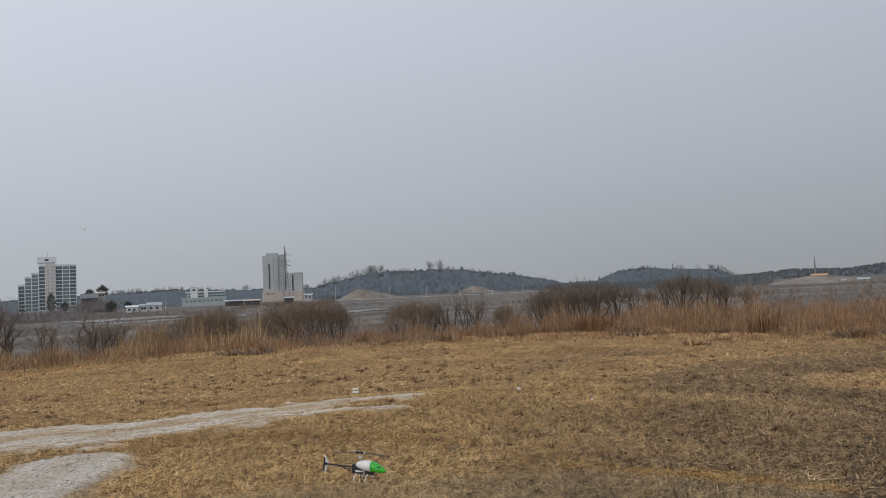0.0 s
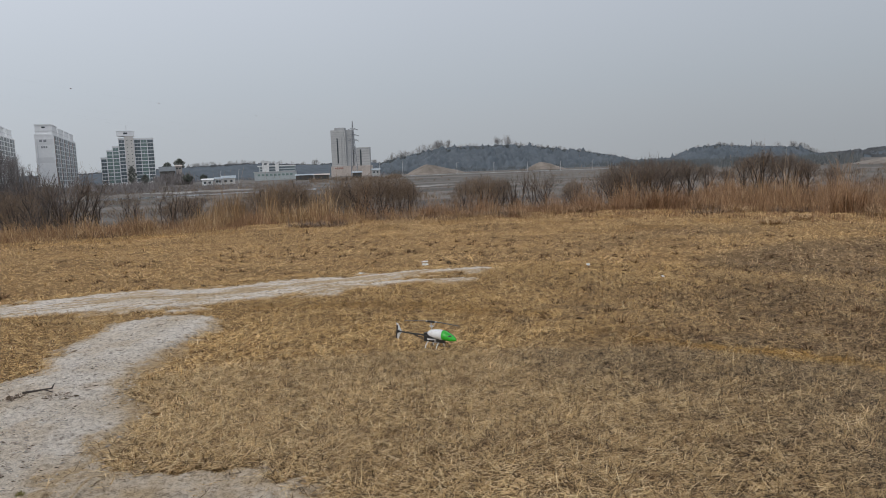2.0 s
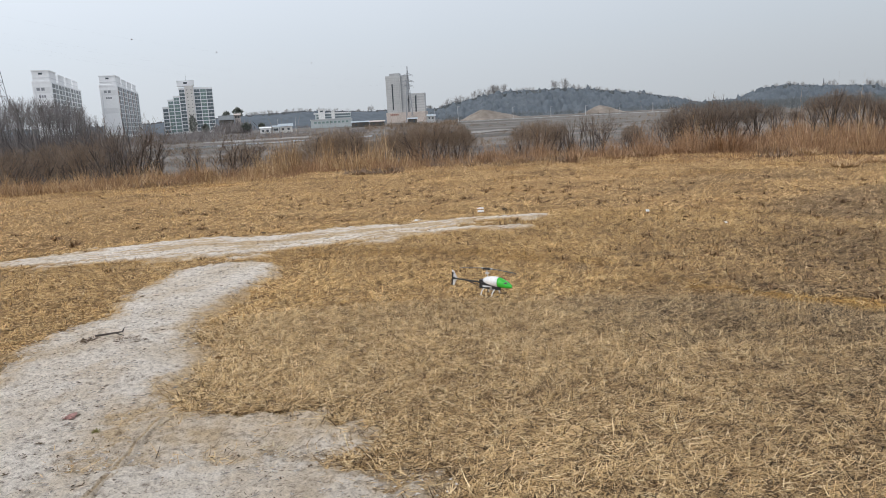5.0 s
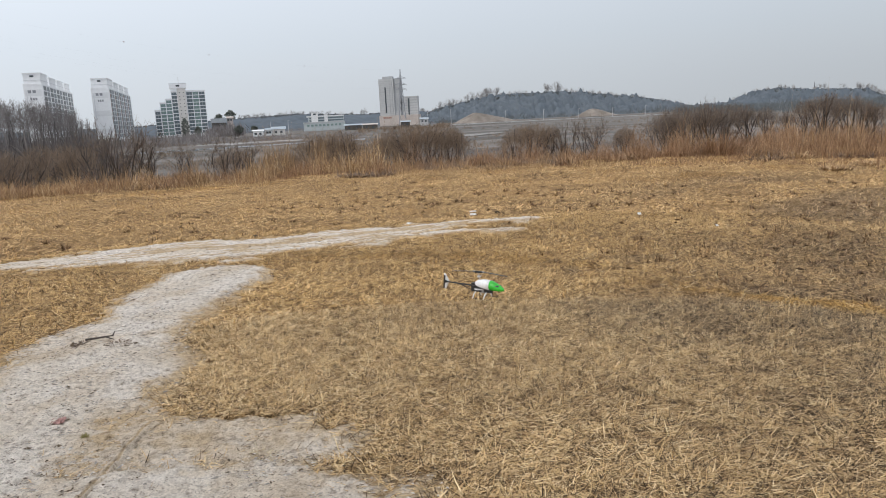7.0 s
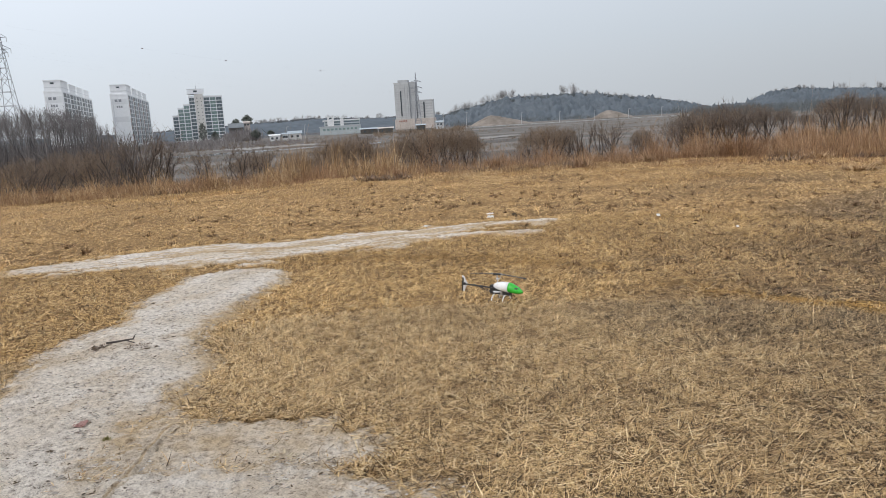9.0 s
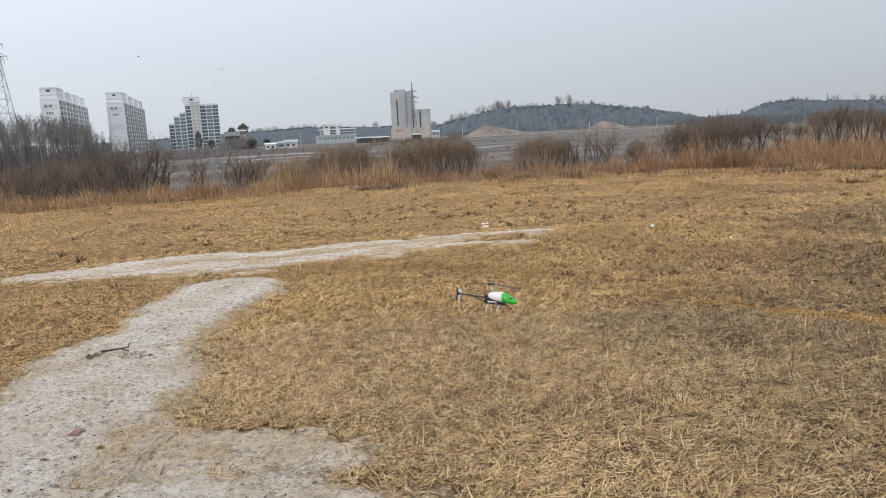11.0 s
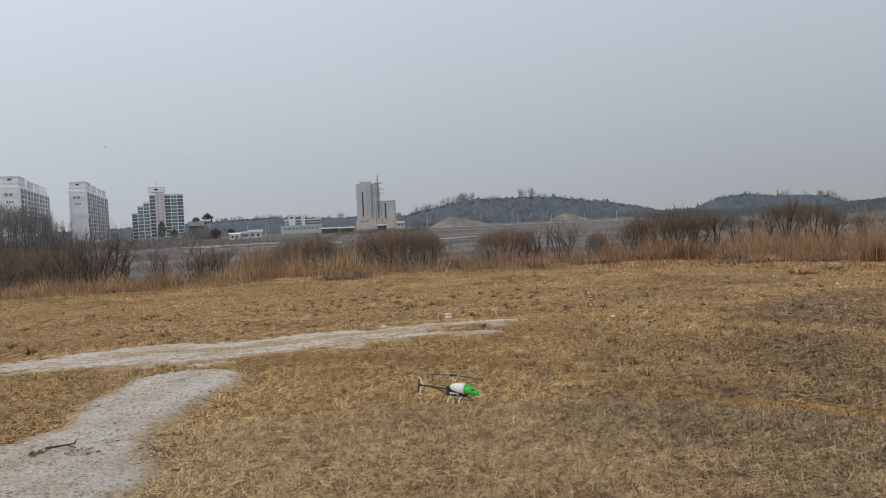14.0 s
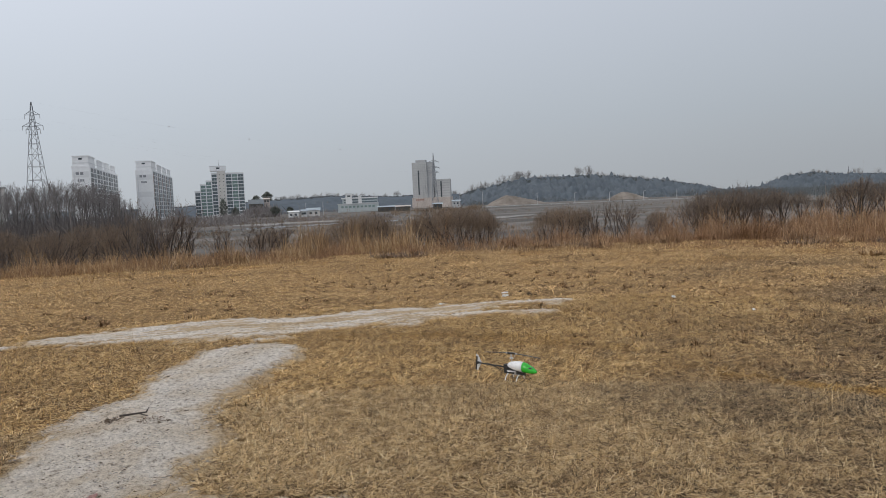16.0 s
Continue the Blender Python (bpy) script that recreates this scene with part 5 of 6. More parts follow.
def low_office():
    d = 560
    a, b = at(-19.25, d), at(-16.5, d)
    t = thing("office_building", frame_of(a, b), "low pale hall with strip windows and short roof towers", "building")
    W = (b - a).length
    X = lambda az: W * (az + 19.25) / 2.75
    z0 = ground_z(b.x, b.y) - 0.5
    walls("wall", t, X(-19.55), W + 0.6, -3, 16, z0, zz(0.02, d), "hall")
    walls("roof_edge", t, X(-19.6), W + 0.8, -3.3, 16.2, zz(0.02, d), zz(0.08, d), "concrete")
    for k in range(9):
        walls("window", t, X(-19.3) + k * 2.9, X(-19.3) + k * 2.9 + 1.8, -3.1, -3.004, zz(-0.24, d), zz(-0.1, d), "glass_green")
    up = walls("upper_wall", t, X(-19.2), W, 0.5, 14, zz(0.08, d), zz(0.46, d), "hall")
    for e in (0.13, 0.32):
        walls("strip_window", up, X(-19.1), W - 0.4, 0.36, 0.496, zz(e, d), zz(e + 0.1, d), "glass_blue", 0.0, "long dark strip window")
    walls("roof_edge", up, X(-19.3), W + 0.3, 0.2, 14.2, zz(0.46, d), zz(0.54, d), "white")
    tower = walls("roof_tower", t, X(-18.95), X(-18.45), -0.6, 10, zz(0.08, d), zz(0.84, d), "white")
    walls("cap", tower, X(-19.0), X(-18.4), -0.8, 10.2, zz(0.84, d), zz(0.88, d), "band")
    walls("window", tower, X(-18.8), X(-18.6), -0.7, -0.604, zz(0.6, d), zz(0.72, d), "glass")
    tower = walls("roof_tower", t, X(-17.98), X(-17.72), -0.6, 10, zz(0.08, d), zz(0.64, d), "white")
    walls("cap", tower, X(-18.02), X(-17.68), -0.8, 10.2, zz(0.64, d), zz(0.68, d), "band")


low_office()


def house(az0, az1, eave, top, base, d, depth, wall, roof, label, doors=2):
    """A low house or shed: walls, a gabled roof with eaves, a door and windows."""
    a, b = at(az0, d), at(az1, d)
    t = thing("house", frame_of(a, b), label, "house")
    W = (b - a).length
    z0, ze, zt = min(zz(base, d), ground_z(b.x, b.y)) - 0.3, zz(eave, d), zz(top, d)
    walls("wall", t, 0, W, 0, depth, z0, ze, wall)
    bm = bmesh.new()
    o = 0.5
    v = [bm.verts.new(p) for p in ((-o, -o, ze), (W + o, -o, ze), (W + o, depth + o, ze), (-o, depth + o, ze), (-o, depth / 2, zt), (W + o, depth / 2, zt))]
    for f in ((0, 1, 5, 4), (2, 3, 4, 5), (0, 4, 3), (1, 2, 5), (3, 2, 1, 0)):
        bm.faces.new([v[i] for i in f])
    part("roof", bm, M[roof], t)
    for k in range(doors):
        x = W * (k + 0.6) / (doors + 0.3)
        walls("window", t, x - 0.6, x + 0.6, -0.1, -0.004, ze - 2.0, ze - 0.9, "glass")
    return t


house(-26.2, -25.15, 0.38, 0.72, -0.4, 520, 9, "bank", "roof_dark", "grey-roofed house beside the apartment tower")
house(-25.1, -24.66, 0.72, 0.82, -0.4, 525, 5, "orange", "orange", "narrow pinkish house below a round pine")
house(-23.33, -22.56, -0.36, -0.26, -0.6, 400, 6, "white", "white", "low white farm shed by the river")
house(-22.39, -21.95, -0.3, -0.2, -0.6, 405, 6, "white", "roof_blue", "small white shed with flat roof")
house(-21.91, -20.96, -0.3, -0.1, -0.6, 410, 8, "plaster_warm", "roof_blue", "low shed with blue-grey sheet roof")
house(-16.5, -15.2, -0.3, -0.2, -0.6, 470, 8, "bank", "roof_blue", "long low grey shed before the tower")
house(-15.1, -14.0, -0.32, -0.22, -0.6, 465, 7, "bank", "orange", "low shed with faded orange roof")
house(-12.2, -11.5, -0.25, -0.15, -0.6, 460, 7, "bank", "roof_blue", "low grey shed before the tower")
house(-10.7, -10.1, -0.1, 0.02, -0.6, 520, 7, "concrete", "roof_blue", "pale hall beside the concrete tower")
house(28.3, 28.7, -0.78, -0.7, -0.9, 325, 3, "plaster_warm", "roof_blue", "low white shed on a bare terrace")
house(29.5, 30.1, -0.75, -0.62, -0.9, 330, 4, "white", "roof_blue", "small pale house beneath far hills")
house(26.7, 27.6, -0.33, -0.24, -0.6, 331, 5, "orange_bright", "orange_bright", "orange-walled shed on a bare terrace")


def round_pine(az, d, base, top, w, label):
    """A pine with a trunk and a rounded crown of needle clumps."""
    p = at(az, d)
    z0, z1, zc = ground_z(p.x, p.y) - 0.2, zz(top, d), zz(base, d)
    t = thing("pine_tree", pose(p.x, p.y, 0), label, "tree")
    part("trunk", rod(bmesh.new(), (0, 0, z0), (0.1, 0, zc + 1), 0.3, 0.18), M["bark"], t)
    g = np.random.default_rng(int(abs(az) * 100))
    n = 1300
    u = g.normal(0, 1, (n, 3))
    u /= np.linalg.norm(u, axis=1)[:, None]
    rr = g.uniform(0.55, 1, n) ** 0.5
    h = (z1 - zc) / 2
    c = u * rr[:, None] * np.array([w, w, h]) + np.array([0, 0, zc + h])
    c[:, :2] *= (1.15 - 0.35 * (c[:, 2:] - zc) / (2 * h)) * (1 + 0.35 * np.sin(c[:, 2:] * 1.9 + np.arctan2(c[:, 1:2], c[:, :1]) * 2))
    v, f = blades(c[:, 0], c[:, 1], g.uniform(0.6, 1.6, n), g.uniform(0.2, 0.45, n), g.uniform(0, 1.5, n), g.uniform(0, 6.283, n), g.normal(0, 0.3, n), c[:, 2])
    ob = mesh_np("crown", v, f, M["pine"], {"zone": np.zeros(len(v)), "rust": np.zeros(len(v))})
    ob.parent = t


round_pine(-24.82, 532, 0.5, 1.22, 3.2, "rounded dark pine standing over low houses")
round_pine(-25.65, 532, 0.3, 0.95, 3.0, "rounded dark pine beside a house roof")
round_pine(-28.05, 600, -0.5, 0.85, 2.6, "dark conifer before the stepped tower")
round_pine(-27.2, 600, -0.5, 0.15, 2.4, "dark conifer before the stepped tower")
round_pine(-24.3, 470, -0.5, 0.05, 2.6, "dark shrubby pine near white sheds")
round_pine(-23.2, 520, -0.5, -0.02, 2.2, "dark shrubby pine near white sheds")


# ---- pylons, wires and posts ----
def lattice_pylon(az, d, top, base_w, arms, label, turn=20.0, r=0.12):
    """A steel lattice tower: four legs, rungs, diagonal braces and cross-arms."""
    p = at(az, d)
    z0, z1 = ground_z(p.x, p.y) - 0.3, zz(top, d)
    H = z1 - z0
    t = thing("pylon", pose(p.x, p.y, z0, 0, 0, turn), label, "pylon", "steel pylons")
    levels = [0, 0.16, 0.30, 0.42, 0.52, 0.61, 0.69, 0.76, 0.82, 0.87, 0.92, 1.0]
    half = lambda s: 0.12 + base_w / 2 * (1 - s)
    corner = lambda s, k: Vector(((1, 1, -1, -1)[k] * half(s), (1, -1, -1, 1)[k] * half(s), H * s))
    for k in range(4):
        part("leg", rod(bmesh.new(), corner(0, k), corner(1, k), r, r * 0.7, 4), M["steel"], t)
    for i, (s0, s1) in enumerate(zip(levels[:-1], levels[1:])):
        bm = bmesh.new()
        for k in range(4):
            q = (k + 1) % 4
            rod(bm, corner(s1, k), corner(s1, q), r * 0.5, None, 4)
            if i % 2:
                rod(bm, corner(s0, k), corner(s1, q), r * 0.55, None, 4)
            else:
                rod(bm, corner(s0, q), corner(s1, k), r * 0.55, None, 4)
        part("brace", bm, M["steel"], t)
    for el, w in arms:
        s = (zz(el, d) - z0) / H
        for sg in (-1, 1):
            bm = bmesh.new()
            tip = Vector((sg * w, 0, H * s))
            for k in (0, 1) if sg > 0 else (2, 3):
                rod(bm, corner(s, k), tip, r * 0.6, r * 0.4, 4)
                rod(bm, corner(min(s + 0.03, 1), k), tip, r * 0.6, r * 0.4, 4)
            arm = part("cross_arm", bm, M["steel"], t)
            part("insulator", rod(bmesh.new(), tip, tip - Vector((0, 0, 1.4)), 0.09, None, 5), M["pole"], arm)
    return t


lattice_pylon(-40.17, 280, 7.87, 7.4, [(7.02, 2.4), (6.28, 3.2), (6.05, 2.2)], "tall grey steel lattice pylon behind a bare grove")
lattice_pylon(-12.03, 600, 3.69, 5.5, [(3.02, 4.2), (2.56, 4.6), (2.2, 4.2)], "grey steel lattice pylon beside the concrete tower", 10.0, 0.3)
lattice_pylon(26.9, 900, 0.92, 1.4, [(0.85, 1.6)], "distant slim steel mast on low hills", 30.0, 0.3)
lattice_pylon(17.42, 1150, 1.05, 4.0, [(0.85, 3.0)], "distant steel lattice pylon on a wooded hill", 60.0, 0.3)


def wire(a, b, sag, r=0.014, name="power_line"):
    bm = bmesh.new()
    n = 40
    pts = [a.lerp(b, i / n) - Vector((0, 0, 4 * sag * (i / n) * (1 - i / n))) for i in range(n + 1)]
    for p, q in zip(pts[:-1], pts[1:]):
        rod(bm, p, q, r, None, 4)
    ob = part(name, bm, M["steel"])
    tagged(ob, "thin sagging power line between two pylons", "cable", "power lines")
    return pts


P1, P2 = at(-40.17, 280, zz(7.87, 280)), at(-12.03, 600, zz(3.69, 600))
wire(P1, P2, 5.2, 0.004)
for s, dz in ((0.175, 0), (0.325, 0), (0.575, 0)):
    c = P1.lerp(P2, s) - Vector((0, 0, 4 * 5.2 * s * (1 - s)))
    bm = bmesh.new()
    bmesh.ops.create_icosphere(bm, subdivisions=2, radius=0.25)
    along = (P2 - P1).normalized() * 0.7
    rod(bm, -along, along, 0.06, None, 6)
    ob = part("marker_ball", bm, M["ball"])
    ob.matrix_basis = Matrix.Translation(c)
    tagged(ob, "dark round warning ball on a power line", "marker", "marker balls")
side = Vector((P2.y - P1.y, P1.x - P2.x, 0)).normalized()
for w, e1, e2 in ((3.4, 6.3, 2.56), (-3.4, 6.3, 2.56), (2.7, 7.0, 3.02), (-2.7, 7.0, 3.02)):
    a, b = P1 + side * w, P2 + side * w
    a.z, b.z = zz(e1, 280) - 1.4, zz(e2, 600) - 1.4
    wire(a, b, 6.5, 0.003)
    far_end = a + (a - b).normalized() * 320 + Vector((0, 0, 2))
    far_end.z = a.z
    wire(a, far_end, 6.0, 0.003)


def street_post(az, d, top, label="thin grey roadside lamp post"):
    p = at(az, d)
    z0 = ground_z(p.x, p.y)
    t = thing("lamp_post", pose(p.x, p.y, z0), label, "post", "roadside posts")
    h = zz(top, d) - z0
    part("pole", rod(bmesh.new(), (0, 0, -0.2), (0, 0, h), 0.15, 0.1, 8), M["pole"], t)
    part("arm", rod(bmesh.new(), (0, 0, h - 0.1), (0.7, 0, h + 0.1), 0.08, 0.06, 6), M["pole"], t)
    bm = box(bmesh.new(), 0.6, 1.1, -0.1, 0.1, h + 0.02, h + 0.16, 0.03)
    part("lamp_head", bm, M["pole"], t)


for az, top in ((-8.33, 0.5), (-4.13, 0.24), (-1.27, 0.13), (1.32, 0.07), (3.83, 0.04), (6.2, 0.05), (-10.1, 0.4), (-22.0, 0.25), (-20.7, 0.3)):
    street_post(az, 430, top)


def make_embankment():
    """A low raised road across the plain with a pale rail along it."""
    n = 60
    a = np.radians(np.linspace(-9, 10.5, n))
    V = []
    for r, dz in ((400, -0.2), (406, 0.9), (409, 1.0), (416, 1.0), (424, -0.3)):
        x, y = r * np.sin(a), r * np.cos(a)
        V.append(np.stack([x, y, np.full(n, -3.8 + 0.35 * dz)], 1))
    v = np.concatenate(V)
    i, j = np.meshgrid(np.arange(4), np.arange(n - 1), indexing="ij")
    f = np.stack([i * n + j, i * n + j + 1, (i + 1) * n + j + 1, (i + 1) * n + j], -1).reshape(-1, 4)
    ob = mesh_np("road", v, f[:, ::-1], M["bank"], None, True)
    tagged(ob, "raised road on a grey earth bank", "road", kind="structure")
    bm = bmesh.new()
    for k in range(n - 1):
        p, q = (Vector((408 * math.sin(a[i]), 408 * math.cos(a[i]), -3.0)) for i in (k, k + 1))
        rod(bm, p, q, 0.11, None, 4)
        rod(bm, (p.x, p.y, -3.6), p, 0.07, None, 4)
    tagged(part("guard_rail", bm, M["pole"]), "pale grey roadside guard rail on posts", "railing")


make_embankment()

# ---- things lying on the field ----
def lump(name, x, y, sx, sy, sz, mat, label, category, seed, group="", sink=0.25, rough=0.3):
    """An uneven clod or stone resting on the ground."""
    bm = bmesh.new()
    bmesh.ops.create_icosphere(bm, subdivisions=2, radius=1.0)
    g = np.random.default_rng(seed)
    o = Vector(g.uniform(-9, 9, 3))
    for v in bm.verts:
        k = 1 + rough * noise.noise(v.co * 1.7 + o) + 0.5 * rough * noise.noise(v.co * 4 + o)
        v.co = Vector((v.co.x * sx * k, v.co.y * sy * k, max(v.co.z, -0.5) * sz * k))
    ob = part(name, bm, M[mat])
    ob.matrix_basis = pose(x, y, ground_z(x, y) + sz * (0.5 - sink), 0, 0, g.uniform(0, 360))
    return tagged(ob, label, category, group)


def tuft(name, x, y, n, l0, l1, spread, w, mat, label, category, seed, group="", lean=0.6, lift=0.0):
    """One tussock of dry blades."""
    g = np.random.default_rng(seed)
    a, r = g.uniform(0, 6.283, n), np.sqrt(g.uniform(0, 1, n)) * spread
    px, py = x + r * np.cos(a), y + r * np.sin(a)
    v, f = blades(px, py, g.uniform(l0, l1, n), w * g.uniform(0.6, 1.4, n), np.abs(g.normal(lean, 0.35, n)), np.where(g.random(n) < 0.7, a, g.uniform(0, 6.283, n)), g.uniform(0, 0.5, n), height(px, py) + lift)
    zone, rust = zones(px, py)
    ob = mesh_np(name, v, f, M[mat], {"zone": np.repeat(zone * 0.4, 5), "rust": np.repeat(rust * 0, 5)})
    return tagged(ob, label, category, group)


# dark tussocks and clods that stand out
for i, (x, y, s) in enumerate([(2.48, 8.5, 0.10), (2.41, 7.5, 0.06), (4.0, 11.7, 0.13), (0.99, 7.72, 0.08), (-2.24, 14.3, 0.13), (-2.7, 14.1, 0.12), (-3.3, 14.75, 0.14), (-1.75, 13.4, 0.15), (-5.7, 8.75 + 1.9, 0.10), (6.2, 12.9, 0.15), (5.0, 14.8, 0.14), (3.9, 15.8, 0.13), (1.2, 14.0, 0.10), (-6.6, 12.5, 0.11), (-8.6, 13.2, 0.12), (4.3, 9.9, 0.09), (1.45, 7.9, 0.08), (3.1, 6.2, 0.07), (0.9, 9.0, 0.08)]):
    tuft("weed_tuft", x, y, 90, 0.03, 0.10, s * 0.8, 0.008, "tuft", "dark brown withered weed tuft on cropped grass", "weed", 300 + i, "weed tufts", 1.0)
for i, (x, y, s, h) in enumerate([(5.95, 17.3, 0.34, 0.26), (6.3, 21.2, 0.4, 0.35), (6.9, 18.2, 0.22, 0.22)]):
    tuft("grass_tussock", x, y, 420 if s > 0.2 else 70, h * 0.5, h, s, 0.012 if s > 0.2 else 0.005, "reed", "pale dry grass tussock fanning out on the field", "grass", 340 + i, "grass tussocks", 1.1)

lump("stone", -4.48, 10.16, 0.09, 0.04, 0.025, "clod", "small dark stone on the pale track", "stone", 401)
lump("stone", -1.04, 11.75, 0.055, 0.04, 0.035, "clod", "small dark stone beside the track", "stone", 402)
tuft("weed_tuft", -7.08, 9.45, 110, 0.05, 0.16, 0.07, 0.007, "tuft", "dark twiggy withered weed beside the pale track", "weed", 403, "weed tufts", 0.8)
lump("stone", 10.65, 22.9, 0.15, 0.09, 0.05, "white", "pale flat stone among dead weeds", "stone", 404)
lump("stone", -2.3, 10.79, 0.045, 0.03, 0.03, "white", "small pale stone at the track's edge", "stone", 405)
tuft("leaf_litter", -1.95, 3.95, 130, 0.04, 0.10, 0.13, 0.016, "tuft", "flat patch of reddish brown withered leaves on grass", "leaf", 406, "", 1.4)
tuft("grass_tussock", -1.47, 3.2, 60, 0.03, 0.09, 0.06, 0.0035, "chaff", "pale splayed grass tussock on bare soil", "grass", 346, "", 1.3, 0.015)
lump("dung_clod", 2.35, 3.75, 0.05, 0.035, 0.03, "clod", "small brown clod sunk in straw", "clod", 407)


for i, (x, y, sx, sy, sz) in enumerate([(-6.05, 21.0, 0.55, 0.3, 0.16), (-2.9, 22.6, 0.8, 0.4, 0.22), (-1.7, 22.9, 0.7, 0.35, 0.18), (-0.6, 23.4, 0.6, 0.3, 0.16), (5.5, 21.0, 0.6, 0.3, 0.14), (-11.6, 19.6, 0.9, 0.4, 0.15), (9.6, 17.3, 0.5, 0.3, 0.14), (10.4, 17.9, 0.8, 0.4, 0.14), (-5.2, 20.9, 0.5, 0.3, 0.14)]):
    tuft("withered_bush", x, y, 320, 0.08, 0.34, sx, 0.014, "scrub", "low dark withered bush lying at the field's edge", "bush", 420 + i, "withered bushes", 1.0)
tuft("weed_clump", 4.75, 23.6, 1100, 0.35, 0.8, 0.6, 0.010, "weed", "dense rust-brown dead weed clump at the field's edge", "weed", 430, "", 0.55)
tuft("weed_clump", 5.9, 22.9, 300, 0.15, 0.45, 0.5, 0.008, "weed_gold", "pale arching dead weed clump at the field's edge", "weed", 431, "", 0.45)
tuft("weed_clump", 8.9, 20.3, 420, 0.4, 0.9, 0.5, 0.014, "weed", "rust-brown dead weed clump at the field's edge", "weed", 432, "", 0.4)
# uneven clumps along the edge: rusty, pale and dark
g3 = np.random.default_rng(450)
KINDS = [("weed_clump", "weed", "rust-brown dead weed clump at the field's edge", "weed", 0.7), ("grass_clump", "weed_gold", "pale arching dead grass clump at the field's edge", "grass", 0.95), ("scrub_clump", "scrub", "low dark clump of withered scrub at the field's edge", "scrub", 0.8)]
for i in range(46):
    az = g3.uniform(-42, 33)
    p = at(az, float(edge_radius(az)) + g3.uniform(0.0, 3.0))
    name, mat, label, cat, lean = KINDS[int(g3.choice(3, p=(0.4, 0.3, 0.3)))]
    h = g3.uniform(0.28, 0.6) * (0.6 if mat == "scrub" else 1.0)
    tuft(name, p.x, p.y, int(g3.integers(160, 380)), h * 0.4, h, g3.uniform(0.25, 0.6), 0.008, mat, label, cat, 460 + i, name.replace("_", " ") + "s", lean)
for i, (x, y, h) in enumerate([(7.35, 18.4, 0.8), (6.75, 17.2, 0.6), (7.7, 18.9, 0.7)]):
    tuft("dry_stalk", x, y, 7, h * 0.7, h, 0.03, 0.012, "weed", "single tall dry weed stalk on the field", "weed", 440 + i, "dry stalks", 0.15)


def crumpled(name, x, y, w, h, mat, label, category, seed, lift=0.03, fold=1.0, tilt=0.0):
    """A crumpled scrap with folds and a little thickness."""
    bm = bmesh.new()
    n = 9
    g = np.random.default_rng(seed)
    o = Vector(g.uniform(-9, 9, 3))
    grid = [[bm.verts.new(((i / (n - 1) - 0.5) * w * (1 + 0.3 * noise.noise(Vector((i, j, 0)) * 0.7 + o)), (j / (n - 1) - 0.5) * h * (1 + 0.3 * noise.noise(Vector((j, i, 3)) * 0.7 + o)), lift + fold * lift * noise.noise(Vector((i, j, 5)) * 0.45 + o))) for j in range(n)] for i in range(n)]
    for i in range(n - 1):
        for j in range(n - 1):
            bm.faces.new((grid[i][j], grid[i + 1][j], grid[i + 1][j + 1], grid[i][j + 1]))
    bmesh.ops.solidify(bm, geom=bm.faces[:], thickness=0.003)
    ob = part(name, bm, M[mat])
    ob.matrix_basis = pose(x, y, ground_z(x, y) + 0.5 * h * math.sin(radians(tilt)), tilt, 0, g.uniform(0, 40))
    return tagged(ob, label, category)


crumpled("paper_scrap", -1.45, 11.85, 0.11, 0.05, "paper", "crumpled white paper scrap on brown grass", "litter", 411, 0.03, 0.5, 14)
crumpled("paper_scrap", -1.39, 11.45, 0.10, 0.055, "paper", "small folded white paper scrap on grass", "litter", 412, 0.035, 0.5, 24)
crumpled("paper_scrap", 1.1, 10.9, 0.05, 0.06, "paper", "small white paper scrap on grass", "litter", 413, 0.04, 0.3, 24)
crumpled("paper_scrap", 1.93, 9.69, 0.035, 0.04, "paper", "tiny pale paper scrap on grass", "litter", 414, 0.035, 0.3, 24)
crumpled("wrapper", -2.79, 3.48, 0.07, 0.09, "red", "small faded red wrapper pressed into sand", "litter", 415, 0.036, 0.3)
crumpled("leaf", 2.15, 4.05, 0.10, 0.06, "leaf", "pale orange dead leaf on straw", "leaf", 416, 0.02)
crumpled("leaf", 2.45, 3.98, 0.08, 0.05, "leaf", "pale orange dead leaf on straw", "leaf", 417, 0.02)
crumpled("leaf", -2.5, 3.3, 0.035, 0.025, "leaf_yellow", "small yellow-green leaf on sand", "leaf", 418, 0.034)


def fallen_branch():
    x, y = -3.665, 5.0
    t = thing("fallen_branch", pose(x, y, ground_z(x, y) + 0.028), "broken dark twig lying on the sandy path", "branch")
    t.scale = (0.62, 0.62, 0.62)
    bm = bmesh.new()
    pts = [(0.0, -0.02, 0.02), (0.12, 0.02, 0.028), (0.24, 0.03, 0.045), (0.33, 0.07, 0.05)]
    for i in range(3):
        rod(bm, pts[i], pts[i + 1], 0.015 - 0.0025 * i, 0.0125 - 0.0025 * i, 6)
    part("stem", bm, M["bark"], t)
    part("twig", rod(bm := bmesh.new(), (0.32, 0.065, 0.05), (0.335, 0.10, 0.10), 0.010, 0.005, 5), M["bark"], t)
    part("twig", rod(bmesh.new(), (0.24, 0.03, 0.045), (0.38, 0.0, 0.02), 0.010, 0.005, 5), M["bark"], t)


fallen_branch()


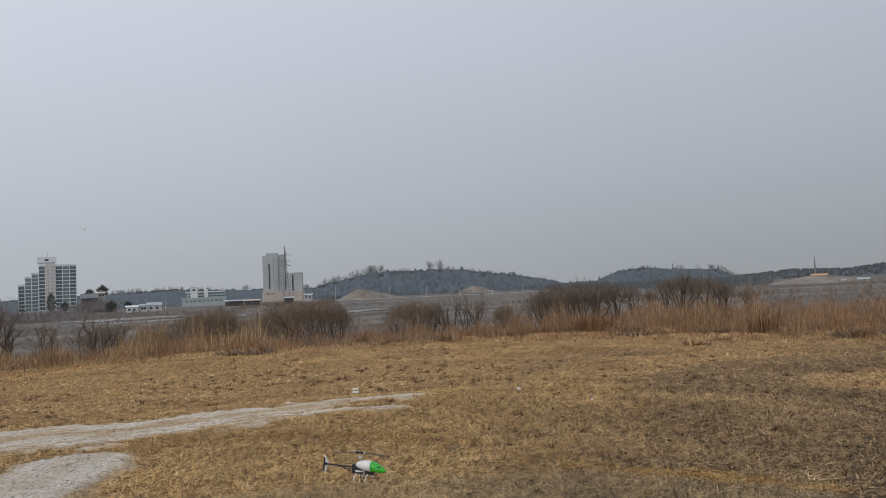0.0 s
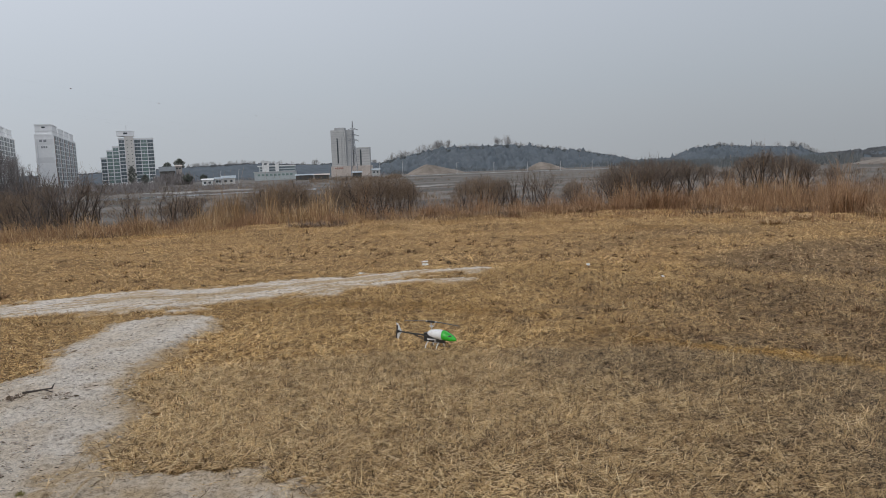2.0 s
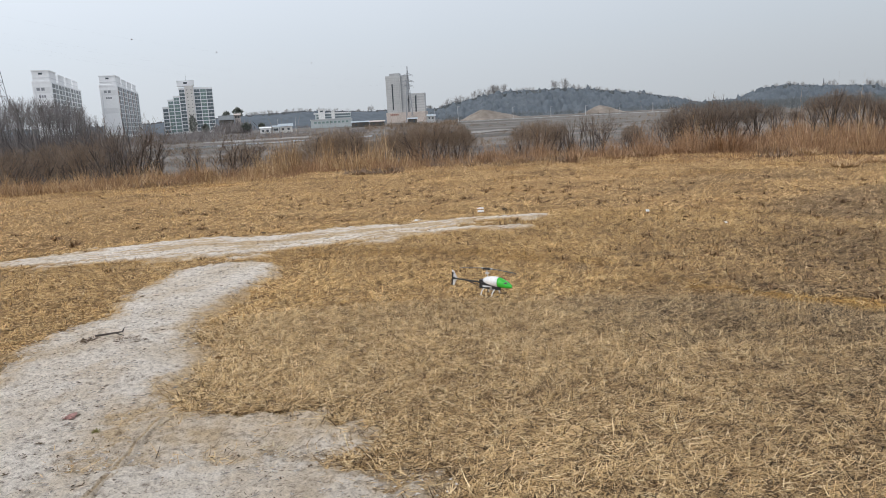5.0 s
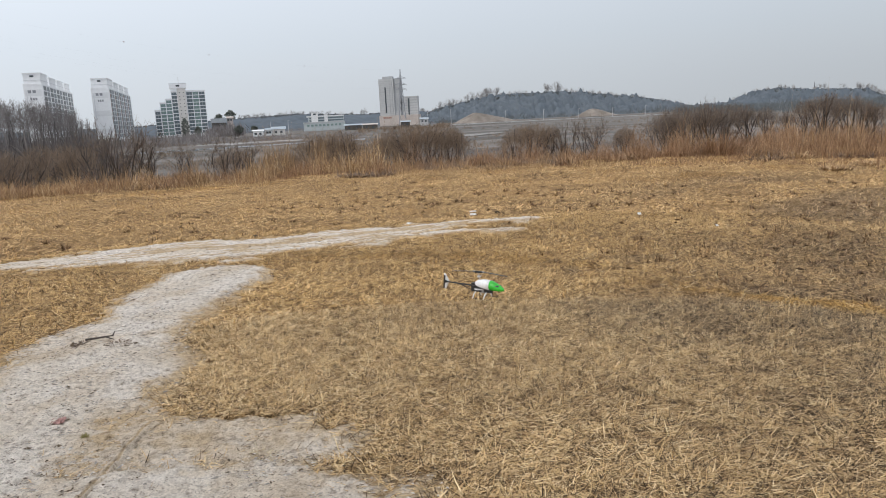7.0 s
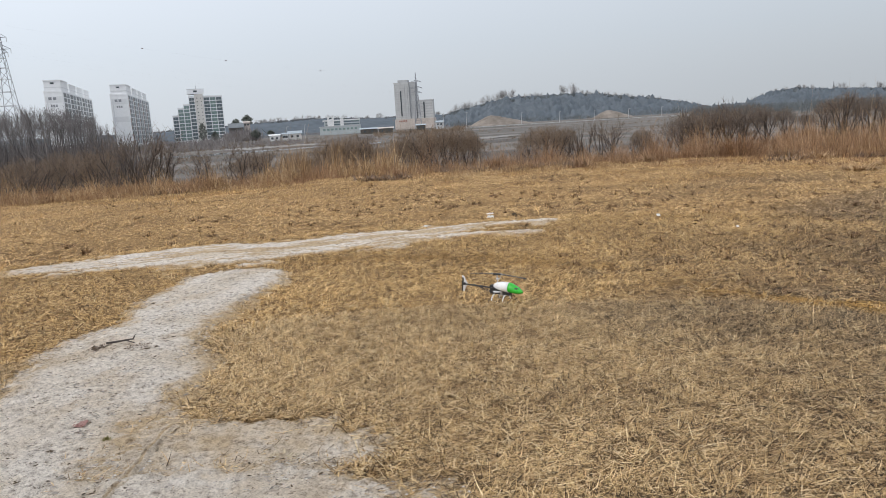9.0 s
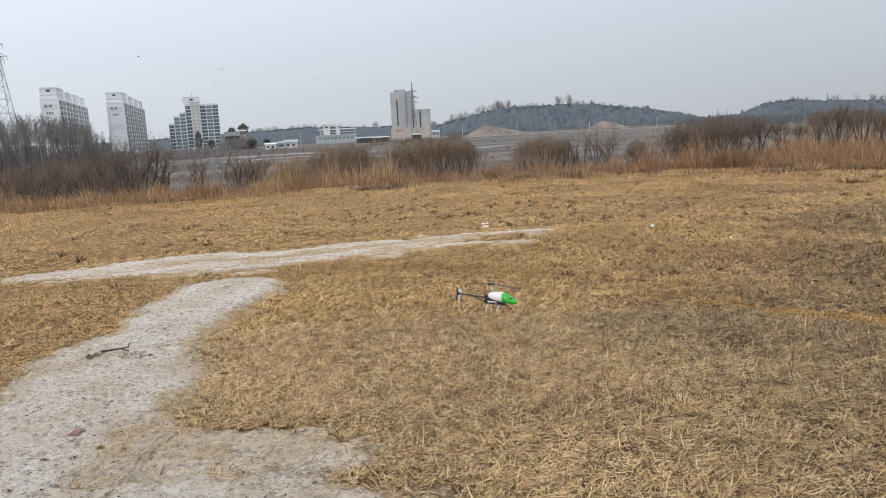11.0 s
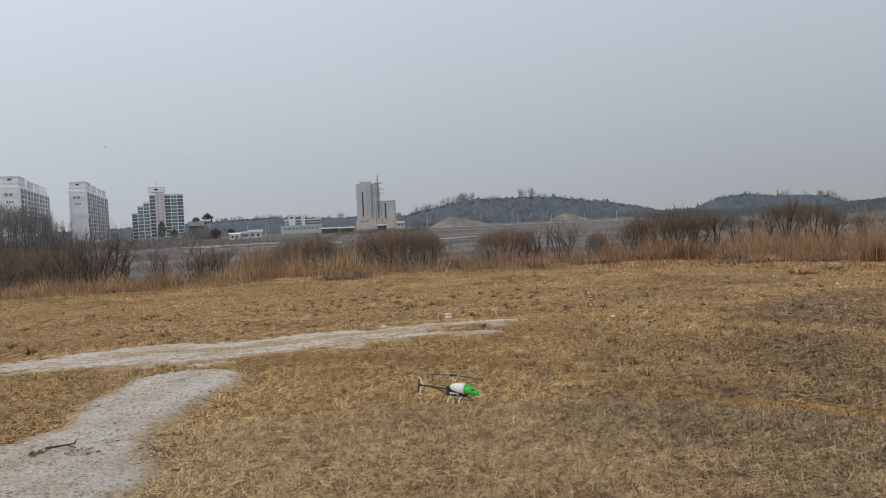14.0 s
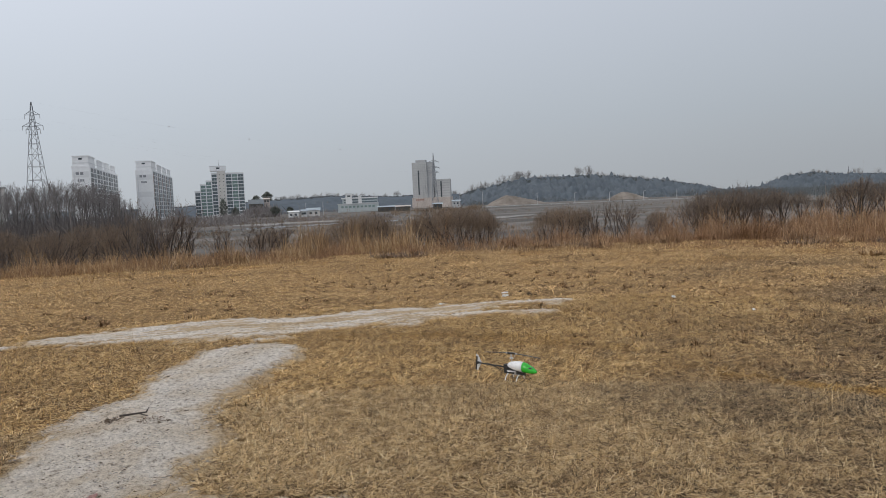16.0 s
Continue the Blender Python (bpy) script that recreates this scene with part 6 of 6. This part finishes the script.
def debris(name, n, which, mat, s0, s1, flat, label, box_, seed):
    """Crumbs, bits of stalk and bark strewn over bare ground."""
    g = np.random.default_rng(seed)
    x, y = g.uniform(box_[0], box_[1], n), g.uniform(box_[2], box_[3], n)
    m = bare(x, y)
    inside = np.maximum(m[0], m[1]) if which < 0 else m[which]
    k = (inside > 0.05) & (g.random(n) < np.clip(0.5 + 0.6 * wob(x, y, 0.7, 81), 0.1, 1))
    x, y = x[k], y[k]
    n = len(x)
    z = height(x, y) + 0.029
    s = g.uniform(s0, s1, n) * (0.5 + g.random(n) ** 3 * 1.5)
    a = g.normal(0.3, 0.6, n)
    V = []
    for dx, dy, dz in ((-1, 0, 0), (0, -0.32, 0), (1, 0, 0), (0, 0.32, 0), (0.1, 0, 1)):
        V.append(np.stack([x + s * (dx * np.cos(a) - dy * np.sin(a)) * g.uniform(0.7, 1.3, n), y + s * (dx * np.sin(a) + dy * np.cos(a)), z + s * flat * dz], 1))
    v = np.stack(V, 1).reshape(-1, 3)
    o = np.arange(n)[:, None] * 5
    f = np.concatenate([o + np.array([[p, q, 4]]) for p, q in ((0, 1), (1, 2), (2, 3), (3, 0))])
    ob = mesh_np(name, v, f, M[mat])
    tagged(ob, label, "debris", kind="stuff")


debris("crumbs", 26000, 1, "clod", 0.004, 0.010, 0.3, "dark crumbs of soil strewn over the sandy path", (-5.2, 0.5, 1.5, 8.5), 501)
debris("crumbs", 5000, 0, "clod", 0.006, 0.016, 0.35, "dark crumbs of soil strewn over the wheel track", (-12, 0.5, 5, 11.5), 502)
debris("crumbs", 2600, 1, "clod", 0.007, 0.016, 0.3, "dark flat crumbs and bark bits on the sandy path", (-5.2, 0.5, 1.5, 8.5), 506)
debris("crumbs", 42000, 1, "sand_crumb", 0.003, 0.007, 0.7, "pale lumps of dry sand on the path", (-5.2, 0.5, 1.8, 8.5), 507)
debris("crumbs", 26000, 1, "grey_crumb", 0.006, 0.014, 0.35, "grey-brown crumbs of soil on the path", (-5.2, 0.5, 1.8, 8.5), 509)
debris("crumbs", 6000, 0, "sand_crumb", 0.006, 0.012, 0.4, "pale lumps of dry sand on the track", (-12, 0.5, 5, 11.5), 508)
debris("crumbs", 4500, 0, "grey_crumb", 0.008, 0.018, 0.2, "grey-brown crumbs of soil on the track", (-12, 0.5, 5, 11.5), 510)
debris("chaff", 5000, 1, "straw_plain", 0.004, 0.011, 0.15, "pale straw chaff strewn over the sandy path", (-5.2, 0.5, 1.5, 8.5), 503)

# heap of black crumbs beside the branch
tuft("dry_clump", -3.63, 4.9, 260, 0.012, 0.034, 0.085, 0.005, "scrub", "matted clump of dead grey stalks on the path", "litter", 408, "", 1.5, 0.034)
tuft("dry_clump", -3.33, 4.92, 150, 0.012, 0.032, 0.10, 0.005, "tuft", "thin mat of brown stalks on the path", "litter", 409, "", 1.5, 0.034)
debris("crumbs", 350, 1, "clod", 0.005, 0.012, 0.6, "heap of black crumbs beside the fallen twig", (-3.74, -3.52, 4.84, 4.95), 504)
debris("crumbs", 450, 1, "clod", 0.004, 0.011, 0.5, "heap of black crumbs beside the fallen twig", (-3.46, -3.2, 4.87, 4.97), 505)


def stubble(name, n, r0, r1, lo, hi, label, mat="tuft", l0=0.03, l1=0.08, w=0.012, gate=0.55, k_len=0.5):
    """Small dark withered stalks and gaps in the turf, gathered in flecks."""
    x, y = scatter(n, r0, r1, lo, hi)
    f = wob(x, y, k_len, 91) + 0.7 * wob(x, y, k_len * 3, 92)
    k = on_turf(x, y, 0.0) & (f > gate)
    x, y = x[k], y[k]
    n = len(x)
    v, fa = blades(x, y, rng.uniform(l0, l1, n), w * rng.uniform(0.6, 1.4, n), rng.uniform(0.8, 1.55, n), rng.uniform(0, 6.283, n), rng.uniform(0, 0.4, n))
    ob = mesh_np(name, v, fa, M[mat], {"zone": np.zeros(len(v)), "rust": np.zeros(len(v))})
    tagged(ob, label, "weeds", kind="stuff")


stubble("withered_weeds", 60000, 9, 22.5, -44, 34, "dark withered weed flecks over the field", gate=0.85, k_len=0.8)
stubble("withered_weeds", 90000, 2.4, 9.5, -44, 34, "dark withered stalks between straw", l0=0.03, l1=0.09, w=0.006, gate=0.6, k_len=0.22)


def clods(name, n, r0, r1, lo, hi, label, seed):
    """Scattered small dark weed stools, a dozen stalks each."""
    g = np.random.default_rng(seed)
    x, y = scatter(n, r0, r1, lo, hi)
    k = on_turf(x, y, 0.0)
    x, y = np.repeat(x[k], 26), np.repeat(y[k], 26)
    s = np.repeat(g.uniform(0.03, 0.085, k.sum()), 26)
    q = len(x)
    a, r = g.uniform(0, 6.283, q), np.sqrt(g.random(q)) * s
    v, f = blades(x + r * np.cos(a), y + r * np.sin(a), g.uniform(0.6, 1.3, q) * s, g.uniform(0.008, 0.016, q), np.abs(g.normal(1.0, 0.35, q)), a, g.uniform(0, 0.5, q))
    ob = mesh_np(name, v, f, M["tuft"], {"zone": np.zeros(len(v)), "rust": np.zeros(len(v))})
    tagged(ob, label, "weeds", kind="stuff")


clods("weed_stools", 170, 11, 22, -43, 33, "small dark brown weed stools dotted over the field", 601)
clods("weed_stools", 110, 6.5, 13, -4, 33, "small dark brown withered leaf clumps on the field", 603)
clods("weed_stools", 60, 8.5, 13, -40, -4, "small dark brown withered leaf clumps on the field", 604)
clods("weed_stools", 90, 13, 16, -22, 8, "small dark brown weed stools dotted over the field", 602)


def dead_leaves(n, x0, x1, y0, y1, s0, s1, gate, mat, label, seed):
    """Curled withered leaves: a folded blade of two halves, lying in loose drifts."""
    g = np.random.default_rng(seed)
    x, y = g.uniform(x0, x1, n), g.uniform(y0, y1, n)
    k = on_turf(x, y, 0.0) & (wob(x, y, 0.7, 97) + 0.7 * wob(x, y, 0.25, 98) > gate)
    x, y = x[k], y[k]
    n = len(x)
    s, a = g.uniform(s0, s1, n), g.uniform(0, 6.283, n)
    z = height(x, y) + g.uniform(0.008, 0.018, n)
    fold, tip = g.uniform(0.1, 0.7, n), g.uniform(0.1, 0.8, n)
    V = []
    for u, w, h in ((-1, 0, 0.0), (-0.2, -0.5, 1.0), (-0.1, 0, 0.0), (-0.2, 0.5, 1.0), (0.6, -0.3, 0.9), (0.6, 0.3, 0.9), (1, 0, 0.0)):
        up = s * (h * fold * 0.6 + max(u, 0) * tip * 0.6)
        V.append(np.stack([x + s * (u * np.cos(a) - w * np.sin(a)), y + s * (u * np.sin(a) + w * np.cos(a)), z + up], 1))
    v = np.stack(V, 1).reshape(-1, 3)
    o = np.arange(n)[:, None] * 7
    f = np.concatenate([o + np.array([[p, q, r]]) for p, q, r in ((0, 1, 2), (0, 2, 3), (1, 4, 2), (2, 4, 6), (2, 6, 5), (2, 5, 3))])
    ob = mesh_np("dead_leaves", v, f, M[mat], {"zone": np.zeros(len(v)), "rust": np.zeros(len(v))})
    tagged(ob, label, "leaves", kind="stuff")


dead_leaves(1500, 0.2, 9.0, 7.0, 14.0, 0.02, 0.05, 0.55, "leaf_brown", "dark brown curled dead leaves drifted over the cropped field", 611)
dead_leaves(900, 0.0, 4.5, 4.2, 7.2, 0.012, 0.028, 0.45, "leaf_brown", "small red-brown curled dead leaves between the straw", 612)
dead_leaves(500, -9.0, 0.2, 10.8, 17.0, 0.02, 0.045, 0.7, "leaf_brown", "dark brown curled dead leaves scattered past the track", 613)


def long_straw(n, r0, r1, lo, hi, l0, l1, w):
    """Single pale stalks, kinked once, lying on top of the mat."""
    x, y = scatter(n, r0, r1, lo, hi)
    k = on_turf(x, y, 0.0) & (wob(x, y, 0.4, 99) > -0.3)
    x, y = x[k], y[k]
    n = len(x)
    z = height(x, y) + rng.uniform(0.012, 0.03, n)
    v, f = blades(x, y, rng.uniform(l0, l1, n), w * rng.uniform(0.7, 1.3, n), rng.uniform(1.3, 1.58, n), rng.normal(0.2, 1.0, n) + np.where(rng.random(n) < 0.5, 3.14, 0), rng.normal(-0.05, 0.25, n), z)
    zone, rust = zones(x, y)
    ob = mesh_np("stalks", v, f, M["straw_pale"], {"zone": np.repeat(zone * 0.6, 5), "rust": np.zeros(len(v))})
    tagged(ob, "long pale bent stalks lying loose on the straw", "grass", kind="stuff")


long_straw(5200, 2.3, 6.5, -40, 28, 0.08, 0.19, 0.0046)
long_straw(3200, 6.3, 10.5, -42, 32, 0.08, 0.18, 0.006)


def pale_stubble(n, r0, r1, seed):
    x, y = scatter(n, r0, r1, -44, 34)
    k = on_turf(x, y, 0.0) & (wob(x, y, 0.8, 95) + 0.8 * wob(x, y, 2.6, 96) > 0.2)
    x, y = x[k], y[k]
    n = len(x)
    v, f = blades(x, y, rng.uniform(0.025, 0.05, n), rng.uniform(0.004, 0.007, n), rng.uniform(1.0, 1.55, n), rng.uniform(0, 6.283, n), rng.uniform(0, 0.5, n))
    zone, rust = zones(x, y)
    ob = mesh_np("stubble", v, f, M["straw_pale"], {"zone": np.repeat(zone * 0.7, 5), "rust": np.zeros(len(v))})
    tagged(ob, "pale bent cut stubble on the field", "grass", kind="stuff")


pale_stubble(4500, 9.5, 21.5, 5)


# ---- model helicopter, standing on its skids ----
def loft(bm, rings, close=True):
    """Skin rings of equal point count into a closed body."""
    vs = [[bm.verts.new(p) for p in r] for r in rings]
    n = len(vs[0])
    for a, b in zip(vs[:-1], vs[1:]):
        for k in range(n):
            bm.faces.new((a[k], a[(k + 1) % n], b[(k + 1) % n], b[k]))
    bm.faces.new(vs[0][::-1])
    bm.faces.new(vs[-1])
    for f in bm.faces:
        f.smooth = True
    bmesh.ops.recalc_face_normals(bm, faces=bm.faces[:])
    return bm


def helicopter(x, y, heading):
    t = thing("model_helicopter", pose(x, y, ground_z(x, y) + 0.012, 0, 0, heading), "small model helicopter with green and white canopy standing on grass", "helicopter")

    def body(sections, lo, hi):
        rings = []
        for px, cz, hw, hu, hd in sections:
            rings.append([(px, hw * math.cos(a), cz + (hu if math.sin(a) > 0 else hd) * math.sin(a)) for a in [lo + (hi - lo) * k / 15 for k in range(16)]])
        return rings

    # canopy: green nose, white flanks
    nose = [(0.270, 0.108, 0.004, 0.004, 0.004), (0.262, 0.108, 0.016, 0.014, 0.014), (0.24, 0.112, 0.030, 0.027, 0.024), (0.20, 0.120, 0.042, 0.042, 0.034), (0.15, 0.13, 0.049, 0.055, 0.042), (0.12, 0.133, 0.050, 0.059, 0.044)]
    tail = [(0.12, 0.133, 0.050, 0.059, 0.044), (0.07, 0.137, 0.048, 0.058, 0.044), (0.02, 0.14, 0.043, 0.052, 0.040), (-0.03, 0.142, 0.034, 0.040, 0.03), (-0.06, 0.144, 0.022, 0.022, 0.018)]
    canopy = part("canopy", loft(bmesh.new(), body(nose, 0, 2 * math.pi * 15 / 16)), M["green"], t, "glossy green canopy nose")
    part("canopy_rear", loft(bmesh.new(), body(tail, 0, 2 * math.pi * 15 / 16)), M["canopy_white"], canopy, "glossy white canopy rear")
    bm = box(bmesh.new(), 0.155, 0.225, -0.0365, 0.0365, 0.135, 0.150, 0.008)
    part("windscreen", bm, M["black"], canopy, "dark painted windscreen")
    # frame, motor and servos
    part("frame", box(bmesh.new(), -0.11, 0.13, -0.020, 0.020, 0.062, 0.150, 0.004), M["black"], t, "black carbon side frames")
    part("motor", rod(bmesh.new(), (0.03, 0, 0.055), (0.03, 0, 0.10), 0.024, None, 16), M["metal"], t)
    part("main_gear", rod(bmesh.new(), (-0.02, 0, 0.088), (-0.02, 0, 0.096), 0.052, None, 24), M["canopy_white"], t, "white plastic main gear")
    for sy in (-1, 1):
        part("servo", box(bmesh.new(), -0.09, -0.055, sy * 0.021 if sy > 0 else -0.036, 0.036 if sy > 0 else -0.021, 0.10, 0.128, 0.002), M["black"], t)
    # mast, head and blades
    part("mast", rod(bmesh.new(), (-0.02, 0, 0.14), (-0.02, 0, 0.272), 0.0045, None, 10), M["metal"], t)
    part("swashplate", rod(bmesh.new(), (-0.02, 0, 0.214), (-0.02, 0, 0.224), 0.022, 0.018, 16), M["metal"], t)
    head = part("rotor_head", box(bmesh.new(), -0.065, 0.025, -0.010, 0.010, 0.256, 0.274, 0.003), M["black"], t)
    for s in (-1, 1):
        bm = bmesh.new()
        sec = [(0.045, 0.012, 0.003), (0.06, 0.016, 0.0025), (0.12, 0.017, 0.002), (0.30, 0.016, 0.0016), (0.335, 0.012, 0.001)]
        rings = [[(-0.02 + s * px, c * math.cos(a), 0.266 - 0.02 * (px / 0.335) ** 2 + th * math.sin(a)) for a in [2 * math.pi * k / 10 for k in range(10)]] for px, c, th in sec]
        part("rotor_blade", loft(bm, rings), M["black"], t, "black rotor blade at rest")
        part("blade_grip", rod(bmesh.new(), (-0.02 + s * 0.02, 0, 0.265), (-0.02 + s * 0.065, 0, 0.265), 0.010, 0.008, 10), M["metal"], head)
        part("link_rod", rod(bmesh.new(), (-0.02 + s * 0.02, 0.018, 0.222), (-0.02 + s * 0.03, 0.016, 0.262), 0.002, None, 6), M["metal"], head)
    # boom, fins and tail rotor
    boom = part("tail_boom", rod(bmesh.new(), (-0.09, 0, 0.118), (-0.44, 0, 0.128), 0.0085, 0.0075, 12), M["black"], t)
    for sy in (-1, 1):
        part("boom_strut", rod(bmesh.new(), (-0.09, sy * 0.016, 0.072), (-0.26, sy * 0.004, 0.118), 0.003, None, 6), M["black"], boom)

    def fin(pts, y0, y1):
        bm = bmesh.new()
        lo = [bm.verts.new((px, y0, pz)) for px, pz in pts]
        hi = [bm.verts.new((px, y1, pz)) for px, pz in pts]
        bm.faces.new(lo)
        bm.faces.new(hi[::-1])
        for k in range(len(pts)):
            q = (k + 1) % len(pts)
            bm.faces.new((lo[k], hi[k], hi[q], lo[q]))
        bmesh.ops.recalc_face_normals(bm, faces=bm.faces[:])
        return bm

    part("tail_fin", fin([(-0.40, 0.125), (-0.445, 0.205), (-0.47, 0.215), (-0.458, 0.12), (-0.47, 0.05), (-0.452, 0.045), (-0.425, 0.10)], 0.012, 0.0145), M["canopy_white"], boom, "white vertical tail fin")
    part("gearbox", box(bmesh.new(), -0.46, -0.43, -0.012, 0.012, 0.115, 0.142, 0.003), M["black"], boom)
    for s in (-1, 1):
        part("tail_blade", fin([(-0.445 - 0.008, 0.128), (-0.445 + 0.008, 0.128), (-0.445 + 0.009 + s * 0.01, 0.128 + s * 0.07), (-0.445 - 0.009 + s * 0.01, 0.128 + s * 0.07)], -0.020, -0.0175), M["black"], boom)
    # landing gear
    for sy in (-1, 1):
        skid = part("skid", rod(bmesh.new(), (-0.10, sy * 0.075, 0.004), (0.13, sy * 0.075, 0.004), 0.0042, None, 8), M["black"], t, "black skid tube")
        rod(bm := bmesh.new(), (0.13, sy * 0.075, 0.004), (0.155, sy * 0.073, 0.020), 0.0042, 0.003, 8)
        part("skid_tip", bm, M["black"], skid)
    for px in (-0.055, 0.075):
        bm = bmesh.new()
        pts = [(-0.075, 0.004), (-0.066, 0.030), (-0.045, 0.052), (-0.016, 0.064), (0.016, 0.064), (0.045, 0.052), (0.066, 0.030), (0.075, 0.004)]
        for (ya, za), (yb, zb) in zip(pts[:-1], pts[1:]):
            rod(bm, (px, ya, za), (px, yb, zb), 0.0055, None, 8)
        part("landing_strut", bm, M["canopy_white"], t, "white plastic landing strut")
    return t


heli = helicopter(-0.72, 6.3, -28)
heli.scale = (0.88, 0.88, 0.88)
